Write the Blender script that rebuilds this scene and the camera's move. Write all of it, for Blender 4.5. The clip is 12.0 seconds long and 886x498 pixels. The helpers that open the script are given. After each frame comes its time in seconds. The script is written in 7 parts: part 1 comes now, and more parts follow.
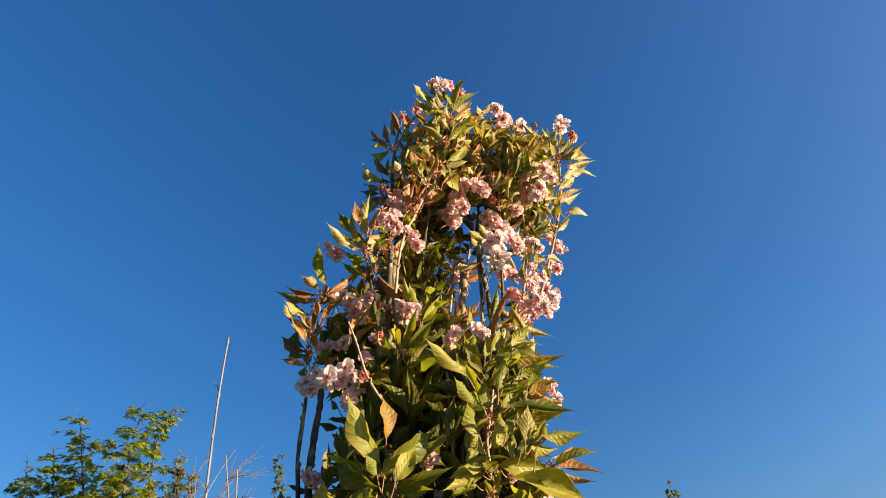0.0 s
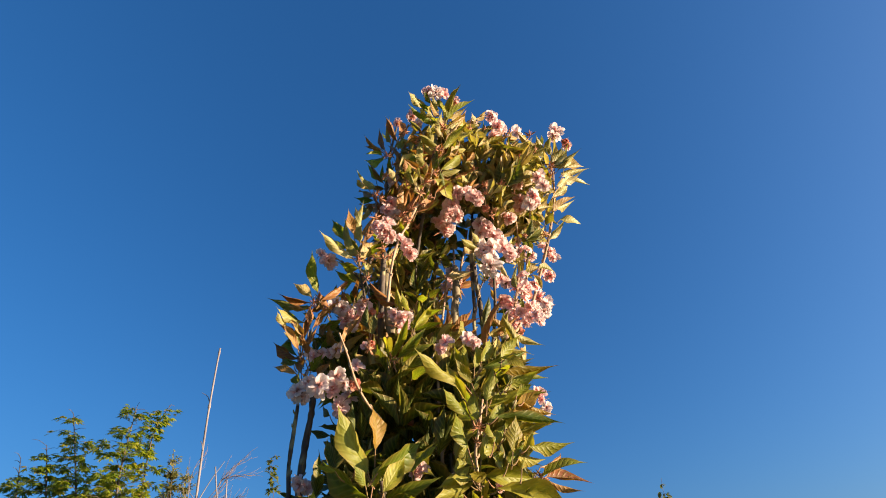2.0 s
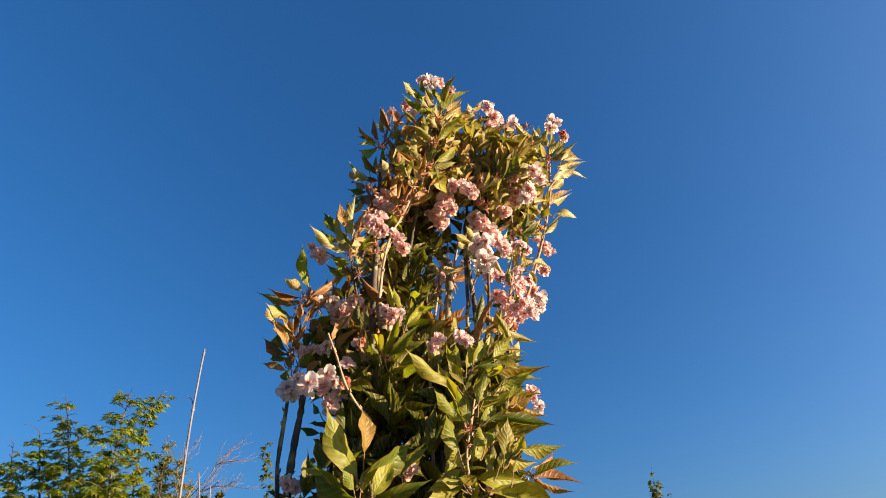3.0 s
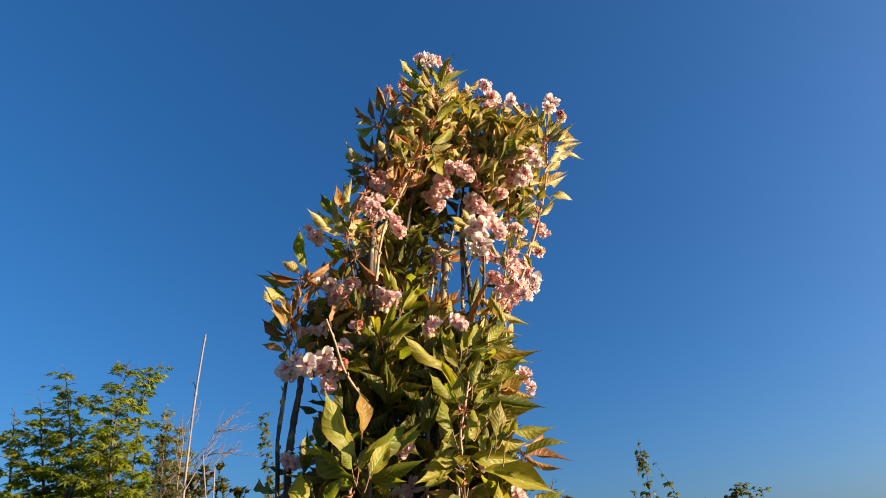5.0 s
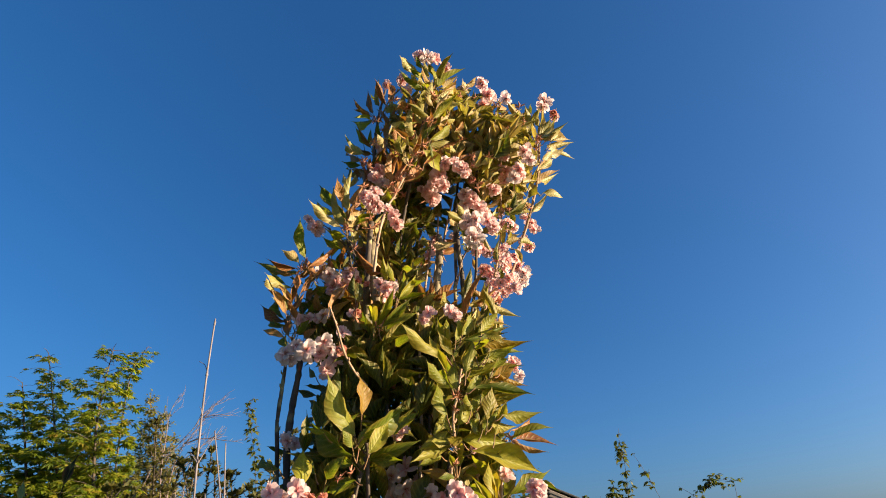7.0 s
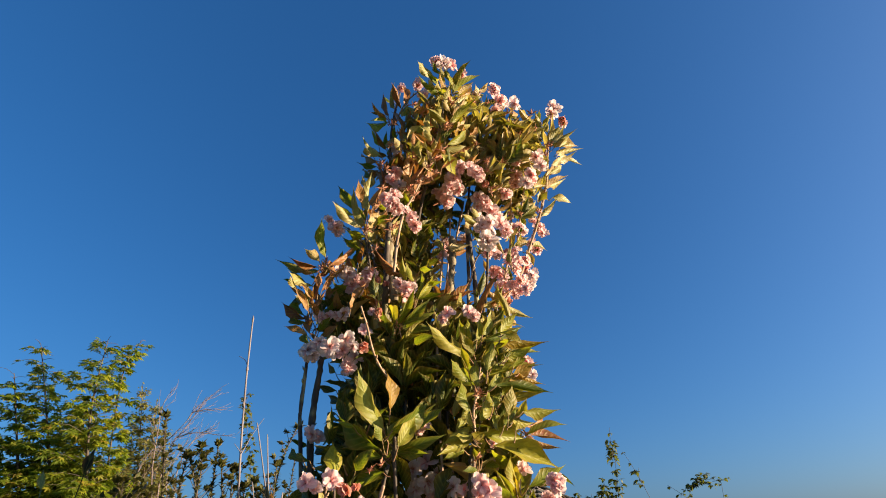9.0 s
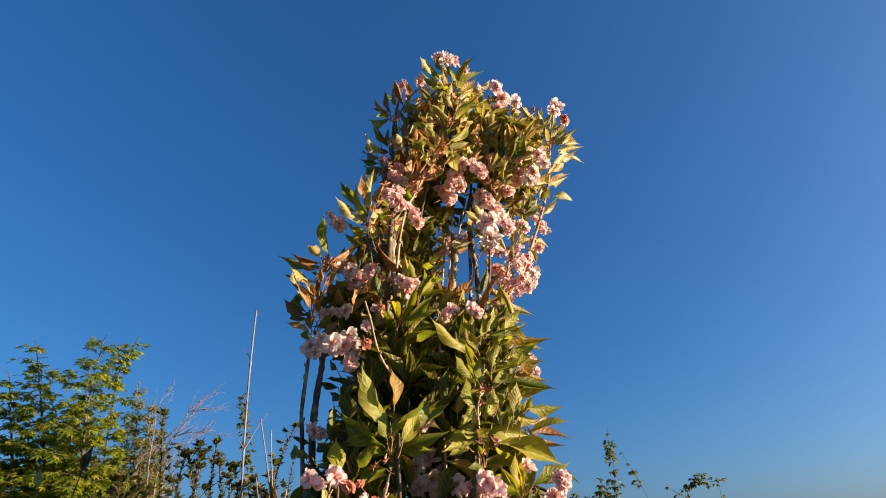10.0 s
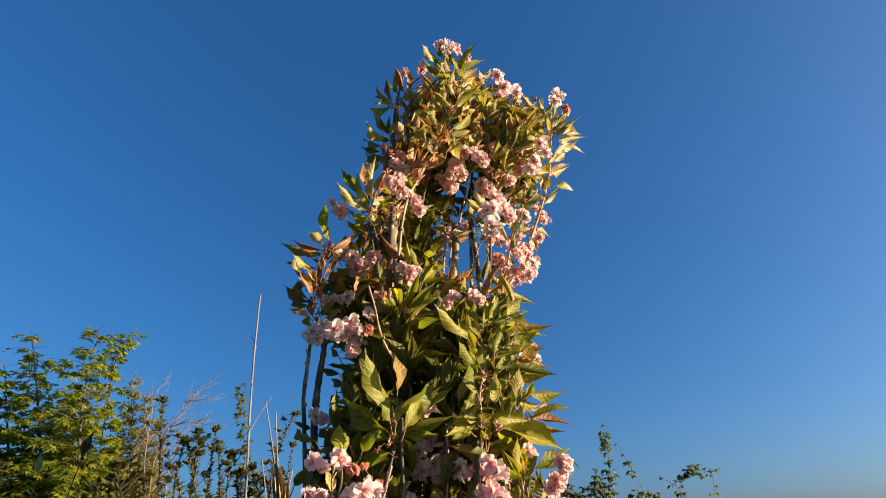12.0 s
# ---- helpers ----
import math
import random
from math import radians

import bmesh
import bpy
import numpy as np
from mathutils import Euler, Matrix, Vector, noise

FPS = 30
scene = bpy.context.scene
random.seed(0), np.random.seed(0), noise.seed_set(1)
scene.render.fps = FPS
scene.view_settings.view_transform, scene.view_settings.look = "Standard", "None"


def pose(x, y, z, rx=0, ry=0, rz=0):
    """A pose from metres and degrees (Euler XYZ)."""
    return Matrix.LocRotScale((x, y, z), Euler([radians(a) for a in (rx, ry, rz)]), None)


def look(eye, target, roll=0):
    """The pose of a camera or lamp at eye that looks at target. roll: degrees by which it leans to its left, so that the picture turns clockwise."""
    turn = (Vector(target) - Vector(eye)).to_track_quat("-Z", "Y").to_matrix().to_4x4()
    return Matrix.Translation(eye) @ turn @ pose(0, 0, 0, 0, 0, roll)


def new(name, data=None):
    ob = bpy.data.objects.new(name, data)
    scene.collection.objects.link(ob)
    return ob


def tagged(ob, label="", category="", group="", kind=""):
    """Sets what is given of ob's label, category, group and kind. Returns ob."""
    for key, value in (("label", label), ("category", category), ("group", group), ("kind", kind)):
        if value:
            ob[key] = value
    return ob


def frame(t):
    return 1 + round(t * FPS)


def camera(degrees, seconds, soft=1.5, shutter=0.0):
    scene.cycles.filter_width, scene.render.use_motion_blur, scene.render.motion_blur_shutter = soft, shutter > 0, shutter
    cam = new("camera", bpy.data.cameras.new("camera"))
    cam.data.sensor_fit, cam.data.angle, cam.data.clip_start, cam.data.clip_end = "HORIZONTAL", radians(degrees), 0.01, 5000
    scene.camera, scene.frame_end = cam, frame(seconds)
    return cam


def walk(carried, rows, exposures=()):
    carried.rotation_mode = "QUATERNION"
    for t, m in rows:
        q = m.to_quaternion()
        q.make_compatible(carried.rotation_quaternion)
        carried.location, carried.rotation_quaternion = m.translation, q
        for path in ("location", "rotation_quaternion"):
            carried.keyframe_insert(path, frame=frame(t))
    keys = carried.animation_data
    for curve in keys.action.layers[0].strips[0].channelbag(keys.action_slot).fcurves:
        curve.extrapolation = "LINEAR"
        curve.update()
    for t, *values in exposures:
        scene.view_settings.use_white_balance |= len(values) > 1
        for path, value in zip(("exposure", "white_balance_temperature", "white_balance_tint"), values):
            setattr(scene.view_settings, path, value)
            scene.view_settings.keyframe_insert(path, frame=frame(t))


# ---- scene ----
cam = camera(86.9, 12.0, soft=1.0)
PATH = [
    (0, (0.017, -0.001, 1.497), (-0.018, 1.534, 2.779), -4.0),
    (0.5, (0.019, 0.002, 1.496), (-0.016, 1.535, 2.78), -4.0),
    (1, (0.022, -0.006, 1.498), (-0.011, 1.523, 2.787), -3.8),
    (1.5, (0.026, -0.015, 1.501), (-0.004, 1.512, 2.793), -3.8),
    (2, (0.03, -0.021, 1.506), (0.007, 1.514, 2.788), -3.8),
    (2.5, (0.033, -0.016, 1.516), (0.022, 1.529, 2.786), -3.6),
    (3, (0.037, -0.017, 1.535), (0.028, 1.555, 2.772), -3.6),
    (3.5, (0.038, -0.035, 1.548), (0.031, 1.571, 2.74), -3.5),
    (5.5, (0.037, -0.047, 1.55), (0.043, 1.599, 2.686), -3.3),
    (6, (0.047, -0.064, 1.543), (0.06, 1.588, 2.671), -3.2),
    (6.5, (0.034, -0.075, 1.535), (0.072, 1.584, 2.652), -3.1),
    (8.5, (-0.033, -0.108, 1.52), (0.049, 1.562, 2.618), -2.5),
    (9, (-0.051, -0.118, 1.519), (0.045, 1.55, 2.618), -2.5),
    (9.5, (-0.061, -0.113, 1.517), (0.044, 1.554, 2.618), -2.5),
    (10, (-0.065, -0.105, 1.515), (0.043, 1.561, 2.616), -2.5),
    (10.5, (-0.071, -0.101, 1.51), (0.037, 1.566, 2.61), -2.5),
    (11, (-0.077, -0.096, 1.506), (0.035, 1.574, 2.601), -2.5),
    (11.5, (-0.076, -0.098, 1.503), (0.044, 1.576, 2.591), -2.4),
    (12, (-0.079, -0.097, 1.504), (0.045, 1.584, 2.58), -2.4),
]
EXPOSURES = [(0, 1.75), (3.5, 1.73), (6.5, 1.67), (12, 1.67)]  # seconds, stops
walk(cam, [(t, look(eye, target, roll)) for t, eye, target, roll in PATH], EXPOSURES)


# ---- sky and sun ----
SUN_AZ, SUN_EL = 100.0, 11.0  # degrees clockwise from +y, and above the horizon
world = bpy.data.worlds.new("sky")
scene.world = world
world.use_nodes = True
wn, wl = world.node_tree.nodes, world.node_tree.links
sky = wn.new("ShaderNodeTexSky")
sky.sky_type, sky.sun_disc = "NISHITA", False
sky.sun_elevation, sky.sun_rotation = radians(SUN_EL), radians(SUN_AZ)
sky.altitude, sky.air_density, sky.dust_density, sky.ozone_density = 500, 1.0, 3.4, 4.8
vivid = wn.new("ShaderNodeHueSaturation")
vivid.inputs["Saturation"].default_value = 1.12
haze = wn.new("ShaderNodeMix")  # the sky's even multiple scattering over its single scattering
haze.data_type = "RGBA"
haze.inputs[0].default_value = 0.32
haze.inputs[7].default_value = (0.3, 0.72, 1.8, 1)
wl.new(sky.outputs["Color"], haze.inputs[6])
wl.new(haze.outputs[2], vivid.inputs["Color"])
wl.new(vivid.outputs["Color"], wn["Background"].inputs["Color"])
wn["Background"].inputs["Strength"].default_value = 0.0675
sun = new("sun", bpy.data.lights.new("sun", "SUN"))
sun.data.energy, sun.data.angle, sun.data.color = 4.75, radians(0.5), (1.0, 0.78, 0.52)
sun.rotation_euler = (radians(90 - SUN_EL), 0, radians(180 - SUN_AZ))


# ---- materials ----
def material(name):
    m = bpy.data.materials.new(name)
    m.use_nodes = True
    return m, m.node_tree.nodes, m.node_tree.links, m.node_tree.nodes["Principled BSDF"]


def ramp(nodes, stops):
    r = nodes.new("ShaderNodeValToRGB")
    while len(r.color_ramp.elements) < len(stops):
        r.color_ramp.elements.new(0.5)
    for e, (p, c) in zip(r.color_ramp.elements, stops):
        e.position, e.color = p, (*c, 1)
    return r


def mathnode(nodes, links, op, a, b=None, c=None):
    n = nodes.new("ShaderNodeMath")
    n.operation = op
    for i, v in enumerate((a, b, c)):
        if v is None:
            continue
        if isinstance(v, (int, float)):
            n.inputs[i].default_value = v
        else:
            links.new(v, n.inputs[i])
    return n.outputs[0]


def noisenode(nodes, links, scale, detail=3.0, coords="Object"):
    tc = nodes.new("ShaderNodeTexCoord")
    n = nodes.new("ShaderNodeTexNoise")
    n.inputs["Scale"].default_value, n.inputs["Detail"].default_value = scale, detail
    links.new(tc.outputs[coords], n.inputs["Vector"])
    return n.outputs["Fac"]


def leaf_material(name, stops, island=False, veins=8.0, rough=0.5, through_light=0.42, bump=0.35, blush=0.8):
    """Leaf blade: colour by the piece, side veins along the UV, light passing through the blade."""
    m, n, l, p = material(name)
    if island:
        rnd = n.new("ShaderNodeNewGeometry").outputs["Random Per Island"]
    else:
        rnd = n.new("ShaderNodeObjectInfo").outputs["Random"]
    col = ramp(n, stops)
    l.new(rnd, col.inputs[0])
    uv = n.new("ShaderNodeSeparateXYZ")
    l.new(n.new("ShaderNodeTexCoord").outputs["UV"], uv.inputs[0])
    side = mathnode(n, l, "ABSOLUTE", mathnode(n, l, "MULTIPLY_ADD", uv.outputs[0], 2.0, -1.0))
    phase = mathnode(n, l, "MULTIPLY", mathnode(n, l, "MULTIPLY_ADD", side, -0.22, uv.outputs[1]), veins * math.tau)
    wave = mathnode(n, l, "COSINE", phase)
    vein = mathnode(n, l, "POWER", mathnode(n, l, "MULTIPLY_ADD", wave, 0.5, 0.5), 4.0)
    rib = mathnode(n, l, "SMOOTH_MIN", mathnode(n, l, "MULTIPLY", side, 9.0), 1.0, 0.2)
    line = mathnode(n, l, "MAXIMUM", vein, mathnode(n, l, "SUBTRACT", 1.0, rib))
    blotch = noisenode(n, l, 7.0, 4.0, "UV")
    mix = n.new("ShaderNodeMix")
    mix.data_type, mix.blend_type = "RGBA", "MULTIPLY"
    tone = ramp(n, [(0.3, (0.72, 0.7, 0.66)), (0.7, (1.15, 1.12, 1.0))])
    l.new(blotch, tone.inputs[0])
    mix.inputs[0].default_value = 1.0
    l.new(col.outputs[0], mix.inputs[6])
    l.new(tone.outputs[0], mix.inputs[7])
    pale = n.new("ShaderNodeMix")
    pale.data_type, pale.blend_type = "RGBA", "MIX"
    l.new(mathnode(n, l, "MULTIPLY", line, 0.26), pale.inputs[0])
    edge = n.new("ShaderNodeMix")  # bronze blush along the margin
    edge.data_type = "RGBA"
    l.new(mathnode(n, l, "MULTIPLY", mathnode(n, l, "POWER", side, 3.0), mathnode(n, l, "MULTIPLY", blotch, blush)), edge.inputs[0])
    l.new(mix.outputs[2], edge.inputs[6])
    edge.inputs[7].default_value = (0.3, 0.14, 0.04, 1)
    l.new(edge.outputs[2], pale.inputs[6])
    pale.inputs[7].default_value = (0.34, 0.32, 0.07, 1)
    l.new(pale.outputs[2], p.inputs["Base Color"])
    p.inputs["Roughness"].default_value = rough
    p.inputs["Specular IOR Level"].default_value = 0.35
    b = n.new("ShaderNodeBump")
    b.inputs["Strength"].default_value, b.inputs["Distance"].default_value = bump, 0.002
    l.new(mathnode(n, l, "MULTIPLY_ADD", line, -1.0, mathnode(n, l, "MULTIPLY", blotch, 0.5)), b.inputs["Height"])
    l.new(b.outputs[0], p.inputs["Normal"])
    tr = n.new("ShaderNodeBsdfTranslucent")
    warm = n.new("ShaderNodeMix")
    warm.data_type, warm.blend_type = "RGBA", "MULTIPLY"
    warm.inputs[0].default_value = 1.0
    l.new(pale.outputs[2], warm.inputs[6])
    warm.inputs[7].default_value = (1.9, 1.9, 0.7, 1)
    l.new(warm.outputs[2], tr.inputs["Color"])
    ms = n.new("ShaderNodeMixShader")
    ms.inputs[0].default_value = through_light
    l.new(p.outputs[0], ms.inputs[1])
    l.new(tr.outputs[0], ms.inputs[2])
    l.new(ms.outputs[0], n["Material Output"].inputs[0])
    return m


def petal_material(name, inner, outer, rim, through_light=0.35):
    """Thin petal: deeper at the throat, pale at the rim, fine streaks along it, no two alike."""
    m, n, l, p = material(name)
    uv = n.new("ShaderNodeSeparateXYZ")
    tc = n.new("ShaderNodeTexCoord")
    l.new(tc.outputs["UV"], uv.inputs[0])
    col = ramp(n, [(0.0, inner), (0.35, outer), (1.0, rim)])
    shift = n.new("ShaderNodeNewGeometry").outputs["Random Per Island"]
    l.new(mathnode(n, l, "ADD", uv.outputs[1], mathnode(n, l, "MULTIPLY_ADD", shift, 0.5, -0.3)), col.inputs[0])
    st = n.new("ShaderNodeTexNoise")
    mp = n.new("ShaderNodeMapping")
    mp.inputs["Scale"].default_value = (14, 1.5, 1)
    l.new(tc.outputs["UV"], mp.inputs[0])
    l.new(mp.outputs[0], st.inputs["Vector"])
    st.inputs["Scale"].default_value = 1.6
    tone = ramp(n, [(0.3, (0.86, 0.8, 0.8)), (0.65, (1, 1, 1))])
    l.new(st.outputs["Fac"], tone.inputs[0])
    mix = n.new("ShaderNodeMix")
    mix.data_type, mix.blend_type = "RGBA", "MULTIPLY"
    mix.inputs[0].default_value = 1.0
    l.new(col.outputs[0], mix.inputs[6])
    l.new(tone.outputs[0], mix.inputs[7])
    age = ramp(n, [(0.0, (1.0, 0.9, 0.88)), (0.5, (1.0, 0.97, 0.96)), (1.0, (1.0, 1.0, 1.0))])
    l.new(n.new("ShaderNodeObjectInfo").outputs["Random"], age.inputs[0])
    mix2 = n.new("ShaderNodeMix")
    mix2.data_type, mix2.blend_type = "RGBA", "MULTIPLY"
    mix2.inputs[0].default_value = 1.0
    l.new(mix.outputs[2], mix2.inputs[6])
    l.new(age.outputs[0], mix2.inputs[7])
    l.new(mix2.outputs[2], p.inputs["Base Color"])
    p.inputs["Roughness"].default_value = 0.6
    b = n.new("ShaderNodeBump")
    b.inputs["Strength"].default_value, b.inputs["Distance"].default_value = 0.4, 0.001
    l.new(st.outputs["Fac"], b.inputs["Height"])
    l.new(b.outputs[0], p.inputs["Normal"])
    tr = n.new("ShaderNodeBsdfTranslucent")
    l.new(mix2.outputs[2], tr.inputs["Color"])
    ms = n.new("ShaderNodeMixShader")
    ms.inputs[0].default_value = through_light
    l.new(p.outputs[0], ms.inputs[1])
    l.new(tr.outputs[0], ms.inputs[2])
    l.new(ms.outputs[0], n["Material Output"].inputs[0])
    return m


def bark_material(name, dark, pale, scale=60.0, lichen=None, stretch=(1, 1, 0.25)):
    m, n, l, p = material(name)
    tc = n.new("ShaderNodeTexCoord")
    mp = n.new("ShaderNodeMapping")
    mp.inputs["Scale"].default_value = stretch
    l.new(tc.outputs["Object"], mp.inputs[0])
    fine = n.new("ShaderNodeTexNoise")
    fine.inputs["Scale"].default_value, fine.inputs["Detail"].default_value = scale, 6
    l.new(mp.outputs[0], fine.inputs["Vector"])
    big = n.new("ShaderNodeTexNoise")
    big.inputs["Scale"].default_value = scale * 0.2
    l.new(tc.outputs["Object"], big.inputs["Vector"])
    r = ramp(n, [(0.3, dark), (0.68, pale)])
    l.new(fine.outputs["Fac"], r.inputs[0])
    src = r.outputs[0]
    if lichen:
        mix = n.new("ShaderNodeMix")
        mix.data_type = "RGBA"
        msk = ramp(n, [(0.56, (0, 0, 0)), (0.66, (0.7, 0.7, 0.7))])
        l.new(big.outputs["Fac"], msk.inputs[0])
        l.new(msk.outputs[0], mix.inputs[0])
        l.new(src, mix.inputs[6])
        mix.inputs[7].default_value = (*lichen, 1)
        src = mix.outputs[2]
    l.new(src, p.inputs["Base Color"])
    p.inputs["Roughness"].default_value = 0.75
    b = n.new("ShaderNodeBump")
    b.inputs["Strength"].default_value, b.inputs["Distance"].default_value = 0.7, 0.002
    l.new(fine.outputs["Fac"], b.inputs["Height"])
    l.new(b.outputs[0], p.inputs["Normal"])
    return m


CHERRY = [(0.0, (0.18, 0.17, 0.03)), (0.25, (0.285, 0.265, 0.075)), (0.6, (0.42, 0.38, 0.175)), (0.85, (0.44, 0.345, 0.18)), (1.0, (0.36, 0.22, 0.095))]
M_leaf = leaf_material("cherry_leaf", CHERRY, through_light=0.32)
M_leaf_green = leaf_material("cherry_leaf_green", [(0.0, (0.085, 0.13, 0.01)), (0.6, (0.15, 0.195, 0.015)), (1.0, (0.22, 0.24, 0.024))])
M_leaf_lime = leaf_material("cherry_leaf_lime", [(0.0, (0.2, 0.225, 0.016)), (0.6, (0.28, 0.285, 0.025)), (1.0, (0.35, 0.31, 0.04))])
M_leaf_pale = leaf_material("cherry_leaf_pale", [(0.0, (0.19, 0.22, 0.022)), (0.6, (0.27, 0.28, 0.04)), (1.0, (0.36, 0.33, 0.065))], through_light=0.46)
M_leaf_gold = leaf_material("cherry_leaf_gold", [(0.0, (0.2, 0.19, 0.018)), (0.6, (0.27, 0.21, 0.02)), (1.0, (0.3, 0.17, 0.025))], through_light=0.45)
BRONZE = [(0.0, (0.34, 0.19, 0.075)), (0.5, (0.3, 0.125, 0.05)), (1.0, (0.2, 0.07, 0.03))]
M_leaf_bronze = leaf_material("cherry_leaf_bronze", BRONZE, through_light=0.25)
M_foliage_bronze = leaf_material("cherry_foliage_bronze", BRONZE, island=True, through_light=0.22)
# darker copy of the green leaf: the crown's inner shade put into the colour
M_foliage_green = leaf_material("cherry_foliage_green", [(0.0, (0.036, 0.06, 0.009)), (0.6, (0.068, 0.093, 0.013)), (1.0, (0.12, 0.13, 0.02))], island=True, through_light=0.3)
M_foliage = leaf_material("cherry_foliage", CHERRY, island=True, through_light=0.25)
M_petal = petal_material("pale_pink_petal", (0.8, 0.39, 0.38), (0.92, 0.64, 0.63), (0.96, 0.81, 0.79), 0.52)
M_petal_pale = petal_material("whitish_petal", (0.68, 0.36, 0.36), (0.87, 0.74, 0.73), (0.93, 0.87, 0.85), 0.5)
M_bud = petal_material("salmon_bud", (0.4, 0.16, 0.06), (0.72, 0.28, 0.17), (0.86, 0.5, 0.4))
M_pedicel = bark_material("pedicel", (0.16, 0.12, 0.03), (0.26, 0.12, 0.06))
M_bark = bark_material("cherry_bark", (0.03, 0.021, 0.015), (0.105, 0.076, 0.055), 90, (0.36, 0.33, 0.17))
M_lichen = bark_material("lichened_bark", (0.07, 0.05, 0.03), (0.3, 0.24, 0.14), 110, (0.44, 0.39, 0.22))
M_twig = bark_material("young_twig", (0.26, 0.15, 0.09), (0.45, 0.32, 0.22), 120)
M_scale = bark_material("bud_scale", (0.42, 0.13, 0.07), (0.68, 0.34, 0.2), 200)
M_dead = bark_material("dead_stem", (0.12, 0.1, 0.105), (0.23, 0.2, 0.21), 80)
M_bare = bark_material("bare_twig", (0.1, 0.075, 0.07), (0.2, 0.15, 0.14), 60)
M_hedgebark = bark_material("shrub_bark", (0.03, 0.022, 0.015), (0.09, 0.066, 0.045), 40)
M_maple = leaf_material("maple_foliage", [(0.0, (0.06, 0.125, 0.012)), (0.5, (0.155, 0.22, 0.02)), (0.85, (0.28, 0.31, 0.033)), (1.0, (0.3, 0.22, 0.045))], island=True, rough=0.5, through_light=0.55)
M_thin = leaf_material("thin_shrub_foliage", [(0.0, (0.16, 0.185, 0.06)), (0.5, (0.24, 0.245, 0.085)), (1.0, (0.29, 0.245, 0.12))], island=True, rough=0.5, through_light=0.5)
M_shrub = leaf_material("shrub_foliage", [(0.0, (0.014, 0.024, 0.008)), (0.6, (0.027, 0.042, 0.011)), (1.0, (0.07, 0.07, 0.018))], island=True, through_light=0.2)
M_bramble = leaf_material("climber_foliage", [(0.0, (0.04, 0.075, 0.016)), (0.6, (0.07, 0.1, 0.022)), (1.0, (0.12, 0.13, 0.03))], island=True)


def ground_material():
    m, n, l, p = material("lawn")
    a = noisenode(n, l, 3.0, 8)
    r = ramp(n, [(0.35, (0.035, 0.055, 0.014)), (0.55, (0.07, 0.095, 0.022)), (0.75, (0.12, 0.11, 0.045))])
    l.new(a, r.inputs[0])
    l.new(r.outputs[0], p.inputs["Base Color"])
    p.inputs["Roughness"].default_value = 0.9
    b = n.new("ShaderNodeBump")
    b.inputs["Distance"].default_value = 0.03
    l.new(noisenode(n, l, 60.0, 4), b.inputs["Height"])
    l.new(b.outputs[0], p.inputs["Normal"])
    return m


M_ground = ground_material()


# ---- building helpers ----
def mesh_from(name, verts, faces, mats, uvs=None, smooth=True):
    me = bpy.data.meshes.new(name)
    me.from_pydata(verts, [], faces)
    for m in mats if isinstance(mats, (list, tuple)) else [mats]:
        me.materials.append(m)
    if uvs:
        lay = me.uv_layers.new(name="UVMap")
        idx = np.empty(len(me.loops), dtype=np.int32)
        me.loops.foreach_get("vertex_index", idx)
        lay.data.foreach_set("uv", np.array(uvs, dtype=np.float32)[idx].ravel())
    if smooth:
        me.polygons.foreach_set("use_smooth", [True] * len(me.polygons))
    me.update()
    return me


def child(name, me, parent, label="", kind="", m=None):
    ob = new(name, me)
    ob.parent = parent
    if m is not None:
        ob.matrix_basis = m
    return tagged(ob, label, kind=kind)


def thing(name, place, label, category, group="", kind=""):
    ob = new(name)
    ob.empty_display_size = 0.1
    ob.location = place
    return tagged(ob, label, category, group, kind)


class Soup:
    """Gathers pieces of geometry for one mesh."""

    def __init__(self):
        self.v, self.f, self.uv = [], [], []

    def add(self, verts, faces, uvs, m=None):
        k = len(self.v)
        self.v += [tuple(m @ Vector(p)) for p in verts] if m is not None else [tuple(p) for p in verts]
        self.f += [tuple(i + k for i in f) for f in faces]
        self.uv += uvs

    def mesh(self, name, mats):
        return mesh_from(name, self.v, self.f, mats, self.uv)


def spline(points, steps):
    """Catmull-Rom through the points."""
    pts = [Vector(p) for p in points]
    pts = [2 * pts[0] - pts[1], *pts, 2 * pts[-1] - pts[-2]]
    out = []
    for i in range(1, len(pts) - 2):
        a, b, c, d = pts[i - 1:i + 3]
        for k in range(steps):
            t = k / steps
            out.append(0.5 * (2 * b + (c - a) * t + (2 * a - 5 * b + 4 * c - d) * t * t + (3 * b - a - 3 * c + d) * t ** 3))
    out.append(pts[-2])
    return out


def tube(soup, points, r0, r1, sides=7, steps=5, knob=0.0, rng=random):
    """A tapered, slightly knobbly stem along a spline, closed at its end."""
    line = spline(points, steps)
    n = len(line)
    verts, faces, uvs = [], [], []
    x = None
    for i, p in enumerate(line):
        d = (line[min(i + 1, n - 1)] - line[max(i - 1, 0)]).normalized()
        x = (x - d * x.dot(d)).normalized() if x is not None else d.orthogonal().normalized()
        y = d.cross(x)
        r = r0 + (r1 - r0) * i / (n - 1)
        r *= 1 + knob * rng.uniform(-1, 1.6)
        for k in range(sides):
            a = math.tau * k / sides
            verts.append(p + (x * math.cos(a) + y * math.sin(a)) * r * (1 + knob * 0.4 * rng.uniform(-1, 1)))
            uvs.append((k / sides, i / n))
    for i in range(n - 1):
        for k in range(sides):
            a, b = i * sides + k, i * sides + (k + 1) % sides
            faces.append((a, b, b + sides, a + sides))
    verts.append(line[-1] + (line[-1] - line[-2]).normalized() * r1 * 0.6)
    uvs.append((0.5, 1))
    last = (n - 1) * sides
    for k in range(sides):
        faces.append((last + k, last + (k + 1) % sides, len(verts) - 1))
    soup.add(verts, faces, uvs)
    return line


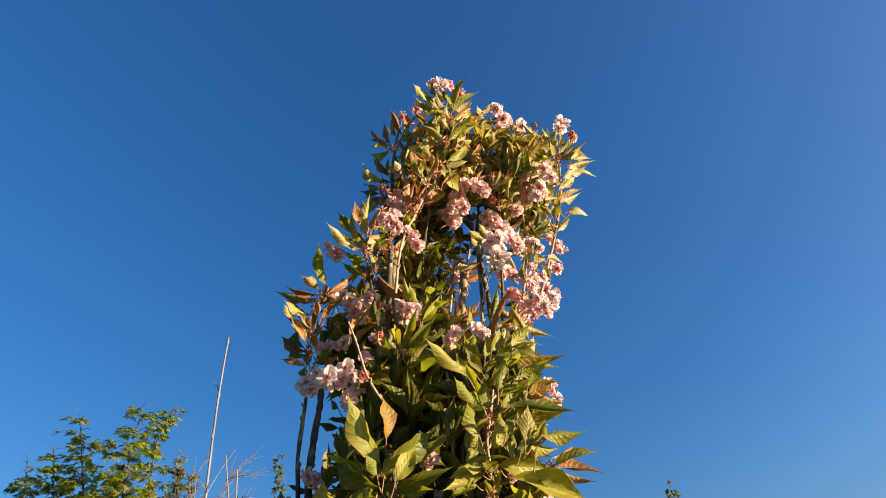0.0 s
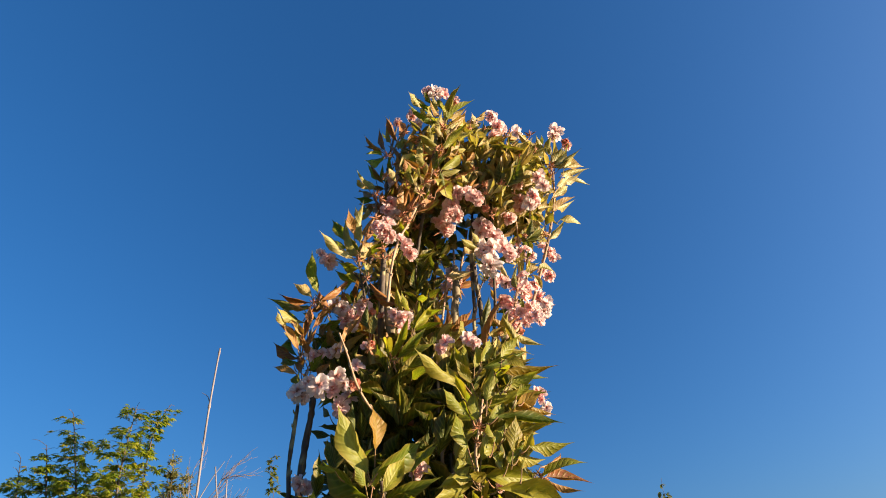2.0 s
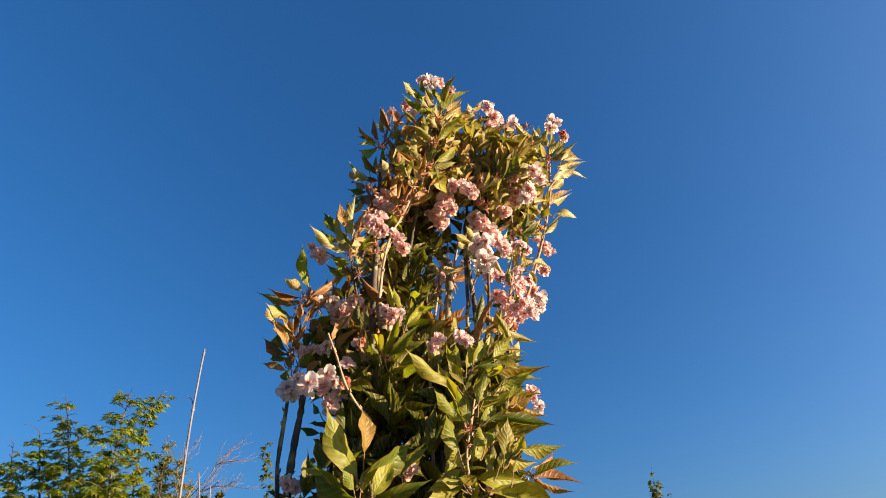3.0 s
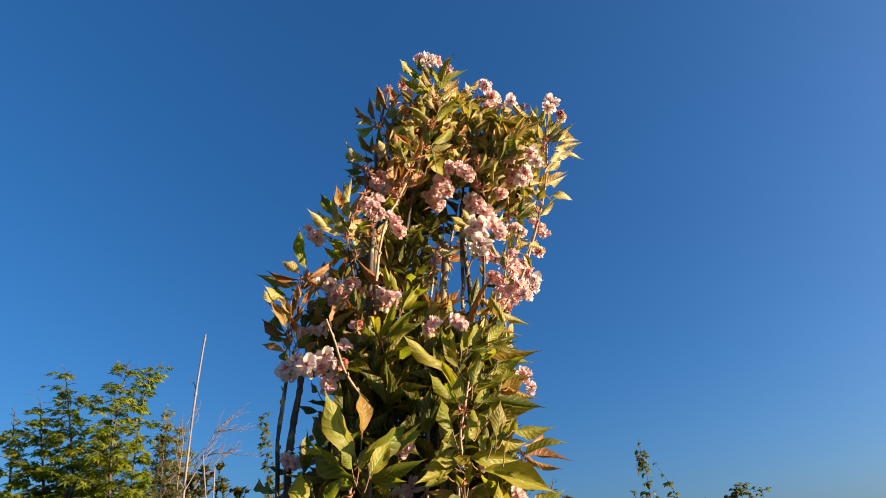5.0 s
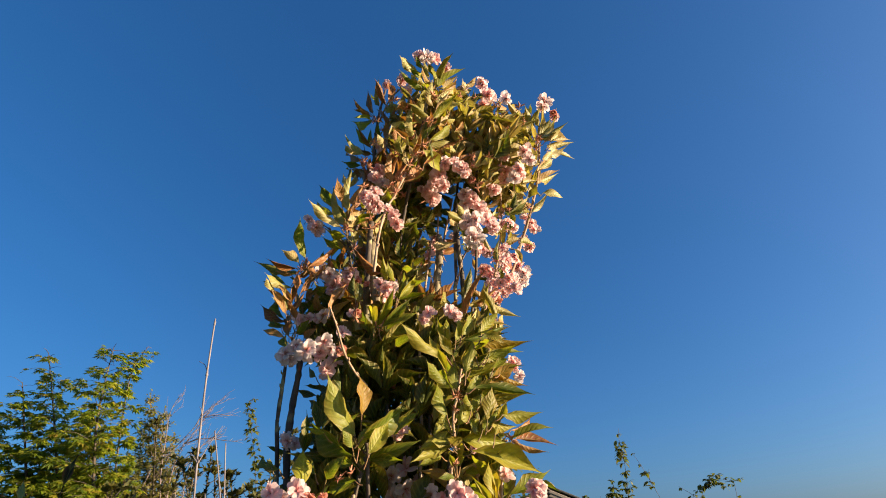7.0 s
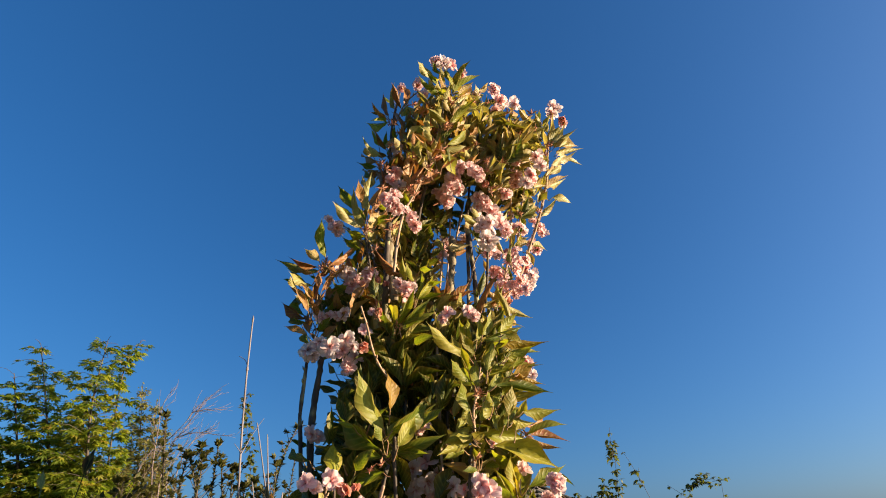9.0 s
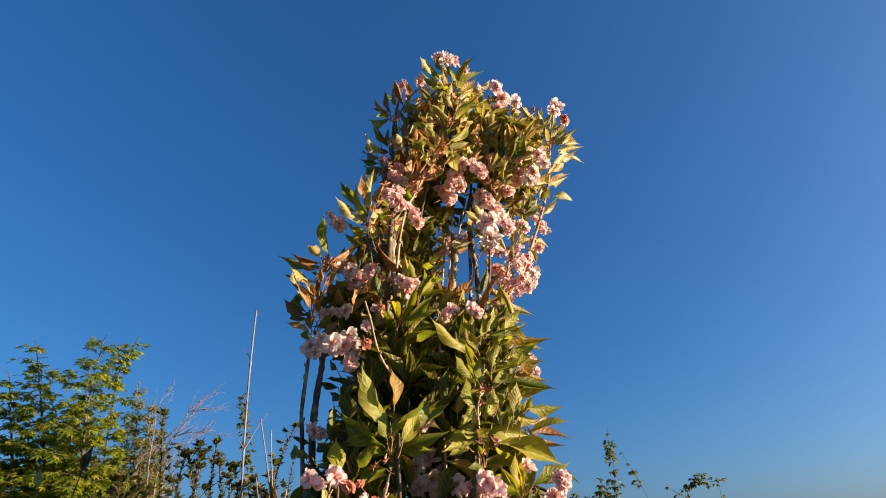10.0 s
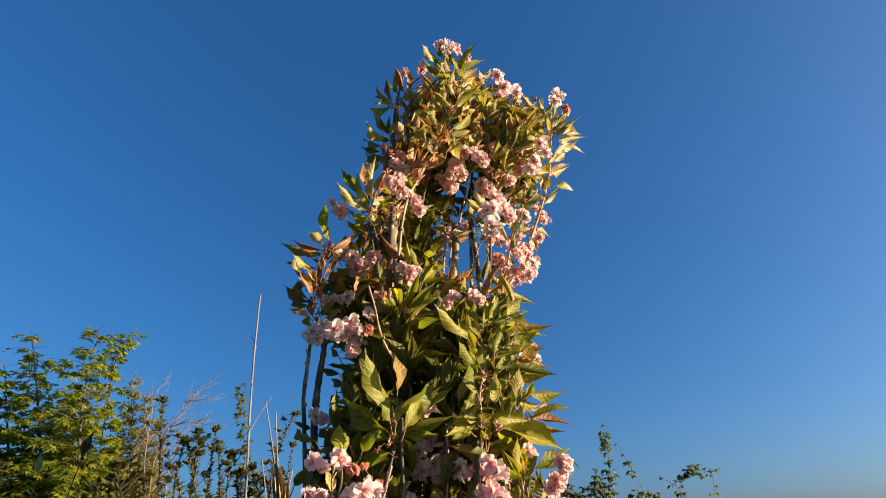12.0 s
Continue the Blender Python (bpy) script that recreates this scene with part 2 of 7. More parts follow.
def frame_at(place, along, up, size, wide=1.0, thick=1.0):
    """A pose whose Y runs along, whose Z leans towards up."""
    y = Vector(along).normalized()
    z = Vector(up) - y * Vector(up).dot(y)
    z = z.normalized() if z.length > 1e-5 else y.orthogonal().normalized()
    x = y.cross(z)
    m = Matrix((x * size * wide, y * size, z * size * thick)).transposed().to_4x4()
    m.translation = place
    return m


HALF = ((0.0, 0.01), (0.05, 0.03), (0.14, 0.1), (0.26, 0.148), (0.4, 0.172), (0.53, 0.16), (0.65, 0.115), (0.75, 0.07), (0.83, 0.03), (0.91, 0.011), (1.0, 0.0))


def leaf_shape(fold, curl, twist, ripple, seed, across=2):
    """A toothed cherry leaf of length 1 along Y with a drawn-out tip, face to +Z."""
    rng = random.Random(seed)
    verts, faces, uvs = [], [], []
    cols = 2 * across + 1
    y = z = 0.0
    for i, (s, w) in enumerate(HALF):
        if i:
            ds = s - HALF[i - 1][0]
            ang = -curl * s * 1.5 + 0.25 * curl
            y, z = y + ds * math.cos(ang), z + ds * math.sin(ang)
        tw = twist * s
        for k in range(cols):
            u = k / across - 1
            ww = w * (1 + (0.07 * rng.uniform(-1, 1) if abs(u) == 1 else 0))
            px = u * ww
            pz = fold * abs(px) + ripple * w * math.sin(9 * s + 2.0 * u + seed) * abs(u)
            verts.append((px * math.cos(tw) - pz * math.sin(tw), y, z + px * math.sin(tw) + pz * math.cos(tw)))
            uvs.append((u * 0.5 + 0.5, s))
    for i in range(len(HALF) - 1):
        for k in range(cols - 1):
            a = i * cols + k
            faces.append((a, a + 1, a + 1 + cols, a + cols))
    return verts, faces, uvs


LEAF_SHAPES = [leaf_shape(f, c, t, r, i) for i, (f, c, t, r) in enumerate((
    (0.45, 0.35, 0.2, 0.4), (0.35, 0.55, -0.3, 0.45), (0.4, -0.35, 0.3, 0.4), (0.9, 0.5, 0.4, 0.3), (0.7, 0.9, -0.25, 0.4), (0.8, 0.25, -0.4, 0.35), (1.3, 0.35, 0.15, 0.3), (1.0, -0.5, 0.35, 0.3)))]


PETAL = ((0.04, 0.07), (0.2, 0.2), (0.4, 0.37), (0.6, 0.48), (0.78, 0.5), (0.91, 0.42), (1.0, 0.25))


def blossom_shape(petals, layers, cup, seed, ruffle=0.25):
    """A half-double blossom of radius about 1, throat at the origin, facing +Z: whorls of broad notched petals, the inner ones smaller and steeper."""
    rng = random.Random(seed)
    s = Soup()
    up = Vector((0, 0, 1))
    for lay in range(layers):
        n = petals if lay == 0 else max(4, petals - lay)
        steep = cup + lay * (1.3 - cup) / (layers + 0.6)
        size = 1.0 - 0.17 * lay
        slim = min(1.0, 6.2 / n) * (0.9 if lay == 0 else 0.74)
        for k in range(n):
            a = math.tau * (k + 0.5 * lay) / n + rng.uniform(-0.3, 0.3)
            el = steep + rng.uniform(-0.35, 0.35)
            ln = size * rng.uniform(0.75, 1.15)
            roll, flare, phase = rng.uniform(-0.6, 0.6), rng.uniform(0.3, 0.8), rng.uniform(0, math.tau)
            rad, side = Vector((math.cos(a), math.sin(a), 0)), Vector((-math.sin(a), math.cos(a), 0))
            verts, uvs, faces = [], [], []
            r = h = last = 0.0
            for i, (t, w) in enumerate(PETAL):
                bow = el + 0.35 - flare * 1.5 * t
                r, h = r + (t - last) * ln * math.cos(bow), h + (t - last) * ln * math.sin(bow)
                last = t
                normal = up * math.cos(bow) - rad * math.sin(bow)
                for j in range(7):
                    u = j / 3 - 1
                    back = (0.07 * (1 - abs(u)) if i == 6 else 0.0) + 0.05 * u * u * t
                    wave = ruffle * 0.22 * t * t * math.sin(3.3 * u + phase + 2.0 * t) + ruffle * 0.08 * t * t * math.sin(8.0 * u + 2 * phase)
                    dish = 0.3 * u * u * w * (1 - 0.6 * t)
                    p = rad * (r - back * ln) + up * h + (side * math.cos(roll) + normal * math.sin(roll)) * (u * w * slim * ln) + normal * ((wave + dish) * ln)
                    verts.append(p)
                    uvs.append((j / 6, t))
            for i in range(len(PETAL) - 1):
                for j in range(6):
                    b = i * 7 + j
                    faces.append((b, b + 1, b + 8, b + 7))
            s.add(verts, faces, uvs)
    return s


def pedicel_mesh():
    s = Soup()
    tube(s, [(0, 0, -1.5), (0.12, 0, -1.0), (0.06, 0, -0.5), (0, 0, -0.32)], 0.035, 0.045, 5, 3)
    tube(s, [(0, 0, -0.36), (0, 0, -0.15), (0, 0, 0.0)], 0.07, 0.15, 6, 2)
    return s.mesh("pedicel", M_pedicel)


def stamen_mesh():
    rng = random.Random(5)
    s = Soup()
    for k in range(8):
        a = rng.uniform(0, math.tau)
        o = Vector((math.cos(a), math.sin(a), 0))
        tube(s, [o * 0.02, o * 0.12 + Vector((0, 0, 0.2)), o * 0.2 + Vector((0, 0, 0.38))], 0.009, 0.018, 4, 1)
    return s.mesh("flower_centre", M_scale)


BLOSSOMS = [blossom_shape(*a).mesh("blossom", m) for a, m in (
    ((7, 3, 0.1, 1, 0.7), M_petal), ((5, 2, 0.15, 2, 0.4), M_petal_pale), ((6, 3, 0.3, 3, 0.8), M_petal), ((7, 3, 0.15, 4, 0.7), M_petal_pale), ((6, 3, 0.55, 5, 0.6), M_petal), ((5, 3, 1.0, 6, 0.35), M_bud), ((5, 2, 0.25, 7, 0.45), M_petal))]
PEDICEL, STAMENS = pedicel_mesh(), stamen_mesh()

# ---- ground ----
gs = Soup()
far = [-3000, -900, -250, -80, -30, -14, -8, -5, -3, -1.5, -0.5, 0.5, 1.5, 3, 5, 8, 14, 30, 80, 250, 900, 3000]
for yy in far:
    for xx in far:
        d = math.hypot(xx, yy - 1)
        gs.v.append((xx, yy, 0.0 if d < 1 else 0.02 * noise.noise((xx * 0.7, yy * 0.7, 0))))
        gs.uv.append((xx, yy))
nf = len(far)
gs.f = [(j * nf + i, j * nf + i + 1, (j + 1) * nf + i + 1, (j + 1) * nf + i) for j in range(nf - 1) for i in range(nf - 1)]
tagged(new("ground", gs.mesh("ground", M_ground)), "rough green garden lawn round the tree", "lawn", kind="structure")

# ---- cherry tree ----
cherry = thing("cherry_tree", (0.03, 0.98, 0), "columnar cherry tree in pink blossom with bronze-green young leaves", "tree")
BASE = Vector(cherry.location)
leaf_meshes = {}
count = {"leaf": 0, "stalk": 0}
deep, deep_green, deep_bronze, stalks = Soup(), Soup(), Soup(), Soup()


def cherry_leaf(place, along, up, length, tone="mixed", shape=None, wide=1.0, rng=random):
    """One leaf of the cherry; those past 300 join the deeper foliage."""
    k = rng.randrange(3, len(LEAF_SHAPES)) if shape is None else shape
    if count["leaf"] < 300:
        mat = {"mixed": M_leaf, "green": M_leaf_green, "bronze": M_leaf_bronze, "lime": M_leaf_lime, "pale": M_leaf_pale, "gold": M_leaf_gold}[tone]
        if (k, tone) not in leaf_meshes:
            leaf_meshes[k, tone] = mesh_from("leaf", *LEAF_SHAPES[k][:2], mat, LEAF_SHAPES[k][2])
        child("leaf", leaf_meshes[k, tone], cherry, m=frame_at(Vector(place) - BASE, along, up, length, wide))
        count["leaf"] += 1
    else:
        {"green": deep_green, "bronze": deep_bronze}.get(tone, deep).add(*LEAF_SHAPES[k], frame_at(Vector(place) - BASE, along, up, length, wide))


def aim(az, el):
    """A direction: az degrees clockwise from +y seen from above, el above the level."""
    a, e = radians(az), radians(el)
    return Vector((math.sin(a) * math.cos(e), math.cos(a) * math.cos(e), math.sin(e)))


blooms = []


def blossom(place, facing, size, shape):
    blooms.append(place)
    ob = child("blossom", BLOSSOMS[shape], cherry, m=frame_at(Vector(place) - BASE, Vector(facing).orthogonal(), facing, size))
    child("pedicel", PEDICEL, ob)
    if shape < 4:
        child("flower_centre", STAMENS, ob)


def stem(points, r0, r1, mat=None, label="", name="stem", knob=0.13):
    s = Soup()
    rng = random.Random(len(points) * 7 + int(points[0][0] * 1000))
    line = tube(s, [Vector(p) - BASE for p in points], r0, r1, 8, 6, knob, rng)
    for p, q in zip(line[1:-1:3], line[2::3]):
        d = (q - p).normalized()
        o = (d.orthogonal().normalized() * rng.uniform(-1, 1) + d.cross(d.orthogonal()) * rng.uniform(-1, 1)).normalized()
        r = r0 * 0.8
        tube(s, [p + o * r * 0.6, p + o * (r + 0.002) + d * 0.002, p + o * (r + 0.004) + d * 0.007], 0.003, 0.001, 5, 2, 0.1, rng)
    child(name, s.mesh(name, mat or M_bark), cherry, label)


BRACTS = Soup()
for k in range(11):
    rb = random.Random(k)
    BRACTS.add(*leaf_shape(0.5, rb.uniform(-0.8, 0.8), 0.2, 0.1, k, 1), frame_at((0, 0, 0), aim(rb.uniform(0, 360), rb.uniform(-10, 75)), (0, 0, 1), rb.uniform(0.6, 1.1), 0.55))
BRACTS = BRACTS.mesh("bud_whorl", M_scale)


def bud(place, size=0.022):
    child("bud_whorl", BRACTS, cherry, m=pose(*(Vector(place) - BASE), random.uniform(-30, 30), random.uniform(-30, 30), random.uniform(0, 360)) @ Matrix.Scale(size, 4))


def shoot(x, y, z, *leaves):
    """Leaves of one shoot round (x, y, z), each on its stalk."""
    for i, (dx, dy, dz, az, el, length, turn, wide, tone) in enumerate(leaves):
        d, at = aim(az, el), Vector((x + dx, y + dy, z + dz))
        south = Vector((0, -1, 0)) - d * -d.y
        shape = random.choice((0, 5)) if length > 0.1 else random.choice((0, 1, 2)) if wide > 0.8 else random.choice((0, 3, 4, 5, 7)) if wide > 0.56 else random.choice((3, 5, 6, 7))
        cherry_leaf(at, d, Matrix.Rotation(radians(turn), 3, d) @ south, length, tone, shape, wide)
        back = at - d * 0.014 + Vector((0, 0.006, -0.01))
        s = Soup() if count["stalk"] < 300 else stalks
        tube(s, [back - BASE, (at + back) / 2 - BASE - Vector((0, 0, 0.003)), at + d * length * 0.03 - BASE], 0.0014, 0.0009, 5, 3)
        if s is not stalks:
            child("leaf_stalk", s.mesh("leaf_stalk", M_pedicel), cherry)
        count["stalk"] += 1


stem([(0.03, 0.98, -0.02), (0.035, 0.985, 0.3), (0.03, 0.98, 0.62)], 0.034, 0.028, name="trunk")
# leafy shoots: base, then for each leaf its offset from that base, azimuth, rise, length, turn, breadth and tone
# big right
shoot(0.052, 0.786, 1.830,
      (-0.009, -0.012, 0.021, -117, 21, 0.121, -162, 0.73, "pale"),
      (-0.023, -0.016, 0.019, -58, 59, 0.054, 27, 0.99, "lime"),
      (-0.003, 0.003, 0.024, -82, 67, 0.090, 29, 0.68, "lime"),
      (0.002, -0.005, 0.026, -119, 50, 0.058, 12, 1.01, "gold"),
      (-0.012, -0.002, -0.002, -149, 36, 0.066, 12, 0.68, "lime"),
      (0.015, 0.006, 0.012, 58, 63, 0.084, 42, 0.75, "gold"),
      (0.024, -0.014, -0.012, 44, 69, 0.077, -174, 0.86, "pale"),
      (0.006, -0.004, -0.039, -35, 76, 0.061, -147, 1.30, "pale"),
      (-0.007, -0.001, -0.029, -124, 29, 0.080, -174, 0.85, "pale"),
      (0.004, 0.041, -0.022, -53, 43, 0.086, -35, 1.05, "green"))
shoot(0.069, 0.787, 1.820,
      (-0.031, -0.016, -0.079, -133, 53, 0.070, -152, 1.30, "pale"),
      (-0.026, 0.001, -0.099, -123, 50, 0.050, -160, 1.30, "pale"),
      (-0.028, -0.005, -0.123, -69, 28, 0.049, -150, 1.15, "pale"),
      (0.005, 0.001, -0.005, 81, 15, 0.123, -142, 0.67, "lime"),
      (0.016, -0.004, 0.007, 72, 38, 0.094, 49, 0.52, "lime"),
      (0.046, -0.009, 0.028, 76, 17, 0.071, 172, 0.98, "lime"),
      (0.014, 0.046, 0.063, 133, -1, 0.084, -2, 0.94, "green"),
      (0.005, -0.003, 0.066, 78, 21, 0.115, 30, 0.52, "green"),
      (0.005, -0.007, 0.077, 73, 57, 0.065, 50, 1.28, "lime"),
      (-0.008, -0.009, 0.065, 59, 69, 0.064, 42, 1.08, "lime"))
shoot(0.102, 0.780, 1.783,
      (0.003, 0.003, 0.099, 74, 2, 0.117, 173, 0.52, "gold"),
      (0.019, -0.001, 0.066, 64, 20, 0.088, -117, 0.60, "green"),
      (0.019, 0.012, 0.021, 76, 37, 0.075, 30, 1.00, "gold"),
      (0.037, -0.001, 0.033, 44, -9, 0.073, -178, 0.63, "gold"),
      (-0.014, -0.011, 0.006, 76, 1, 0.119, -136, 0.52, "green"),
      (-0.004, 0.001, -0.024, 75, 19, 0.097, -152, 0.56, "gold"),
      (-0.045, 0.011, -0.054, 73, 61, 0.077, 28, 1.30, "lime"),
      (-0.020, -0.007, -0.026, -146, 26, 0.043, -178, 0.89, "pale"),
      (0.006, -0.007, -0.051, 107, 69, 0.065, -143, 1.30, "gold"),
      (-0.004, -0.005, -0.067, 57, 37, 0.079, -157, 0.75, "green"))
shoot(0.096, 0.786, 1.796,
      (0.023, -0.010, -0.089, 38, 52, 0.071, -164, 0.74, "gold"),
      (0.032, 0.004, -0.061, 143, 36, 0.042, 35, 1.30, "lime"),
      (0.039, -0.012, -0.055, 68, 2, 0.085, 162, 0.70, "pale"),
      (0.016, -0.008, 0.101, 55, 54, 0.074, -147, 0.98, "lime"),
      (-0.038, 0.055, 0.031, -56, 68, 0.065, -34, 0.92, "green"),
      (-0.022, -0.009, -0.014, 74, 46, 0.065, 19, 0.83, "green"),
      (0.003, -0.002, 0.057, -30, 59, 0.062, -179, 0.89, "green"),
      (0.006, 0.000, -0.022, 89, 46, 0.051, -143, 1.25, "green"),
      (-0.045, 0.002, 0.096, -151, 56, 0.046, -149, 1.30, "lime"),
      (-0.016, -0.016, -0.048, 52, 46, 0.059, -154, 0.95, "green"))
shoot(0.110, 0.777, 1.796,
      (0.019, 0.002, 0.031, 81, 42, 0.041, -127, 1.30, "green"),
      (0.009, -0.004, 0.101, 102, -27, 0.046, -10, 1.29, "gold"),
      (0.006, 0.002, -0.072, 49, 3, 0.058, -178, 0.96, "lime"),
      (-0.035, -0.000, -0.062, 31, -17, 0.060, -18, 1.28, "green"))
bud((0.053, 0.774, 1.773), 0.018)
bud((0.052, 0.774, 1.750), 0.018)
# big left
shoot(-0.115, 0.763, 1.698,
      (-0.004, -0.014, 0.012, -114, 53, 0.118, -138, 1.23, "pale"),
      (0.006, -0.022, 0.044, 159, 71, 0.073, 50, 1.30, "gold"),
      (-0.017, 0.029, 0.027, -90, 54, 0.088, -45, 0.98, "green"),
      (0.009, -0.026, 0.007, 64, 29, 0.105, 54, 1.30, "green"),
      (-0.005, -0.029, -0.010, -161, 38, 0.039, -141, 1.30, "green"),
      (-0.013, 0.041, -0.010, -93, 31, 0.112, -50, 1.03, "green"),
      (-0.008, 0.040, -0.025, -65, 15, 0.082, -2, 0.73, "green"),
      (0.005, -0.028, -0.012, 19, 55, 0.056, -142, 0.93, "pale"),
      (0.021, -0.026, -0.020, 70, 57, 0.072, 18, 1.12, "lime"),
      (0.010, 0.038, -0.016, 107, 10, 0.105, 23, 0.65, "green"))
shoot(-0.169, 0.785, 1.679,
      (0.068, 0.018, 0.000, 108, 2, 0.071, 40, 0.90, "green"),
      (-0.032, -0.040, -0.041, -6, 68, 0.074, -138, 1.30, "lime"),
      (-0.095, 0.001, -0.005, -48, 24, 0.061, -42, 0.76, "green"),
      (-0.084, 0.012, -0.008, -49, 19, 0.064, -23, 0.61, "green"),
      (0.049, 0.002, -0.032, -59, -8, 0.083, 5, 0.91, "green"),
      (-0.002, 0.006, -0.028, 139, 39, 0.055, -16, 1.30, "green"),
      (-0.024, 0.019, -0.016, -43, 34, 0.076, -16, 0.80, "green"),
      (0.102, 0.016, 0.045, 116, 16, 0.076, -26, 1.30, "green"),
      (-0.003, -0.032, 0.038, -115, 14, 0.037, 178, 0.79, "pale"),
      (0.020, -0.002, 0.047, 138, 29, 0.050, -16, 1.23, "green"))
bud((-0.120, 0.739, 1.650), 0.018)
bud((-0.140, 0.739, 1.641), 0.018)
# low right
shoot(0.091, 0.811, 1.642,
      (-0.029, -0.002, 0.067, 70, -1, 0.104, 5, 0.96, "lime"),
      (-0.011, -0.001, 0.047, 78, -12, 0.148, -21, 0.72, "lime"),
      (-0.009, 0.044, 0.047, 136, -45, 0.067, 62, 1.30, "green"),
      (-0.016, 0.030, -0.002, 131, -43, 0.068, 43, 1.30, "green"),
      (0.021, -0.014, -0.028, -113, 71, 0.062, -146, 0.98, "lime"),
      (0.027, -0.014, -0.019, -7, 47, 0.064, 16, 0.78, "lime"),
      (0.020, -0.010, -0.045, -9, 56, 0.087, 33, 0.52, "gold"),
      (0.010, -0.019, -0.037, -151, 39, 0.058, 20, 0.56, "lime"),
      (0.024, -0.012, -0.049, -4, 58, 0.074, 32, 0.52, "gold"),
      (-0.040, -0.006, 0.023, 5, 42, 0.069, 30, 0.52, "lime"))
shoot(0.054, 0.814, 1.660,
      (0.003, -0.008, 0.005, 30, 39, 0.070, -139, 0.52, "lime"),
      (-0.009, -0.014, 0.004, -158, 29, 0.045, 14, 0.69, "lime"),
      (-0.008, -0.024, -0.015, -126, 1, 0.034, 28, 1.30, "green"),
      (0.015, 0.045, 0.005, 142, -21, 0.049, -16, 1.30, "green"))
bud((0.048, 0.794, 1.664), 0.018)
# pale low
shoot(0.038, 0.796, 1.703,
      (0.000, 0.001, -0.009, -110, -18, 0.083, 161, 0.68, "pale"),
      (0.001, -0.005, 0.018, -91, -33, 0.069, -170, 0.85, "pale"),
      (0.005, -0.004, 0.004, -119, -16, 0.056, -169, 0.94, "pale"),
      (0.026, -0.002, -0.001, -132, 7, 0.046, -35, 1.30, "gold"),
      (0.007, 0.000, -0.004, -105, -15, 0.081, -169, 0.60, "pale"),
      (-0.012, 0.005, -0.022, -125, -16, 0.054, 23, 1.00, "lime"),
      (-0.026, 0.003, 0.013, 29, 38, 0.064, -144, 0.82, "pale"))
# low edge
shoot(0.136, 0.849, 1.592,
      (0.005, -0.004, 0.028, 87, 17, 0.099, -132, 0.94, "green"),
      (0.044, -0.001, 0.041, 72, 4, 0.076, -44, 0.52, "green"),
      (-0.000, -0.005, -0.010, 158, 37, 0.048, 33, 1.29, "lime"),
      (-0.021, -0.003, -0.020, -16, 64, 0.060, -170, 0.92, "mixed"),
      (0.015, 0.005, -0.020, 39, 40, 0.063, 29, 0.87, "lime"),
      (-0.044, 0.009, -0.018, -0, 43, 0.058, -154, 1.03, "lime"))
# right tuft
shoot(0.173, 0.930, 1.734,
      (-0.002, 0.006, 0.015, 58, 17, 0.096, 43, 0.52, "bronze"),
      (-0.003, -0.012, -0.006, 107, 17, 0.094, -23, 0.70, "green"),
      (0.005, 0.008, -0.004, 67, 5, 0.099, -132, 0.52, "bronze"),
      (0.001, -0.000, -0.006, 63, -19, 0.083, 169, 0.58, "bronze"))
bud((0.169, 0.924, 1.728), 0.024)
# top leader
shoot(0.033, 0.804, 2.688,
      (-0.036, 0.005, 0.090, -132, -7, 0.087, 153, 1.20, "mixed"),
      (-0.010, 0.006, 0.100, -136, 3, 0.069, 154, 0.91, "green"),
      (-0.010, 0.005, 0.003, -131, -6, 0.118, 144, 0.72, "green"),
      (0.003, -0.005, 0.016, -153, -8, 0.079, 138, 0.78, "mixed"),
      (0.015, 0.007, 0.027, 172, 63, 0.072, 44, 1.30, "lime"),
      (0.027, -0.007, 0.021, 160, 8, 0.107, -90, 0.85, "mixed"),
      (0.016, -0.006, -0.005, 99, 45, 0.120, -100, 0.84, "green"),
      (0.018, -0.004, -0.039, 85, 48, 0.122, 76, 0.64, "bronze"),
      (-0.020, -0.001, -0.144, -163, 40, 0.085, -171, 0.84, "mixed"),
      (-0.000, -0.003, -0.070, -171, 70, 0.077, -145, 0.90, "mixed"))
shoot(-0.001, 0.799, 2.483,
      (0.037, -0.010, 0.055, 107, 49, 0.113, -137, 0.61, "lime"),
      (0.070, -0.007, 0.142, 82, -38, 0.067, 178, 1.30, "mixed"),
      (-0.016, 0.002, -0.005, -141, 82, 0.122, -145, 0.79, "mixed"),
      (-0.028, -0.003, -0.041, -144, 77, 0.083, -150, 0.57, "mixed"),
      (-0.044, 0.005, -0.063, -164, 4, 0.091, 153, 0.91, "mixed"),
      (0.006, 0.009, -0.001, 86, 54, 0.090, -137, 0.64, "green"),
      (0.028, 0.009, -0.006, 83, 42, 0.106, 68, 0.81, "lime"),
      (0.026, 0.003, -0.033, 81, 29, 0.075, -157, 0.92, "mixed"),
      (0.009, -0.007, -0.059, 33, -0, 0.118, 37, 0.96, "lime"),
      (-0.084, 0.004, 0.014, 97, 63, 0.070, -106, 0.91, "mixed"))
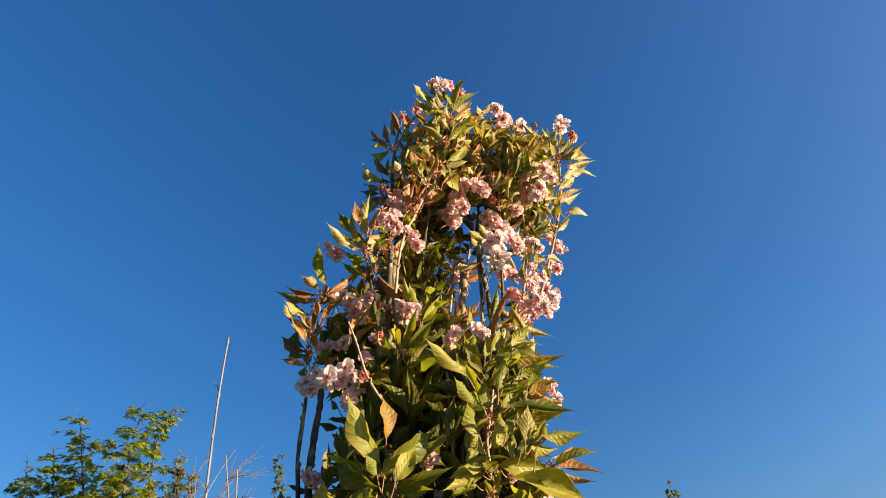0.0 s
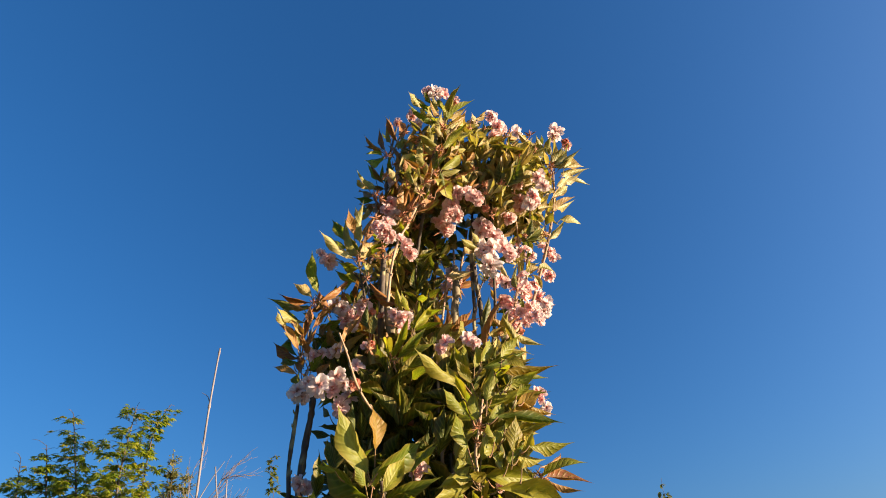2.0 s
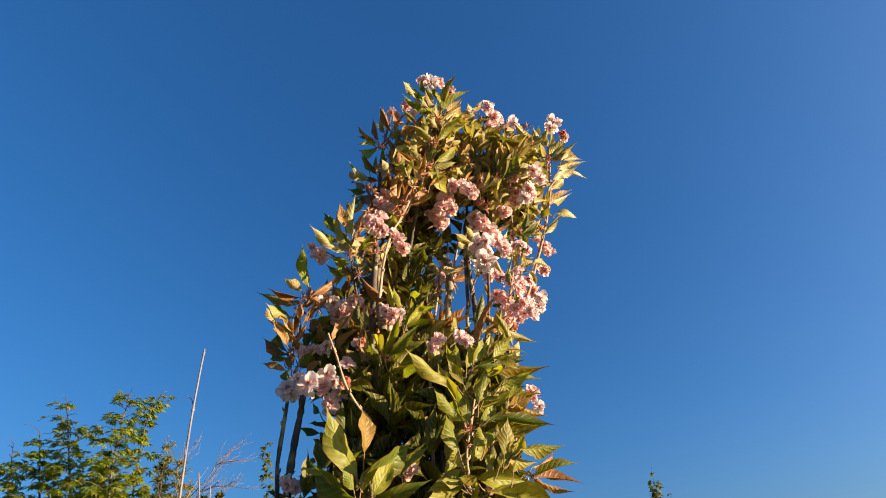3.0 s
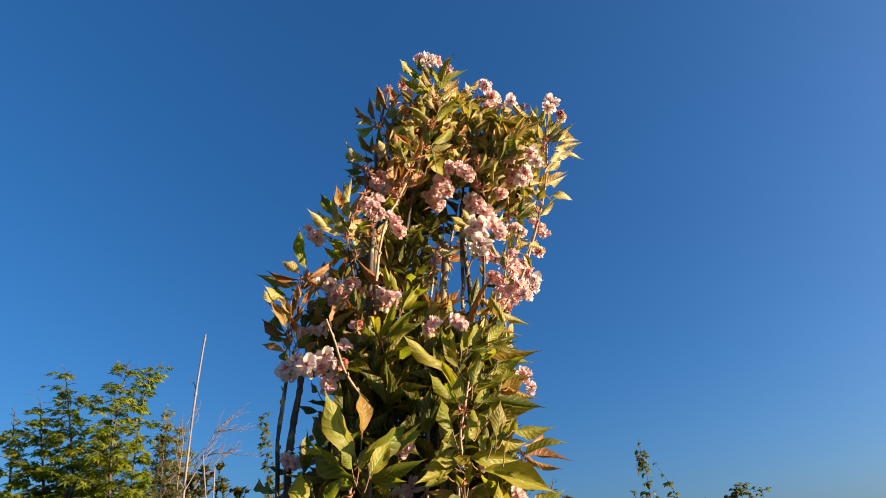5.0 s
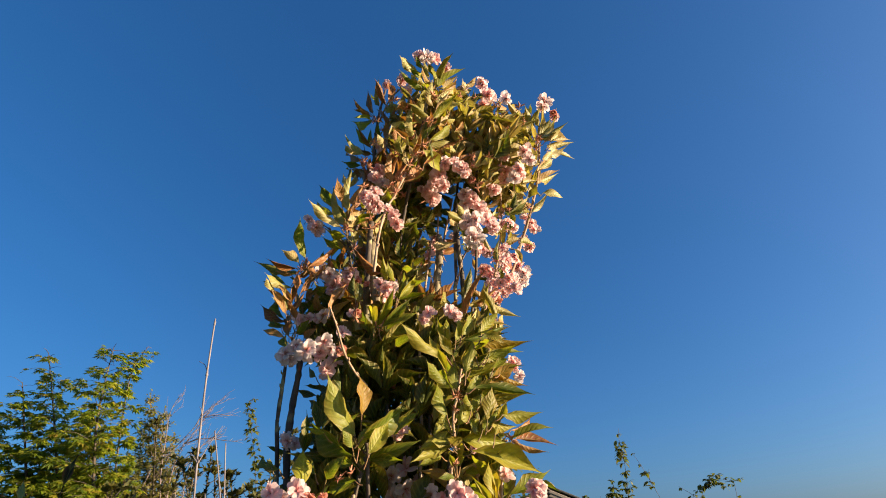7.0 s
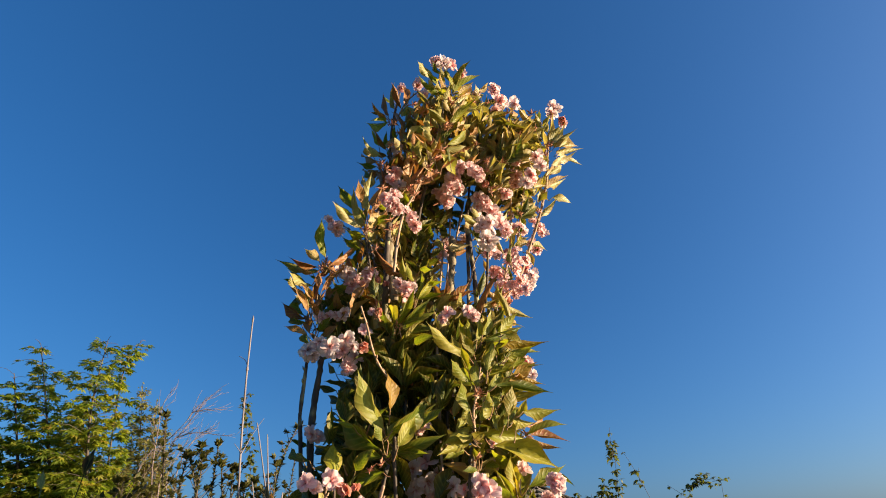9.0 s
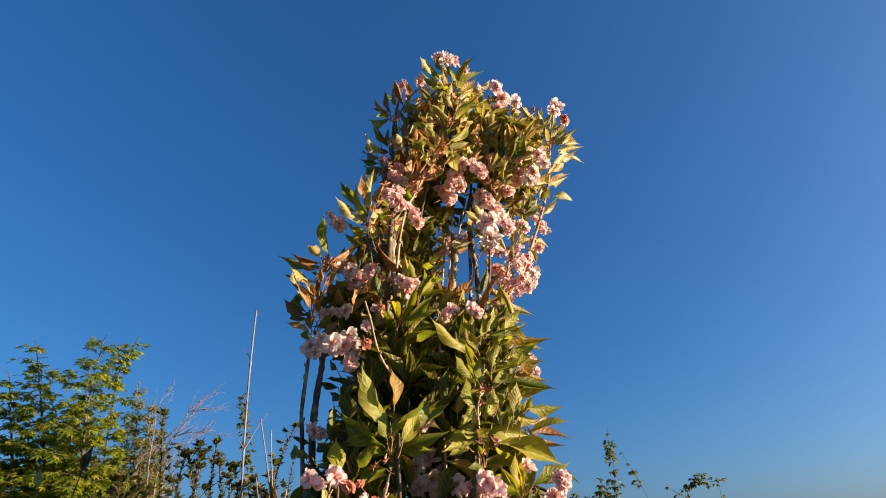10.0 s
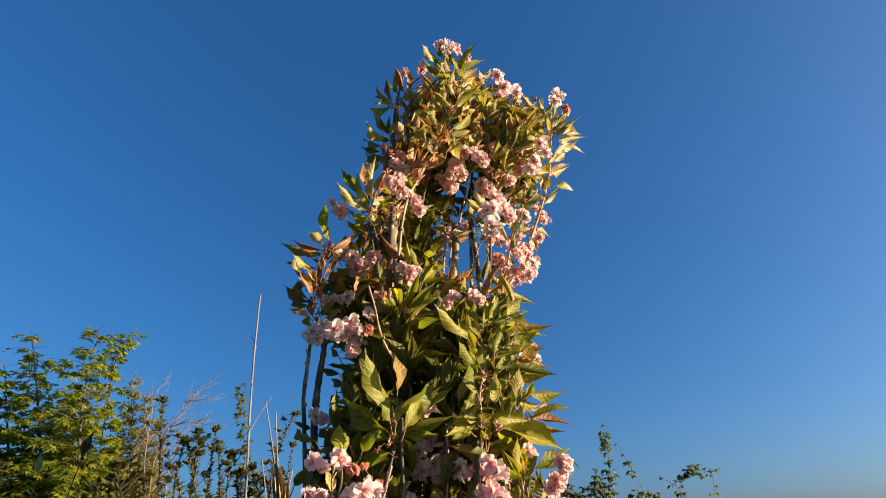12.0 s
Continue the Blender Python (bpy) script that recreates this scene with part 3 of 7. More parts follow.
shoot(0.003, 0.801, 2.554,
      (-0.061, 0.009, -0.027, 45, 55, 0.089, -102, 0.66, "green"),
      (-0.028, 0.005, 0.068, -81, -9, 0.059, 84, 1.23, "bronze"),
      (-0.026, -0.008, 0.085, -101, 46, 0.055, 163, 0.80, "mixed"),
      (0.026, -0.011, -0.010, -146, -6, 0.084, 148, 0.79, "mixed"),
      (0.046, -0.010, 0.015, 70, 71, 0.102, -138, 0.54, "mixed"),
      (0.003, 0.009, -0.010, -116, 51, 0.047, -175, 1.18, "mixed"),
      (0.049, 0.002, -0.029, 81, 49, 0.070, -101, 1.06, "mixed"),
      (-0.010, 0.010, -0.147, -123, 62, 0.061, -166, 1.01, "mixed"),
      (-0.022, -0.010, -0.142, 155, 17, 0.067, 62, 0.74, "bronze"),
      (0.028, 0.010, 0.193, -149, 47, 0.055, -177, 1.01, "mixed"))
shoot(0.036, 0.806, 2.687,
      (-0.024, -0.005, 0.046, -136, -9, 0.077, -63, 0.71, "green"),
      (-0.034, -0.015, 0.006, -127, 22, 0.045, 162, 1.20, "mixed"),
      (-0.018, -0.017, -0.001, -150, -8, 0.074, 130, 0.79, "mixed"),
      (0.005, 0.035, 0.046, -86, 54, 0.070, -81, 1.00, "green"),
      (0.027, 0.003, 0.019, 92, 70, 0.086, -127, 0.69, "green"),
      (-0.011, 0.038, 0.010, -49, 61, 0.105, -91, 0.66, "green"),
      (0.003, -0.016, -0.095, -142, 9, 0.047, 137, 0.99, "mixed"),
      (0.009, 0.004, 0.066, -154, 62, 0.062, -159, 0.89, "green"),
      (0.032, -0.013, -0.016, 102, 50, 0.069, -122, 0.75, "mixed"),
      (0.015, -0.014, -0.080, 74, 60, 0.103, -123, 0.55, "mixed"))
shoot(0.015, 0.802, 2.514,
      (0.000, -0.004, 0.087, -145, -17, 0.077, 112, 0.61, "mixed"),
      (-0.020, 0.004, 0.060, -146, -9, 0.061, 93, 0.73, "mixed"),
      (0.004, -0.002, 0.065, -75, 84, 0.085, -171, 0.50, "mixed"),
      (0.027, 0.008, 0.019, 89, 67, 0.073, 39, 0.64, "lime"),
      (0.061, -0.010, 0.022, 52, 44, 0.077, -138, 0.57, "mixed"),
      (-0.027, -0.006, -0.021, -110, 26, 0.046, 168, 0.94, "mixed"),
      (0.005, 0.001, -0.013, -13, 80, 0.098, -157, 0.52, "green"),
      (-0.051, -0.000, -0.038, -156, -15, 0.066, -65, 0.65, "bronze"),
      (-0.017, -0.004, -0.085, -167, -6, 0.075, 111, 0.70, "mixed"),
      (0.017, 0.009, -0.102, -141, 69, 0.048, -177, 0.90, "green"))
shoot(0.002, 0.805, 2.451,
      (-0.026, -0.013, -0.089, -136, 41, 0.046, -161, 1.23, "mixed"),
      (0.006, 0.007, -0.059, 50, 63, 0.087, 53, 0.54, "bronze"),
      (-0.061, 0.001, 0.008, -151, 49, 0.052, -160, 0.89, "bronze"),
      (0.083, 0.003, 0.140, 61, 60, 0.097, -117, 0.56, "lime"))
bud((0.039, 0.770, 2.616), 0.024)
bud((0.026, 0.770, 2.509), 0.024)
bud((0.007, 0.770, 2.418), 0.024)
bud((-0.014, 0.770, 2.384), 0.024)
bud((-0.029, 0.770, 2.350), 0.024)
bud((-0.069, 0.770, 2.596), 0.024)
# left twig
shoot(-0.132, 0.912, 2.719,
      (-0.016, -0.019, -0.043, -145, -7, 0.101, 147, 0.60, "bronze"),
      (-0.017, -0.001, -0.006, -58, 73, 0.121, -159, 0.52, "bronze"),
      (-0.021, -0.020, -0.029, -108, -14, 0.065, -17, 0.52, "bronze"),
      (-0.021, -0.015, -0.049, -138, -32, 0.072, -34, 0.74, "lime"),
      (-0.021, 0.037, 0.012, -51, 25, 0.134, -115, 0.52, "green"),
      (0.002, -0.003, 0.025, -130, 83, 0.120, -148, 0.52, "mixed"),
      (0.024, -0.007, 0.021, -169, 22, 0.093, -164, 0.74, "bronze"),
      (0.035, -0.010, 0.028, 148, 83, 0.123, 39, 0.72, "bronze"),
      (-0.005, 0.045, 0.122, -72, 35, 0.062, -97, 0.67, "green"),
      (0.035, -0.008, -0.086, -102, 69, 0.115, 18, 0.52, "bronze"))
shoot(-0.097, 0.913, 2.620,
      (0.019, -0.001, -0.067, -123, 64, 0.109, -154, 0.71, "bronze"),
      (0.009, -0.001, 0.033, 164, 65, 0.067, -153, 0.69, "bronze"),
      (-0.011, -0.013, 0.081, 79, 65, 0.060, -170, 0.96, "mixed"),
      (-0.018, 0.028, 0.003, -165, -8, 0.078, -147, 0.80, "green"),
      (-0.003, -0.011, -0.049, 120, 57, 0.060, 66, 1.03, "bronze"))
bud((-0.132, 0.870, 2.626), 0.024)
# left whorl
shoot(-0.195, 0.856, 2.265,
      (0.005, -0.007, -0.038, -102, 68, 0.126, -149, 0.74, "mixed"),
      (-0.003, -0.012, -0.046, -137, 9, 0.116, 174, 0.64, "mixed"),
      (-0.014, 0.030, 0.032, -98, 51, 0.131, -31, 0.56, "green"),
      (0.008, -0.006, 0.009, 179, 73, 0.114, -141, 0.82, "mixed"),
      (0.014, -0.016, -0.048, 43, 62, 0.089, -115, 1.13, "mixed"),
      (-0.006, -0.021, 0.023, -166, 35, 0.071, 33, 1.02, "bronze"),
      (0.018, -0.019, -0.001, 80, 68, 0.112, 50, 0.60, "bronze"),
      (0.003, -0.009, 0.086, -61, 64, 0.057, -150, 0.81, "mixed"),
      (-0.030, 0.039, 0.034, -74, 36, 0.113, -73, 0.52, "green"),
      (0.003, 0.022, -0.049, -93, 16, 0.070, -78, 1.28, "green"))
shoot(-0.177, 0.878, 2.261,
      (-0.027, 0.023, -0.068, -109, 23, 0.065, -56, 0.67, "green"),
      (0.006, -0.048, 0.012, 38, 76, 0.100, -139, 0.52, "bronze"),
      (-0.017, 0.004, 0.013, -61, 66, 0.085, -48, 0.77, "green"),
      (0.034, 0.014, 0.051, -130, 44, 0.054, -64, 1.30, "green"),
      (0.006, 0.004, -0.009, 143, 1, 0.084, 21, 0.74, "green"))
bud((-0.185, 0.834, 2.205), 0.024)
bud((-0.161, 0.834, 2.147), 0.024)
# upper left
shoot(-0.162, 0.933, 2.559,
      (0.008, 0.024, 0.045, -150, 38, 0.085, -48, 0.64, "bronze"),
      (-0.018, 0.026, 0.067, -128, 67, 0.067, -39, 0.82, "green"),
      (-0.004, -0.033, -0.032, -97, 36, 0.086, 178, 0.78, "mixed"),
      (0.010, 0.024, 0.053, -166, 35, 0.060, -46, 0.86, "green"),
      (0.020, -0.024, 0.003, 30, 74, 0.091, -130, 0.68, "mixed"),
      (0.054, -0.037, -0.018, -167, 14, 0.053, -167, 1.22, "mixed"),
      (-0.014, 0.016, -0.008, -60, 36, 0.127, -86, 0.52, "bronze"),
      (-0.019, 0.020, -0.027, -80, 18, 0.084, -69, 0.68, "green"),
      (-0.013, 0.019, -0.041, -44, 26, 0.115, -96, 0.52, "bronze"),
      (-0.023, -0.040, -0.045, -152, -17, 0.080, 122, 0.68, "mixed"))
shoot(-0.152, 0.928, 2.500,
      (-0.006, 0.022, 0.003, -57, 8, 0.086, -8, 0.82, "bronze"),
      (-0.012, -0.028, -0.040, -39, 67, 0.085, 23, 0.57, "bronze"),
      (0.001, -0.022, -0.035, 168, 67, 0.040, 31, 1.06, "bronze"),
      (0.014, -0.036, -0.033, 10, 60, 0.094, 58, 0.52, "bronze"),
      (-0.001, 0.032, 0.083, -91, 23, 0.064, -61, 0.88, "bronze"),
      (0.017, 0.019, 0.069, -106, 69, 0.058, -62, 1.19, "green"),
      (0.026, 0.023, 0.045, 164, -11, 0.075, 83, 0.68, "bronze"),
      (-0.040, 0.013, -0.020, -57, 46, 0.090, -77, 0.63, "green"),
      (0.005, -0.026, -0.071, -53, 48, 0.080, 7, 0.86, "bronze"))
bud((-0.146, 0.870, 2.446), 0.024)
bud((-0.159, 0.870, 2.463), 0.024)
bud((-0.149, 0.870, 2.372), 0.024)
# twig head
shoot(-0.068, 0.892, 2.404,
      (-0.010, -0.024, -0.022, -170, 67, 0.101, -136, 1.00, "bronze"),
      (-0.002, -0.026, -0.024, 58, 71, 0.097, -138, 0.52, "bronze"),
      (0.018, -0.011, -0.013, 76, 51, 0.115, 22, 0.65, "bronze"),
      (-0.018, 0.037, 0.105, -48, 41, 0.098, -36, 0.54, "green"),
      (0.004, -0.022, -0.041, 49, 74, 0.088, -127, 0.61, "bronze"),
      (-0.015, -0.015, 0.007, 152, 45, 0.063, -141, 0.72, "bronze"),
      (0.029, 0.020, 0.040, 149, 17, 0.063, 26, 0.71, "green"),
      (-0.007, 0.039, -0.050, -158, -4, 0.069, -110, 0.84, "green"))
bud((-0.071, 0.840, 2.321), 0.024)
bud((-0.082, 0.840, 2.346), 0.024)
bud((-0.071, 0.840, 2.468), 0.024)
# centre green
shoot(-0.085, 0.888, 2.013,
      (-0.000, 0.002, 0.075, -125, 68, 0.070, -158, 0.74, "lime"),
      (0.017, -0.010, 0.067, -66, 63, 0.062, -158, 0.90, "lime"),
      (0.026, -0.007, 0.023, 66, 57, 0.101, 37, 0.66, "lime"),
      (0.021, 0.000, 0.027, 74, 73, 0.092, 47, 0.61, "green"),
      (-0.023, -0.010, -0.047, 140, 39, 0.105, 43, 0.52, "green"),
      (-0.029, -0.018, -0.050, -28, 67, 0.095, 36, 0.52, "lime"),
      (-0.017, -0.015, -0.055, -87, 65, 0.056, 28, 0.93, "green"),
      (-0.010, -0.015, -0.049, 115, 32, 0.095, 39, 0.71, "green"),
      (0.022, 0.037, 0.044, 112, 3, 0.078, 15, 0.59, "green"),
      (-0.006, 0.037, -0.032, 120, 21, 0.089, -1, 0.84, "green"))
shoot(-0.087, 0.925, 2.017,
      (0.004, 0.008, -0.047, 102, 16, 0.076, -19, 1.06, "green"),
      (0.033, 0.001, 0.125, 139, -17, 0.060, 66, 0.82, "green"),
      (-0.036, 0.011, -0.042, -48, 59, 0.086, -47, 0.75, "green"),
      (0.017, -0.000, -0.077, 143, 5, 0.069, -7, 1.09, "green"),
      (0.047, 0.006, 0.079, 140, -10, 0.069, 23, 0.65, "green"),
      (-0.050, 0.005, -0.015, -52, 56, 0.078, -53, 0.82, "green"),
      (-0.015, -0.035, -0.020, 38, 56, 0.084, 2, 0.57, "green"))
bud((-0.106, 0.874, 1.963), 0.024)
# left edge
shoot(-0.303, 0.897, 2.101,
      (0.008, 0.007, 0.070, -166, 47, 0.108, -138, 0.87, "green"),
      (-0.003, 0.001, 0.053, -156, 5, 0.076, 130, 0.91, "mixed"),
      (-0.003, -0.005, 0.034, -111, 6, 0.082, -49, 0.54, "bronze"),
      (-0.003, 0.008, 0.030, -78, 16, 0.125, -172, 0.52, "mixed"),
      (0.022, -0.006, 0.036, 73, 48, 0.118, 60, 0.52, "bronze"),
      (-0.012, 0.002, -0.016, -125, 4, 0.084, -166, 0.89, "mixed"),
      (0.008, 0.005, -0.031, 56, 71, 0.092, 53, 0.58, "bronze"),
      (0.003, -0.007, -0.030, 145, 82, 0.055, -124, 1.00, "bronze"),
      (-0.007, -0.003, -0.059, 2, 81, 0.065, 27, 0.64, "bronze"),
      (-0.014, -0.004, -0.088, -158, 37, 0.070, 30, 0.73, "bronze"))
shoot(-0.320, 0.928, 2.038,
      (0.003, -0.024, -0.012, -149, 60, 0.061, -138, 0.84, "mixed"),
      (0.007, -0.020, -0.010, -13, 68, 0.095, -124, 0.52, "mixed"),
      (0.011, -0.025, -0.020, 57, 70, 0.067, -147, 0.61, "bronze"),
      (-0.030, -0.039, 0.034, -167, 4, 0.063, -178, 0.74, "mixed"),
      (-0.014, 0.026, -0.016, -93, 30, 0.091, -50, 0.72, "bronze"),
      (-0.013, 0.026, -0.024, -75, 24, 0.098, -61, 0.67, "green"),
      (0.002, -0.017, -0.074, -113, 17, 0.061, -3, 0.81, "bronze"),
      (-0.031, 0.027, 0.031, -36, 32, 0.085, -83, 0.52, "green"),
      (0.024, 0.027, 0.037, 134, 24, 0.056, -13, 1.30, "bronze"),
      (0.037, 0.023, 0.051, 125, 13, 0.071, 60, 0.93, "green"))
shoot(-0.285, 0.939, 2.067,
      (-0.034, 0.006, -0.089, -37, 72, 0.089, -34, 0.82, "bronze"),
      (-0.013, 0.000, -0.084, 139, 26, 0.050, 23, 1.15, "green"),
      (0.008, 0.007, 0.069, 126, 22, 0.058, -5, 1.28, "bronze"),
      (-0.055, 0.015, -0.036, -60, 51, 0.101, -43, 0.52, "green"),
      (0.003, -0.040, 0.028, 23, 53, 0.081, -131, 0.58, "bronze"),
      (0.019, 0.002, 0.004, -51, 50, 0.085, -44, 0.70, "green"),
      (0.033, 0.021, -0.019, -163, 20, 0.063, -57, 1.23, "bronze"),
      (-0.026, 0.021, -0.057, 73, 55, 0.058, 1, 1.03, "green"),
      (0.020, -0.034, 0.056, -128, 49, 0.045, -165, 1.12, "bronze"),
      (0.046, 0.000, 0.129, 154, 16, 0.068, 84, 0.95, "green"))
shoot(-0.298, 0.942, 2.069,
      (0.080, 0.017, 0.114, 151, 35, 0.066, -6, 0.94, "bronze"),
      (-0.076, 0.018, 0.062, -98, 19, 0.038, -61, 1.17, "green"),
      (-0.033, -0.050, -0.010, -88, 25, 0.043, 177, 0.91, "bronze"),
      (-0.013, -0.044, -0.022, -152, 33, 0.061, 8, 0.69, "bronze"),
      (-0.004, 0.013, -0.007, -94, 62, 0.060, -38, 0.86, "bronze"),
      (0.012, 0.009, -0.025, 119, 27, 0.050, 52, 1.08, "green"),
      (-0.018, 0.007, -0.056, -54, 40, 0.083, -36, 0.60, "bronze"),
      (0.022, 0.013, -0.062, -152, 20, 0.055, -32, 0.94, "green"),
      (0.037, 0.004, -0.058, 139, 8, 0.064, 22, 0.81, "bronze"),
      (-0.011, 0.017, 0.061, -113, 30, 0.040, -67, 1.30, "green"))
shoot(-0.294, 0.943, 2.079,
      (0.004, 0.018, 0.078, -132, 28, 0.046, -57, 1.23, "bronze"),
      (0.027, 0.000, 0.093, 149, 41, 0.045, 2, 1.06, "green"),
      (0.063, 0.012, 0.083, -133, 46, 0.047, -45, 1.22, "bronze"),
      (0.051, 0.019, 0.036, 134, 20, 0.050, 12, 1.03, "green"),
      (-0.025, -0.043, 0.041, -103, 14, 0.047, 171, 0.84, "bronze"),
      (-0.056, 0.006, 0.046, -56, 50, 0.087, -52, 0.55, "green"),
      (-0.005, -0.031, -0.070, -154, 54, 0.046, 163, 1.03, "bronze"),
      (-0.051, 0.016, -0.069, -50, 35, 0.084, -48, 0.52, "green"),
      (0.009, 0.003, -0.105, 125, 31, 0.043, -1, 1.29, "bronze"),
      (-0.020, -0.002, -0.129, -41, 47, 0.083, -49, 0.71, "green"))
shoot(-0.307, 0.907, 2.028,
      (0.018, 0.036, -0.077, -60, 50, 0.052, -48, 1.26, "bronze"),
      (-0.017, -0.017, 0.003, -120, 37, 0.037, 157, 1.00, "mixed"),
      (-0.002, -0.017, 0.074, 30, 43, 0.072, 35, 0.52, "bronze"))
bud((-0.299, 0.894, 2.131), 0.024)
# crown mid
shoot(0.139, 0.922, 2.668,
      (-0.013, 0.005, 0.186, 72, 38, 0.131, 96, 0.52, "gold"),
      (-0.020, 0.001, 0.176, 58, -30, 0.062, -176, 1.30, "mixed"),
      (0.006, 0.001, 0.018, 93, 35, 0.136, -103, 0.52, "lime"),
      (0.014, 0.009, -0.004, 93, 41, 0.120, 62, 0.62, "lime"),
      (-0.002, 0.009, -0.025, 133, 73, 0.130, 44, 0.51, "lime"),
      (-0.015, -0.009, -0.070, -172, 53, 0.072, -160, 1.04, "mixed"),
      (-0.013, -0.011, -0.083, -130, 51, 0.114, 175, 0.66, "mixed"),
      (-0.010, -0.010, -0.089, 56, 13, 0.128, -154, 0.83, "mixed"),
      (0.024, -0.007, -0.063, 54, -1, 0.077, -164, 1.30, "mixed"),
      (0.028, 0.009, -0.050, 80, 47, 0.108, -101, 0.73, "mixed"))
shoot(0.208, 0.928, 2.586,
      (-0.087, -0.003, -0.001, -132, 42, 0.061, -171, 1.19, "mixed"),
      (-0.048, 0.000, 0.054, 148, 28, 0.059, -109, 1.30, "mixed"),
      (-0.005, 0.003, 0.033, 48, 68, 0.104, -150, 0.52, "mixed"),
      (0.038, 0.001, -0.031, 87, 50, 0.111, 47, 0.68, "lime"),
      (0.069, 0.047, 0.044, -62, 57, 0.082, -72, 0.83, "green"),
      (0.031, -0.002, -0.052, 86, 26, 0.134, -3, 0.52, "gold"),
      (0.009, -0.007, -0.066, -88, -54, 0.090, 143, 0.67, "lime"),
      (-0.064, -0.009, -0.124, 5, 86, 0.103, -143, 0.52, "gold"),
      (0.023, -0.018, 0.072, -132, 73, 0.069, 179, 0.78, "green"),
      (0.033, -0.009, 0.069, 168, 36, 0.041, 38, 1.30, "green"))
shoot(0.147, 0.919, 2.636,
      (-0.051, 0.003, -0.138, 74, 69, 0.099, -134, 0.62, "mixed"),
      (0.012, 0.007, -0.098, 44, 28, 0.109, -90, 0.52, "mixed"),
      (0.074, -0.006, -0.071, 92, -56, 0.061, -158, 0.81, "green"),
      (-0.041, -0.003, 0.168, -141, -19, 0.073, 123, 1.00, "mixed"),
      (-0.002, 0.001, 0.175, 58, 44, 0.094, -105, 0.67, "green"),
      (-0.033, 0.012, 0.048, -99, -54, 0.062, 137, 1.10, "mixed"),
      (-0.033, -0.002, -0.105, -131, -3, 0.063, 150, 1.03, "mixed"),
      (0.032, 0.007, -0.071, 74, 42, 0.081, 80, 0.90, "green"),
      (0.008, -0.007, 0.081, 116, 57, 0.068, -142, 0.79, "green"),
      (0.038, -0.009, 0.013, -156, 9, 0.070, 146, 0.89, "mixed"))
shoot(0.143, 0.926, 2.663,
      (-0.061, -0.011, -0.086, 26, -18, 0.056, -171, 1.30, "mixed"),
      (-0.082, -0.016, -0.140, 67, 3, 0.054, -164, 1.25, "mixed"),
      (0.085, 0.049, 0.032, 150, -28, 0.081, 41, 0.81, "green"),
      (0.067, -0.006, -0.128, -100, -52, 0.076, 178, 0.81, "green"),
      (-0.021, -0.001, -0.148, 46, -2, 0.054, 30, 1.06, "gold"),
      (-0.057, 0.006, 0.048, 131, 44, 0.049, -177, 1.23, "mixed"),
      (0.020, 0.005, 0.163, -132, 46, 0.054, -177, 1.29, "mixed"),
      (0.030, -0.016, 0.093, 64, 58, 0.100, -113, 0.58, "green"),
      (-0.021, -0.012, 0.111, -157, -21, 0.082, 96, 0.75, "mixed"),
      (0.042, -0.000, 0.058, 68, 59, 0.100, -118, 0.57, "lime"))
shoot(0.172, 0.926, 2.599,
      (-0.022, 0.005, -0.016, 70, 63, 0.098, -142, 0.52, "mixed"),
      (-0.051, -0.008, 0.031, -146, 46, 0.051, 134, 0.99, "mixed"),
      (0.003, -0.000, -0.075, 50, 56, 0.103, -118, 0.52, "mixed"),
      (-0.083, -0.008, 0.006, -46, 71, 0.082, -165, 0.82, "mixed"),
      (0.058, 0.005, 0.022, 60, 67, 0.104, -137, 0.52, "mixed"),
      (0.066, -0.003, -0.011, 57, 44, 0.106, -178, 0.52, "green"),
      (-0.038, 0.003, -0.055, 123, 33, 0.040, -142, 1.18, "mixed"),
      (-0.074, -0.013, -0.049, 57, 63, 0.087, -127, 0.57, "mixed"),
      (0.035, -0.012, 0.081, 48, 52, 0.102, 75, 0.55, "lime"),
      (0.105, 0.033, 0.061, 140, 10, 0.041, -4, 1.30, "green"))
bud((0.121, 0.890, 2.558), 0.024)
bud((0.149, 0.890, 2.488), 0.024)
bud((0.194, 0.890, 2.486), 0.024)
bud((0.156, 0.890, 2.387), 0.024)
# right top
shoot(0.401, 1.033, 2.728,
      (-0.031, -0.006, 0.043, -130, 24, 0.125, 137, 0.70, "mixed"),
      (-0.010, -0.003, 0.006, -136, 52, 0.105, -169, 1.10, "mixed"),
      (-0.000, 0.036, 0.114, -158, 23, 0.069, -91, 1.06, "green"),
      (0.010, 0.008, 0.048, -163, 4, 0.099, 144, 0.98, "mixed"),
      (-0.006, -0.010, -0.023, 107, 70, 0.130, 152, 0.56, "mixed"),
      (0.005, -0.002, -0.025, 130, 62, 0.085, -138, 1.23, "mixed"),
      (-0.003, -0.015, -0.034, 84, 50, 0.126, 160, 0.70, "lime"),
      (0.001, -0.011, -0.038, 89, 37, 0.131, -162, 0.51, "gold"),
      (0.014, -0.000, -0.035, 82, 20, 0.120, 4, 0.78, "lime"),
      (0.020, -0.001, -0.060, 66, 29, 0.136, -141, 0.53, "lime"))
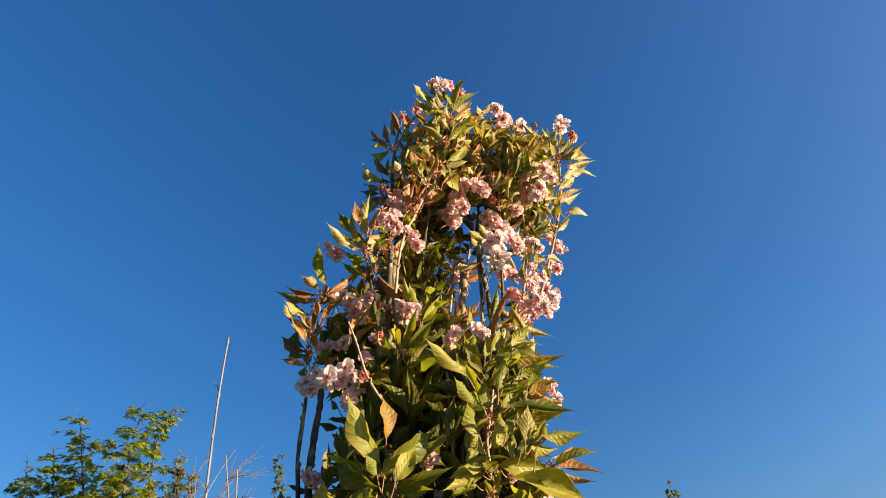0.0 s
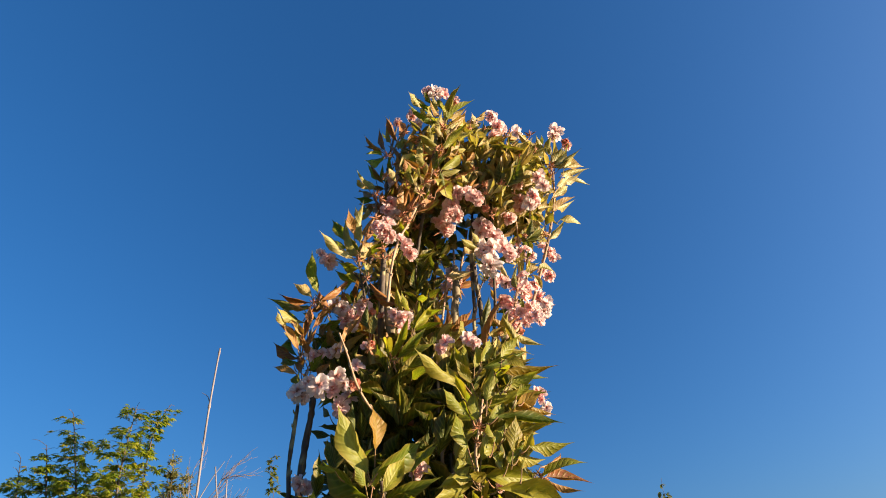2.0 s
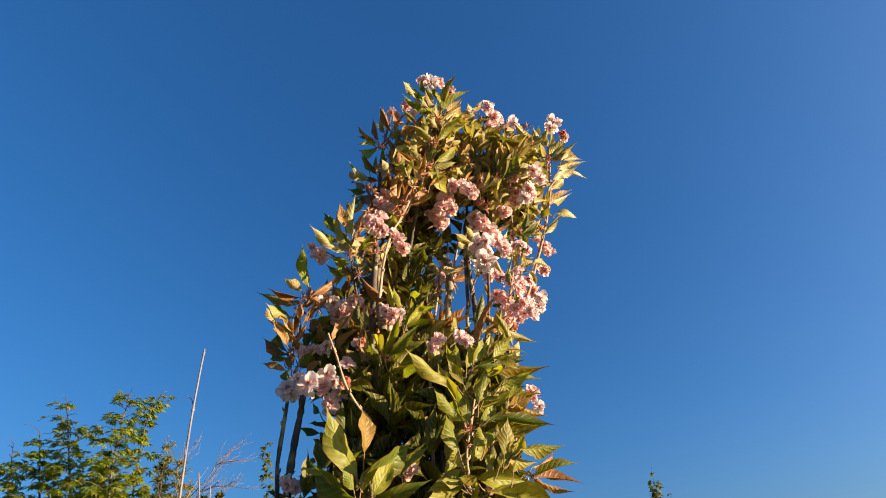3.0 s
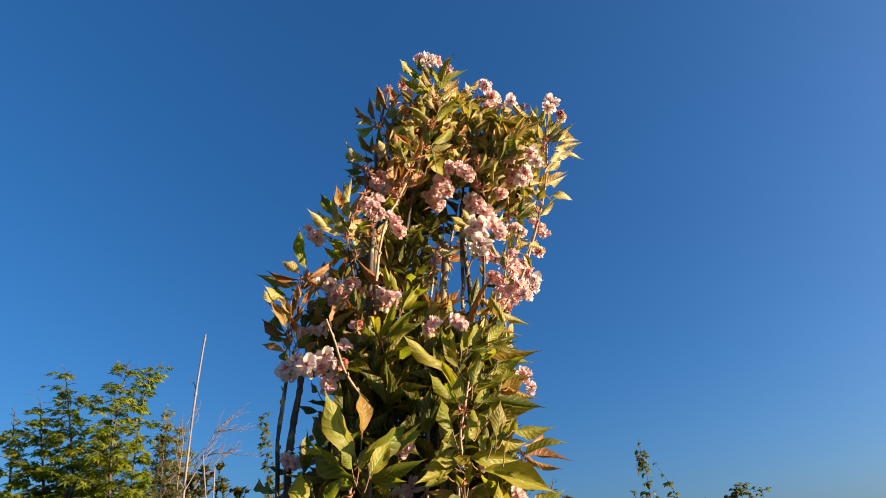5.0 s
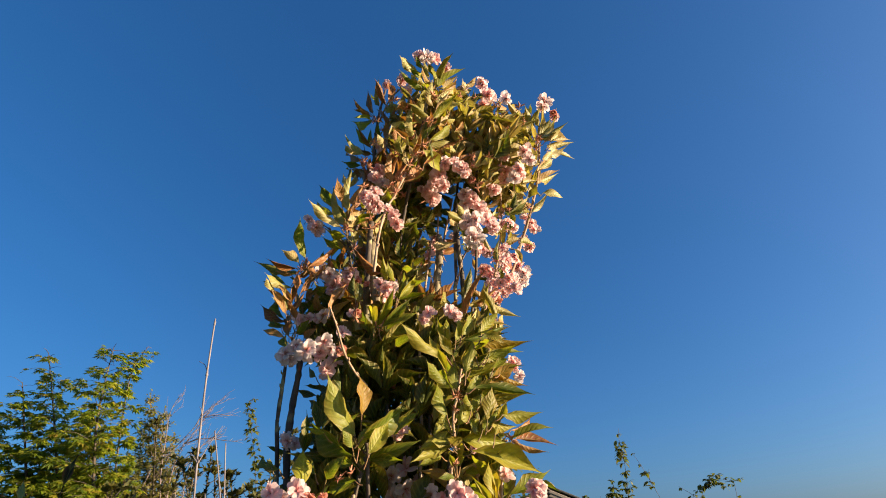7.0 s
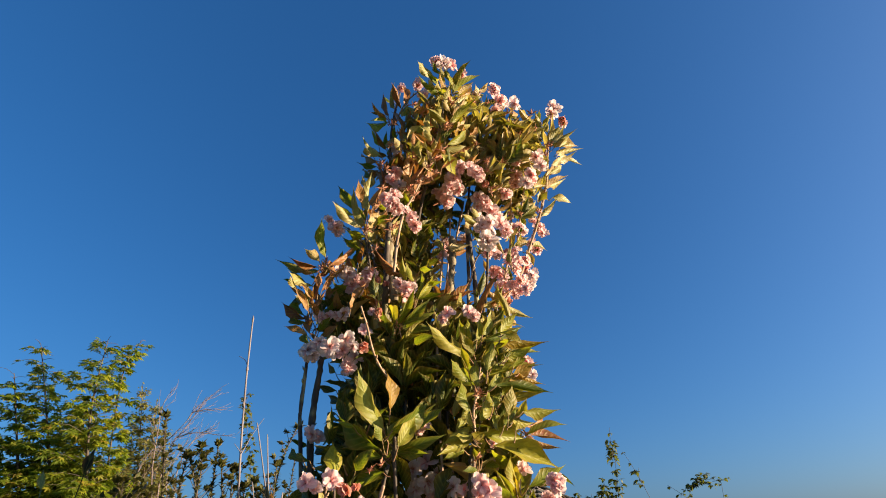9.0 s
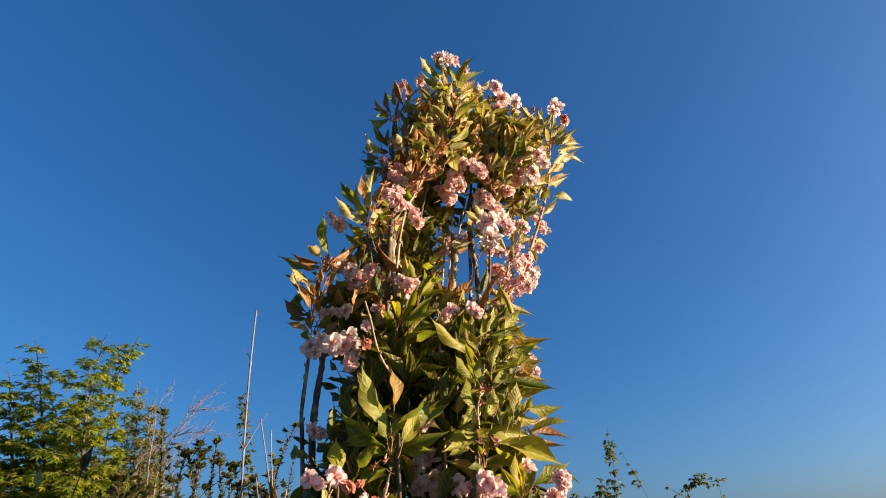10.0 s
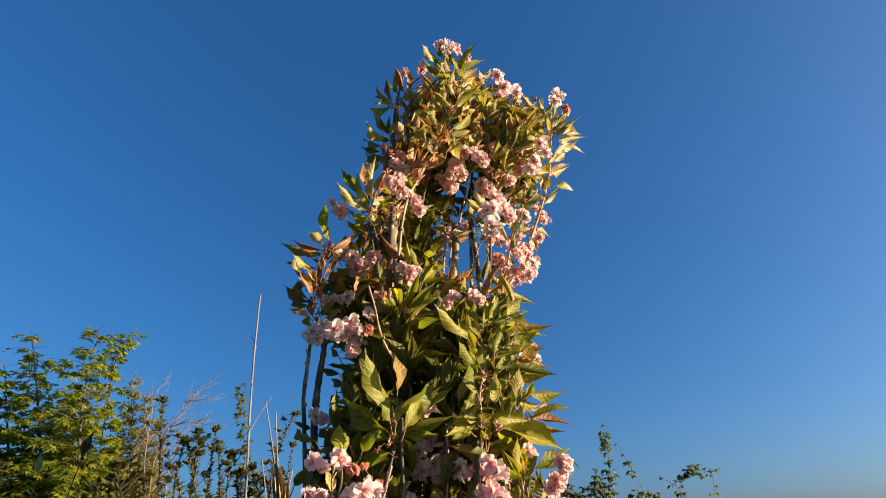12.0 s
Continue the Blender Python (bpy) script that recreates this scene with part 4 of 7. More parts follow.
shoot(0.398, 1.045, 2.708,
      (0.022, -0.018, -0.056, 46, 28, 0.116, 34, 0.63, "lime"),
      (0.025, -0.019, -0.073, 57, 20, 0.126, -98, 0.55, "lime"),
      (-0.008, -0.025, -0.108, 84, 36, 0.069, 53, 1.17, "lime"),
      (-0.022, -0.026, -0.145, 88, 30, 0.074, 61, 1.05, "gold"),
      (-0.002, 0.044, 0.100, -76, 56, 0.106, -74, 0.75, "green"),
      (-0.016, 0.030, 0.098, -36, 46, 0.118, -114, 0.88, "green"),
      (-0.004, 0.030, 0.040, -42, 69, 0.111, -71, 0.71, "green"),
      (-0.032, -0.021, 0.003, -156, 0, 0.106, 129, 0.70, "mixed"),
      (0.030, -0.026, -0.034, 74, 48, 0.115, 13, 0.53, "gold"),
      (0.010, 0.029, 0.177, -107, 81, 0.067, -70, 1.04, "green"))
shoot(0.406, 1.056, 2.702,
      (0.015, -0.026, 0.031, 114, 58, 0.073, 173, 0.86, "mixed"),
      (-0.011, 0.032, 0.035, -50, 49, 0.098, -95, 0.82, "green"),
      (-0.001, -0.036, -0.081, 65, 32, 0.123, -180, 0.65, "lime"),
      (-0.005, 0.027, 0.015, -99, 69, 0.070, -56, 0.85, "green"))
bud((0.382, 1.000, 2.664), 0.024)
# middle shade
shoot(-0.019, 1.027, 2.348,
      (-0.038, 0.010, 0.078, 143, -2, 0.076, 19, 1.09, "green"),
      (-0.003, 0.004, 0.062, -45, 55, 0.096, -55, 0.75, "green"),
      (0.014, 0.018, 0.051, 143, 14, 0.053, 29, 1.16, "green"),
      (-0.030, 0.004, 0.008, 95, 23, 0.068, -1, 1.30, "green"),
      (-0.010, 0.002, -0.017, -20, 4, 0.094, -58, 0.70, "green"),
      (0.003, 0.009, -0.041, -166, 42, 0.064, -53, 1.30, "green"),
      (0.018, -0.027, -0.052, 138, -79, 0.075, 151, 1.06, "mixed"),
      (0.049, 0.012, -0.018, -103, 57, 0.060, -36, 1.09, "green"),
      (-0.035, -0.041, -0.069, 25, -2, 0.062, -140, 0.79, "mixed"),
      (0.029, 0.005, 0.002, 34, -13, 0.063, 62, 1.16, "green"))
shoot(-0.062, 1.042, 2.332,
      (0.020, 0.004, -0.065, -146, 14, 0.068, -76, 1.17, "green"),
      (0.044, -0.003, -0.079, 108, 46, 0.056, -24, 1.30, "green"),
      (-0.013, -0.007, -0.111, 120, 50, 0.055, -1, 1.09, "green"),
      (-0.047, 0.004, 0.094, 73, -57, 0.055, 64, 1.30, "green"),
      (-0.038, -0.004, 0.033, -18, 13, 0.104, -69, 0.64, "green"),
      (-0.091, 0.009, 0.064, -15, 4, 0.093, -44, 0.91, "green"),
      (0.028, 0.005, -0.103, 142, -0, 0.055, 25, 1.01, "green"),
      (0.005, -0.010, 0.050, -17, 13, 0.101, -56, 0.79, "green"),
      (0.094, -0.001, 0.113, -125, 43, 0.049, -66, 1.30, "green"))
# right stem
shoot(0.347, 1.086, 2.506,
      (0.032, -0.014, 0.086, 69, 47, 0.128, 15, 0.65, "gold"),
      (0.026, -0.018, 0.032, 85, 42, 0.106, -116, 0.93, "gold"),
      (0.036, -0.015, 0.050, 56, 34, 0.120, -172, 0.52, "lime"),
      (-0.009, -0.016, -0.027, 172, 2, 0.083, 86, 0.92, "gold"),
      (-0.011, -0.018, -0.087, 83, 49, 0.105, -174, 0.57, "gold"),
      (0.037, -0.023, -0.011, 82, 0, 0.086, 10, 0.92, "lime"),
      (-0.029, -0.004, -0.053, -150, 16, 0.082, -19, 1.22, "lime"),
      (-0.017, 0.041, -0.012, -43, 37, 0.141, -40, 0.50, "green"),
      (-0.022, 0.037, -0.030, -37, 25, 0.124, -47, 0.61, "green"),
      (-0.042, 0.030, 0.054, -16, 17, 0.125, -67, 0.72, "green"))
shoot(0.316, 1.112, 2.556,
      (-0.015, 0.004, 0.034, 16, -40, 0.076, 62, 1.27, "green"),
      (0.022, 0.006, 0.006, -32, 46, 0.082, -96, 1.17, "green"),
      (0.024, -0.031, -0.056, 56, 63, 0.117, 44, 0.66, "gold"),
      (0.006, 0.003, 0.054, -9, 22, 0.123, -68, 0.83, "green"),
      (0.002, 0.005, -0.046, -19, 56, 0.110, -28, 0.66, "green"),
      (0.036, 0.013, 0.037, -17, 67, 0.104, -81, 0.80, "green"),
      (-0.075, -0.003, -0.028, -9, 13, 0.099, -68, 0.87, "green"))
bud((0.383, 1.040, 2.641), 0.024)
bud((0.330, 1.064, 2.438), 0.024)
# curl
shoot(0.143, 0.954, 2.257,
      (-0.016, -0.007, 0.042, -122, -0, 0.099, 157, 0.77, "mixed"),
      (-0.013, 0.002, 0.059, -131, 25, 0.063, -176, 1.23, "mixed"),
      (-0.045, 0.004, 0.026, 134, 57, 0.033, 51, 1.30, "green"),
      (-0.042, 0.000, 0.006, 45, 13, 0.049, -163, 1.19, "green"),
      (0.017, 0.002, 0.001, 148, -66, 0.065, -167, 0.59, "mixed"),
      (0.052, 0.003, -0.079, -4, 78, 0.073, -159, 0.71, "lime"),
      (0.098, 0.005, -0.041, 72, -52, 0.056, -3, 0.80, "lime"),
      (0.117, -0.002, -0.028, 46, 24, 0.077, -77, 0.52, "mixed"),
      (-0.119, 0.002, -0.024, 56, 18, 0.077, -165, 1.00, "gold"),
      (-0.044, -0.007, 0.039, -138, -18, 0.063, 143, 0.88, "mixed"))
shoot(0.086, 0.954, 2.469,
      (0.001, 0.002, -0.006, 53, 52, 0.087, 9, 0.74, "green"),
      (-0.013, -0.002, -0.004, -151, -7, 0.065, -62, 0.89, "green"),
      (0.011, 0.000, 0.011, -61, -66, 0.041, 159, 1.30, "green"))
# orange leaf
shoot(-0.160, 0.900, 2.085,
      (0.061, -0.014, 0.022, -93, 36, 0.096, -161, 0.65, "bronze"),
      (-0.000, -0.016, -0.040, -142, 71, 0.066, -135, 0.78, "green"),
      (-0.056, -0.023, -0.073, 31, 68, 0.095, -116, 0.66, "bronze"),
      (0.005, -0.010, -0.051, 115, 79, 0.058, 51, 0.81, "green"),
      (0.021, -0.008, 0.046, 53, 75, 0.066, -130, 0.79, "bronze"),
      (-0.038, 0.035, 0.031, -93, 53, 0.057, -37, 0.96, "green"),
      (0.004, 0.036, 0.065, 48, -65, 0.052, 46, 1.16, "green"))
# round leaf
shoot(0.110, 0.979, 2.043,
      (-0.042, -0.006, 0.011, -144, 16, 0.077, -175, 1.30, "mixed"),
      (-0.015, -0.014, -0.022, 135, 58, 0.135, -145, 0.52, "bronze"),
      (-0.004, -0.009, 0.014, 75, 25, 0.103, 68, 0.92, "lime"),
      (-0.071, 0.031, 0.009, 130, -3, 0.051, 72, 1.30, "green"),
      (-0.020, 0.047, 0.003, -53, 38, 0.059, -71, 1.19, "green"),
      (0.062, -0.012, 0.015, 38, -10, 0.089, -174, 0.62, "mixed"),
      (0.070, -0.017, -0.029, 31, 14, 0.070, -175, 0.52, "mixed"),
      (0.023, -0.016, 0.004, 52, 51, 0.096, -140, 0.52, "bronze"))
# foot
shoot(-0.163, 0.837, 1.594,
      (-0.050, -0.049, -0.016, -171, 50, 0.060, 40, 0.85, "lime"),
      (0.040, 0.025, -0.013, 164, 42, 0.059, -34, 1.20, "green"),
      (-0.012, 0.022, 0.010, -56, 28, 0.053, -31, 1.30, "green"),
      (-0.093, 0.012, 0.021, -47, 22, 0.055, -28, 1.11, "green"),
      (-0.107, 0.003, -0.010, 141, 38, 0.048, -14, 1.30, "green"),
      (0.110, -0.027, -0.019, 40, 26, 0.061, -6, 0.99, "green"),
      (0.166, -0.043, -0.022, 44, 28, 0.053, 36, 1.19, "green"),
      (-0.134, 0.023, 0.014, 130, 35, 0.047, 26, 1.21, "green"),
      (0.070, 0.015, 0.007, -57, 40, 0.055, -32, 1.30, "green"),
      (0.008, 0.013, 0.027, 108, 39, 0.046, -8, 1.30, "green"))
# left shade
shoot(-0.238, 0.981, 1.780,
      (-0.012, -0.001, 0.071, -49, 27, 0.075, -43, 0.73, "green"),
      (0.002, 0.007, 0.047, -53, 22, 0.077, -34, 0.71, "green"),
      (-0.007, -0.008, 0.017, -49, -7, 0.063, 22, 1.15, "green"),
      (0.012, 0.006, 0.086, -54, 25, 0.079, -65, 0.98, "green"),
      (0.014, -0.011, -0.008, -61, -11, 0.057, 6, 1.05, "green"),
      (0.043, -0.000, 0.018, -67, 23, 0.061, -51, 1.14, "green"),
      (-0.003, 0.009, -0.028, -63, -6, 0.060, 31, 1.26, "green"),
      (-0.011, 0.002, -0.064, -51, 18, 0.079, -28, 0.67, "green"),
      (0.011, -0.008, -0.055, -43, -22, 0.074, 25, 1.01, "green"),
      (-0.048, 0.008, -0.085, -43, -1, 0.084, -50, 0.72, "green"))
shoot(-0.240, 0.978, 1.762,
      (-0.027, -0.002, -0.092, -53, 27, 0.071, -17, 0.73, "green"),
      (0.034, -0.005, -0.012, -92, 43, 0.050, -50, 1.30, "green"),
      (0.041, -0.006, 0.075, -47, 31, 0.069, -62, 1.19, "green"),
      (0.051, 0.002, 0.118, -53, 34, 0.063, -55, 1.07, "green"),
      (-0.018, 0.013, 0.136, -76, 38, 0.044, -53, 1.30, "green"),
      (-0.041, -0.004, -0.111, -47, 16, 0.071, 8, 0.67, "green"),
      (0.026, -0.008, -0.081, -31, -26, 0.065, 7, 0.90, "green"),
      (-0.064, 0.008, -0.030, -93, 27, 0.044, -32, 1.01, "green"))
# stem top
shoot(-0.127, 0.913, 2.247,
      (-0.000, -0.008, -0.008, -137, 56, 0.043, -152, 1.19, "lime"),
      (0.005, -0.001, -0.002, 39, 73, 0.073, -122, 0.77, "lime"),
      (-0.005, 0.004, -0.002, -31, 49, 0.086, 16, 0.59, "bronze"),
      (0.010, 0.002, -0.004, 26, 54, 0.079, -121, 0.52, "green"),
      (0.000, 0.012, 0.015, -0, 74, 0.068, -134, 0.71, "lime"),
      (-0.009, -0.009, -0.001, -23, 53, 0.087, 28, 0.52, "bronze"))
bud((-0.128, 0.909, 2.263), 0.024)
bud((-0.119, 0.909, 2.273), 0.024)
bud((-0.138, 0.909, 2.256), 0.024)

# blossom: place, azimuth and rise of its face, radius, kind
blossom((0.002, 0.780, 2.811), aim(186, -58), 0.0241, 0)
blossom((0.027, 0.780, 2.800), aim(-192, -33), 0.0262, 3)
blossom((0.053, 0.790, 2.803), aim(-210, -22), 0.0242, 6)
blossom((0.086, 0.800, 2.779), aim(-155, -76), 0.0197, 4)
blossom((-0.053, 0.840, 2.774), aim(164, -46), 0.0245, 4)
blossom((-0.041, 0.830, 2.718), aim(174, -77), 0.0238, 6)
blossom((-0.108, 0.920, 2.866), aim(210, -67), 0.0193, 4)
blossom((0.213, 0.930, 2.868), aim(-143, -17), 0.0290, 0)
blossom((0.223, 0.920, 2.803), aim(-127, -59), 0.0305, 0)
blossom((0.211, 0.930, 2.769), aim(-124, -67), 0.0256, 4)
blossom((0.238, 0.950, 2.821), aim(-156, -43), 0.0240, 0)
blossom((0.143, 0.930, 2.845), aim(-164, -56), 0.0216, 6)
blossom((0.346, 1.150, 3.071), aim(-121, -58), 0.0345, 1)
blossom((0.440, 1.020, 2.880), aim(-172, -45), 0.0330, 3)
blossom((0.428, 1.015, 2.850), aim(-153, -48), 0.0230, 3)
blossom((0.483, 1.050, 2.865), aim(-128, -58), 0.0255, 5)
blossom((0.486, 1.060, 2.849), aim(-130, -50), 0.0204, 2)
blossom((0.314, 0.930, 2.547), aim(-120, -9), 0.0274, 1)
blossom((0.324, 0.930, 2.516), aim(-168, -67), 0.0249, 1)
blossom((0.292, 0.950, 2.493), aim(-134, -33), 0.0291, 4)
blossom((0.275, 0.950, 2.462), aim(-178, -63), 0.0245, 1)
blossom((0.297, 0.960, 2.479), aim(-137, -15), 0.0207, 0)
blossom((0.270, 1.050, 2.583), aim(-157, -62), 0.0274, 0)
blossom((0.263, 1.050, 2.543), aim(-158, -53), 0.0247, 0)
blossom((0.261, 0.980, 2.581), aim(-156, -67), 0.0220, 2)
blossom((0.066, 0.910, 2.483), aim(-220, -41), 0.0263, 4)
blossom((0.095, 0.900, 2.473), aim(-220, -17), 0.0260, 2)
blossom((0.113, 0.890, 2.451), aim(-184, -36), 0.0276, 4)
blossom((0.123, 0.900, 2.438), aim(-186, -45), 0.0216, 4)
blossom((0.051, 0.930, 2.460), aim(-180, -36), 0.0304, 4)
blossom((0.037, 0.930, 2.425), aim(-217, -49), 0.0279, 0)
blossom((0.061, 0.940, 2.430), aim(-163, -58), 0.0261, 2)
blossom((0.146, 0.950, 2.469), aim(-185, -70), 0.0206, 5)
blossom((0.020, 0.970, 2.435), aim(-137, -65), 0.0266, 4)
blossom((0.029, 0.970, 2.405), aim(-167, -33), 0.0263, 2)
blossom((0.000, 0.970, 2.442), aim(206, 1), 0.0165, 4)
blossom((0.127, 1.000, 2.444), aim(-209, -15), 0.0272, 1)
blossom((0.149, 1.000, 2.421), aim(-192, -21), 0.0289, 0)
blossom((0.164, 1.000, 2.397), aim(-152, -64), 0.0266, 6)
blossom((0.124, 1.010, 2.415), aim(-190, -36), 0.0249, 1)
blossom((0.219, 1.020, 2.478), aim(-151, -67), 0.0279, 0)
blossom((0.122, 0.950, 2.299), aim(-199, -24), 0.0303, 3)
blossom((0.149, 0.950, 2.308), aim(-143, -29), 0.0323, 1)
blossom((0.134, 0.950, 2.249), aim(-178, -47), 0.0350, 3)
blossom((0.180, 0.960, 2.311), aim(-180, -28), 0.0287, 6)
blossom((0.195, 0.970, 2.294), aim(-184, -10), 0.0248, 0)
blossom((0.178, 0.970, 2.345), aim(-209, -1), 0.0215, 2)
blossom((0.340, 1.160, 2.469), aim(-173, 3), 0.0207, 4)
blossom((0.354, 1.160, 2.448), aim(-152, -63), 0.0250, 2)
blossom((0.361, 1.160, 2.421), aim(-150, -30), 0.0225, 6)
blossom((0.283, 1.100, 2.387), aim(-163, -11), 0.0193, 0)
blossom((0.337, 1.220, 2.423), aim(-134, -56), 0.0232, 4)
blossom((0.352, 1.220, 2.396), aim(-146, -46), 0.0252, 2)
blossom((0.311, 1.240, 2.328), aim(-125, 5), 0.0270, 2)
blossom((0.324, 1.240, 2.303), aim(-127, -13), 0.0290, 1)
blossom((0.311, 1.240, 2.272), aim(-186, -10), 0.0286, 3)
blossom((0.292, 1.240, 2.246), aim(-212, -25), 0.0239, 4)
blossom((0.182, 1.150, 2.266), aim(-135, -14), 0.0251, 2)
blossom((0.201, 1.150, 2.250), aim(-163, -23), 0.0249, 6)
blossom((0.243, 1.160, 2.329), aim(-192, -46), 0.0259, 0)
blossom((0.250, 1.170, 2.302), aim(-183, -59), 0.0236, 0)
blossom((0.230, 1.170, 2.351), aim(-185, -49), 0.0198, 2)
blossom((0.181, 1.110, 2.319), aim(-174, -26), 0.0231, 6)
blossom((0.160, 1.110, 2.309), aim(-150, -45), 0.0209, 2)
blossom((0.204, 1.180, 2.234), aim(-166, -32), 0.0230, 4)
blossom((0.207, 1.180, 2.203), aim(-202, -26), 0.0268, 4)
blossom((0.015, 1.100, 2.294), aim(218, -2), 0.0227, 6)
blossom((-0.125, 0.920, 2.581), aim(164, -49), 0.0256, 0)
blossom((-0.115, 0.920, 2.544), aim(164, -70), 0.0210, 1)
blossom((-0.121, 0.900, 2.461), aim(202, -69), 0.0280, 2)
blossom((-0.127, 0.900, 2.428), aim(165, -24), 0.0255, 4)
blossom((-0.107, 0.900, 2.408), aim(211, -21), 0.0194, 3)
blossom((-0.140, 0.820, 2.294), aim(192, -12), 0.0209, 2)
blossom((-0.121, 0.800, 2.263), aim(151, -57), 0.0253, 2)
blossom((-0.109, 0.810, 2.254), aim(148, -57), 0.0220, 2)
blossom((-0.117, 0.830, 2.316), aim(177, -36), 0.0195, 6)
blossom((-0.070, 0.870, 2.270), aim(209, -55), 0.0213, 4)
blossom((-0.063, 0.870, 2.242), aim(198, -38), 0.0227, 0)
blossom((-0.087, 0.860, 2.286), aim(147, -14), 0.0160, 4)
blossom((-0.292, 0.880, 2.270), aim(139, -6), 0.0179, 4)
blossom((-0.271, 0.870, 2.241), aim(131, -40), 0.0228, 0)
blossom((-0.263, 0.880, 2.234), aim(197, -10), 0.0176, 2)
blossom((-0.258, 0.930, 2.147), aim(136, -10), 0.0242, 3)
blossom((-0.234, 0.920, 2.131), aim(178, -43), 0.0255, 1)
blossom((-0.220, 0.930, 2.122), aim(161, -13), 0.0204, 3)
blossom((-0.229, 0.940, 2.105), aim(167, 10), 0.0255, 0)
blossom((-0.208, 0.940, 2.111), aim(198, -55), 0.0205, 6)
blossom((-0.211, 0.930, 2.082), aim(149, -31), 0.0183, 3)
blossom((-0.181, 0.900, 2.116), aim(192, -12), 0.0233, 2)
blossom((-0.168, 0.910, 2.104), aim(138, 2), 0.0166, 5)
blossom((-0.194, 0.930, 2.111), aim(196, -57), 0.0186, 6)
blossom((-0.101, 0.890, 2.078), aim(206, -19), 0.0226, 0)
blossom((-0.083, 0.880, 2.063), aim(202, -33), 0.0238, 2)
blossom((-0.087, 0.880, 2.040), aim(135, -39), 0.0219, 6)
blossom((-0.075, 0.900, 2.087), aim(154, -13), 0.0163, 2)
blossom((-0.133, 0.900, 2.083), aim(215, 10), 0.0147, 5)
blossom((-0.155, 0.870, 2.004), aim(142, -43), 0.0182, 5)
blossom((-0.166, 0.880, 2.001), aim(204, 3), 0.0137, 6)
blossom((-0.295, 0.930, 2.013), aim(121, -4), 0.0224, 6)
blossom((-0.278, 0.930, 2.020), aim(157, -47), 0.0161, 6)
blossom((-0.238, 0.920, 2.021), aim(141, -9), 0.0191, 1)
blossom((-0.253, 0.930, 2.016), aim(193, -28), 0.0160, 6)
blossom((-0.311, 0.910, 1.923), aim(156, 5), 0.0238, 1)
blossom((-0.303, 0.920, 1.912), aim(179, -9), 0.0194, 3)
blossom((-0.288, 0.900, 1.939), aim(139, -18), 0.0194, 1)
blossom((-0.253, 0.870, 1.915), aim(166, -17), 0.0287, 1)
blossom((-0.222, 0.880, 1.939), aim(151, -39), 0.0264, 1)
blossom((-0.232, 0.900, 1.917), aim(174, 14), 0.0220, 0)
blossom((-0.205, 0.890, 1.924), aim(196, -42), 0.0205, 1)
blossom((-0.183, 0.870, 1.921), aim(151, -46), 0.0216, 5)
blossom((-0.182, 0.880, 1.955), aim(179, 8), 0.0193, 6)
blossom((-0.218, 0.920, 1.885), aim(152, 12), 0.0248, 0)
blossom((-0.206, 0.930, 1.910), aim(171, -4), 0.0195, 6)
blossom((0.057, 0.850, 1.982), aim(-178, -19), 0.0205, 6)
blossom((0.069, 0.850, 1.973), aim(-160, -41), 0.0146, 2)
blossom((0.010, 0.860, 1.986), aim(206, 2), 0.0193, 6)
blossom((-0.003, 0.870, 1.978), aim(179, -22), 0.0149, 2)
blossom((0.156, 1.100, 2.083), aim(-129, -16), 0.0167, 6)
blossom((-0.281, 0.920, 1.742), aim(200, -12), 0.0212, 0)
blossom((-0.269, 0.930, 1.738), aim(208, -7), 0.0173, 6)
blossom((-0.049, 0.880, 1.745), aim(197, 0), 0.0165, 6)
blossom((-0.060, 0.880, 1.740), aim(183, -27), 0.0152, 2)
blossom((0.204, 0.980, 1.911), aim(-159, -21), 0.0170, 6)
blossom((0.210, 0.980, 1.896), aim(-127, -18), 0.0138, 6)
blossom((0.213, 0.980, 1.877), aim(-204, -6), 0.0166, 1)
blossom((0.089, 0.870, 1.703), aim(-163, 7), 0.0110, 0)
blossom((-0.085, 0.980, 1.864), aim(147, 5), 0.0136, 5)
blossom((-0.241, 0.730, 1.626), aim(198, 7), 0.0194, 6)
blossom((-0.227, 0.740, 1.621), aim(201, -12), 0.0138, 6)
blossom((-0.199, 0.720, 1.627), aim(166, 2), 0.0204, 6)
blossom((-0.188, 0.730, 1.618), aim(150, -10), 0.0160, 5)
blossom((-0.170, 0.720, 1.613), aim(214, -9), 0.0180, 5)
blossom((-0.158, 0.730, 1.614), aim(205, 25), 0.0126, 5)
blossom((-0.160, 0.710, 1.583), aim(142, -18), 0.0229, 1)
blossom((-0.176, 0.710, 1.577), aim(165, 3), 0.0195, 1)
blossom((-0.142, 0.720, 1.579), aim(149, 27), 0.0198, 1)
blossom((-0.152, 0.730, 1.591), aim(218, 20), 0.0168, 1)
blossom((-0.242, 0.720, 1.580), aim(155, 39), 0.0153, 2)
blossom((-0.224, 0.720, 1.577), aim(147, -10), 0.0153, 2)
blossom((-0.141, 0.750, 1.596), aim(161, -10), 0.0127, 5)
blossom((-0.071, 0.920, 1.669), aim(-164, -16), 0.0259, 1)
blossom((-0.043, 0.920, 1.681), aim(-136, 22), 0.0275, 6)
blossom((-0.044, 0.900, 1.644), aim(-194, -29), 0.0279, 1)
blossom((-0.066, 0.910, 1.634), aim(-177, -20), 0.0251, 1)
blossom((-0.032, 0.910, 1.629), aim(-189, 6), 0.0251, 0)
blossom((-0.078, 0.930, 1.655), aim(-144, -28), 0.0201, 1)
blossom((-0.019, 0.930, 1.658), aim(-146, 3), 0.0217, 1)
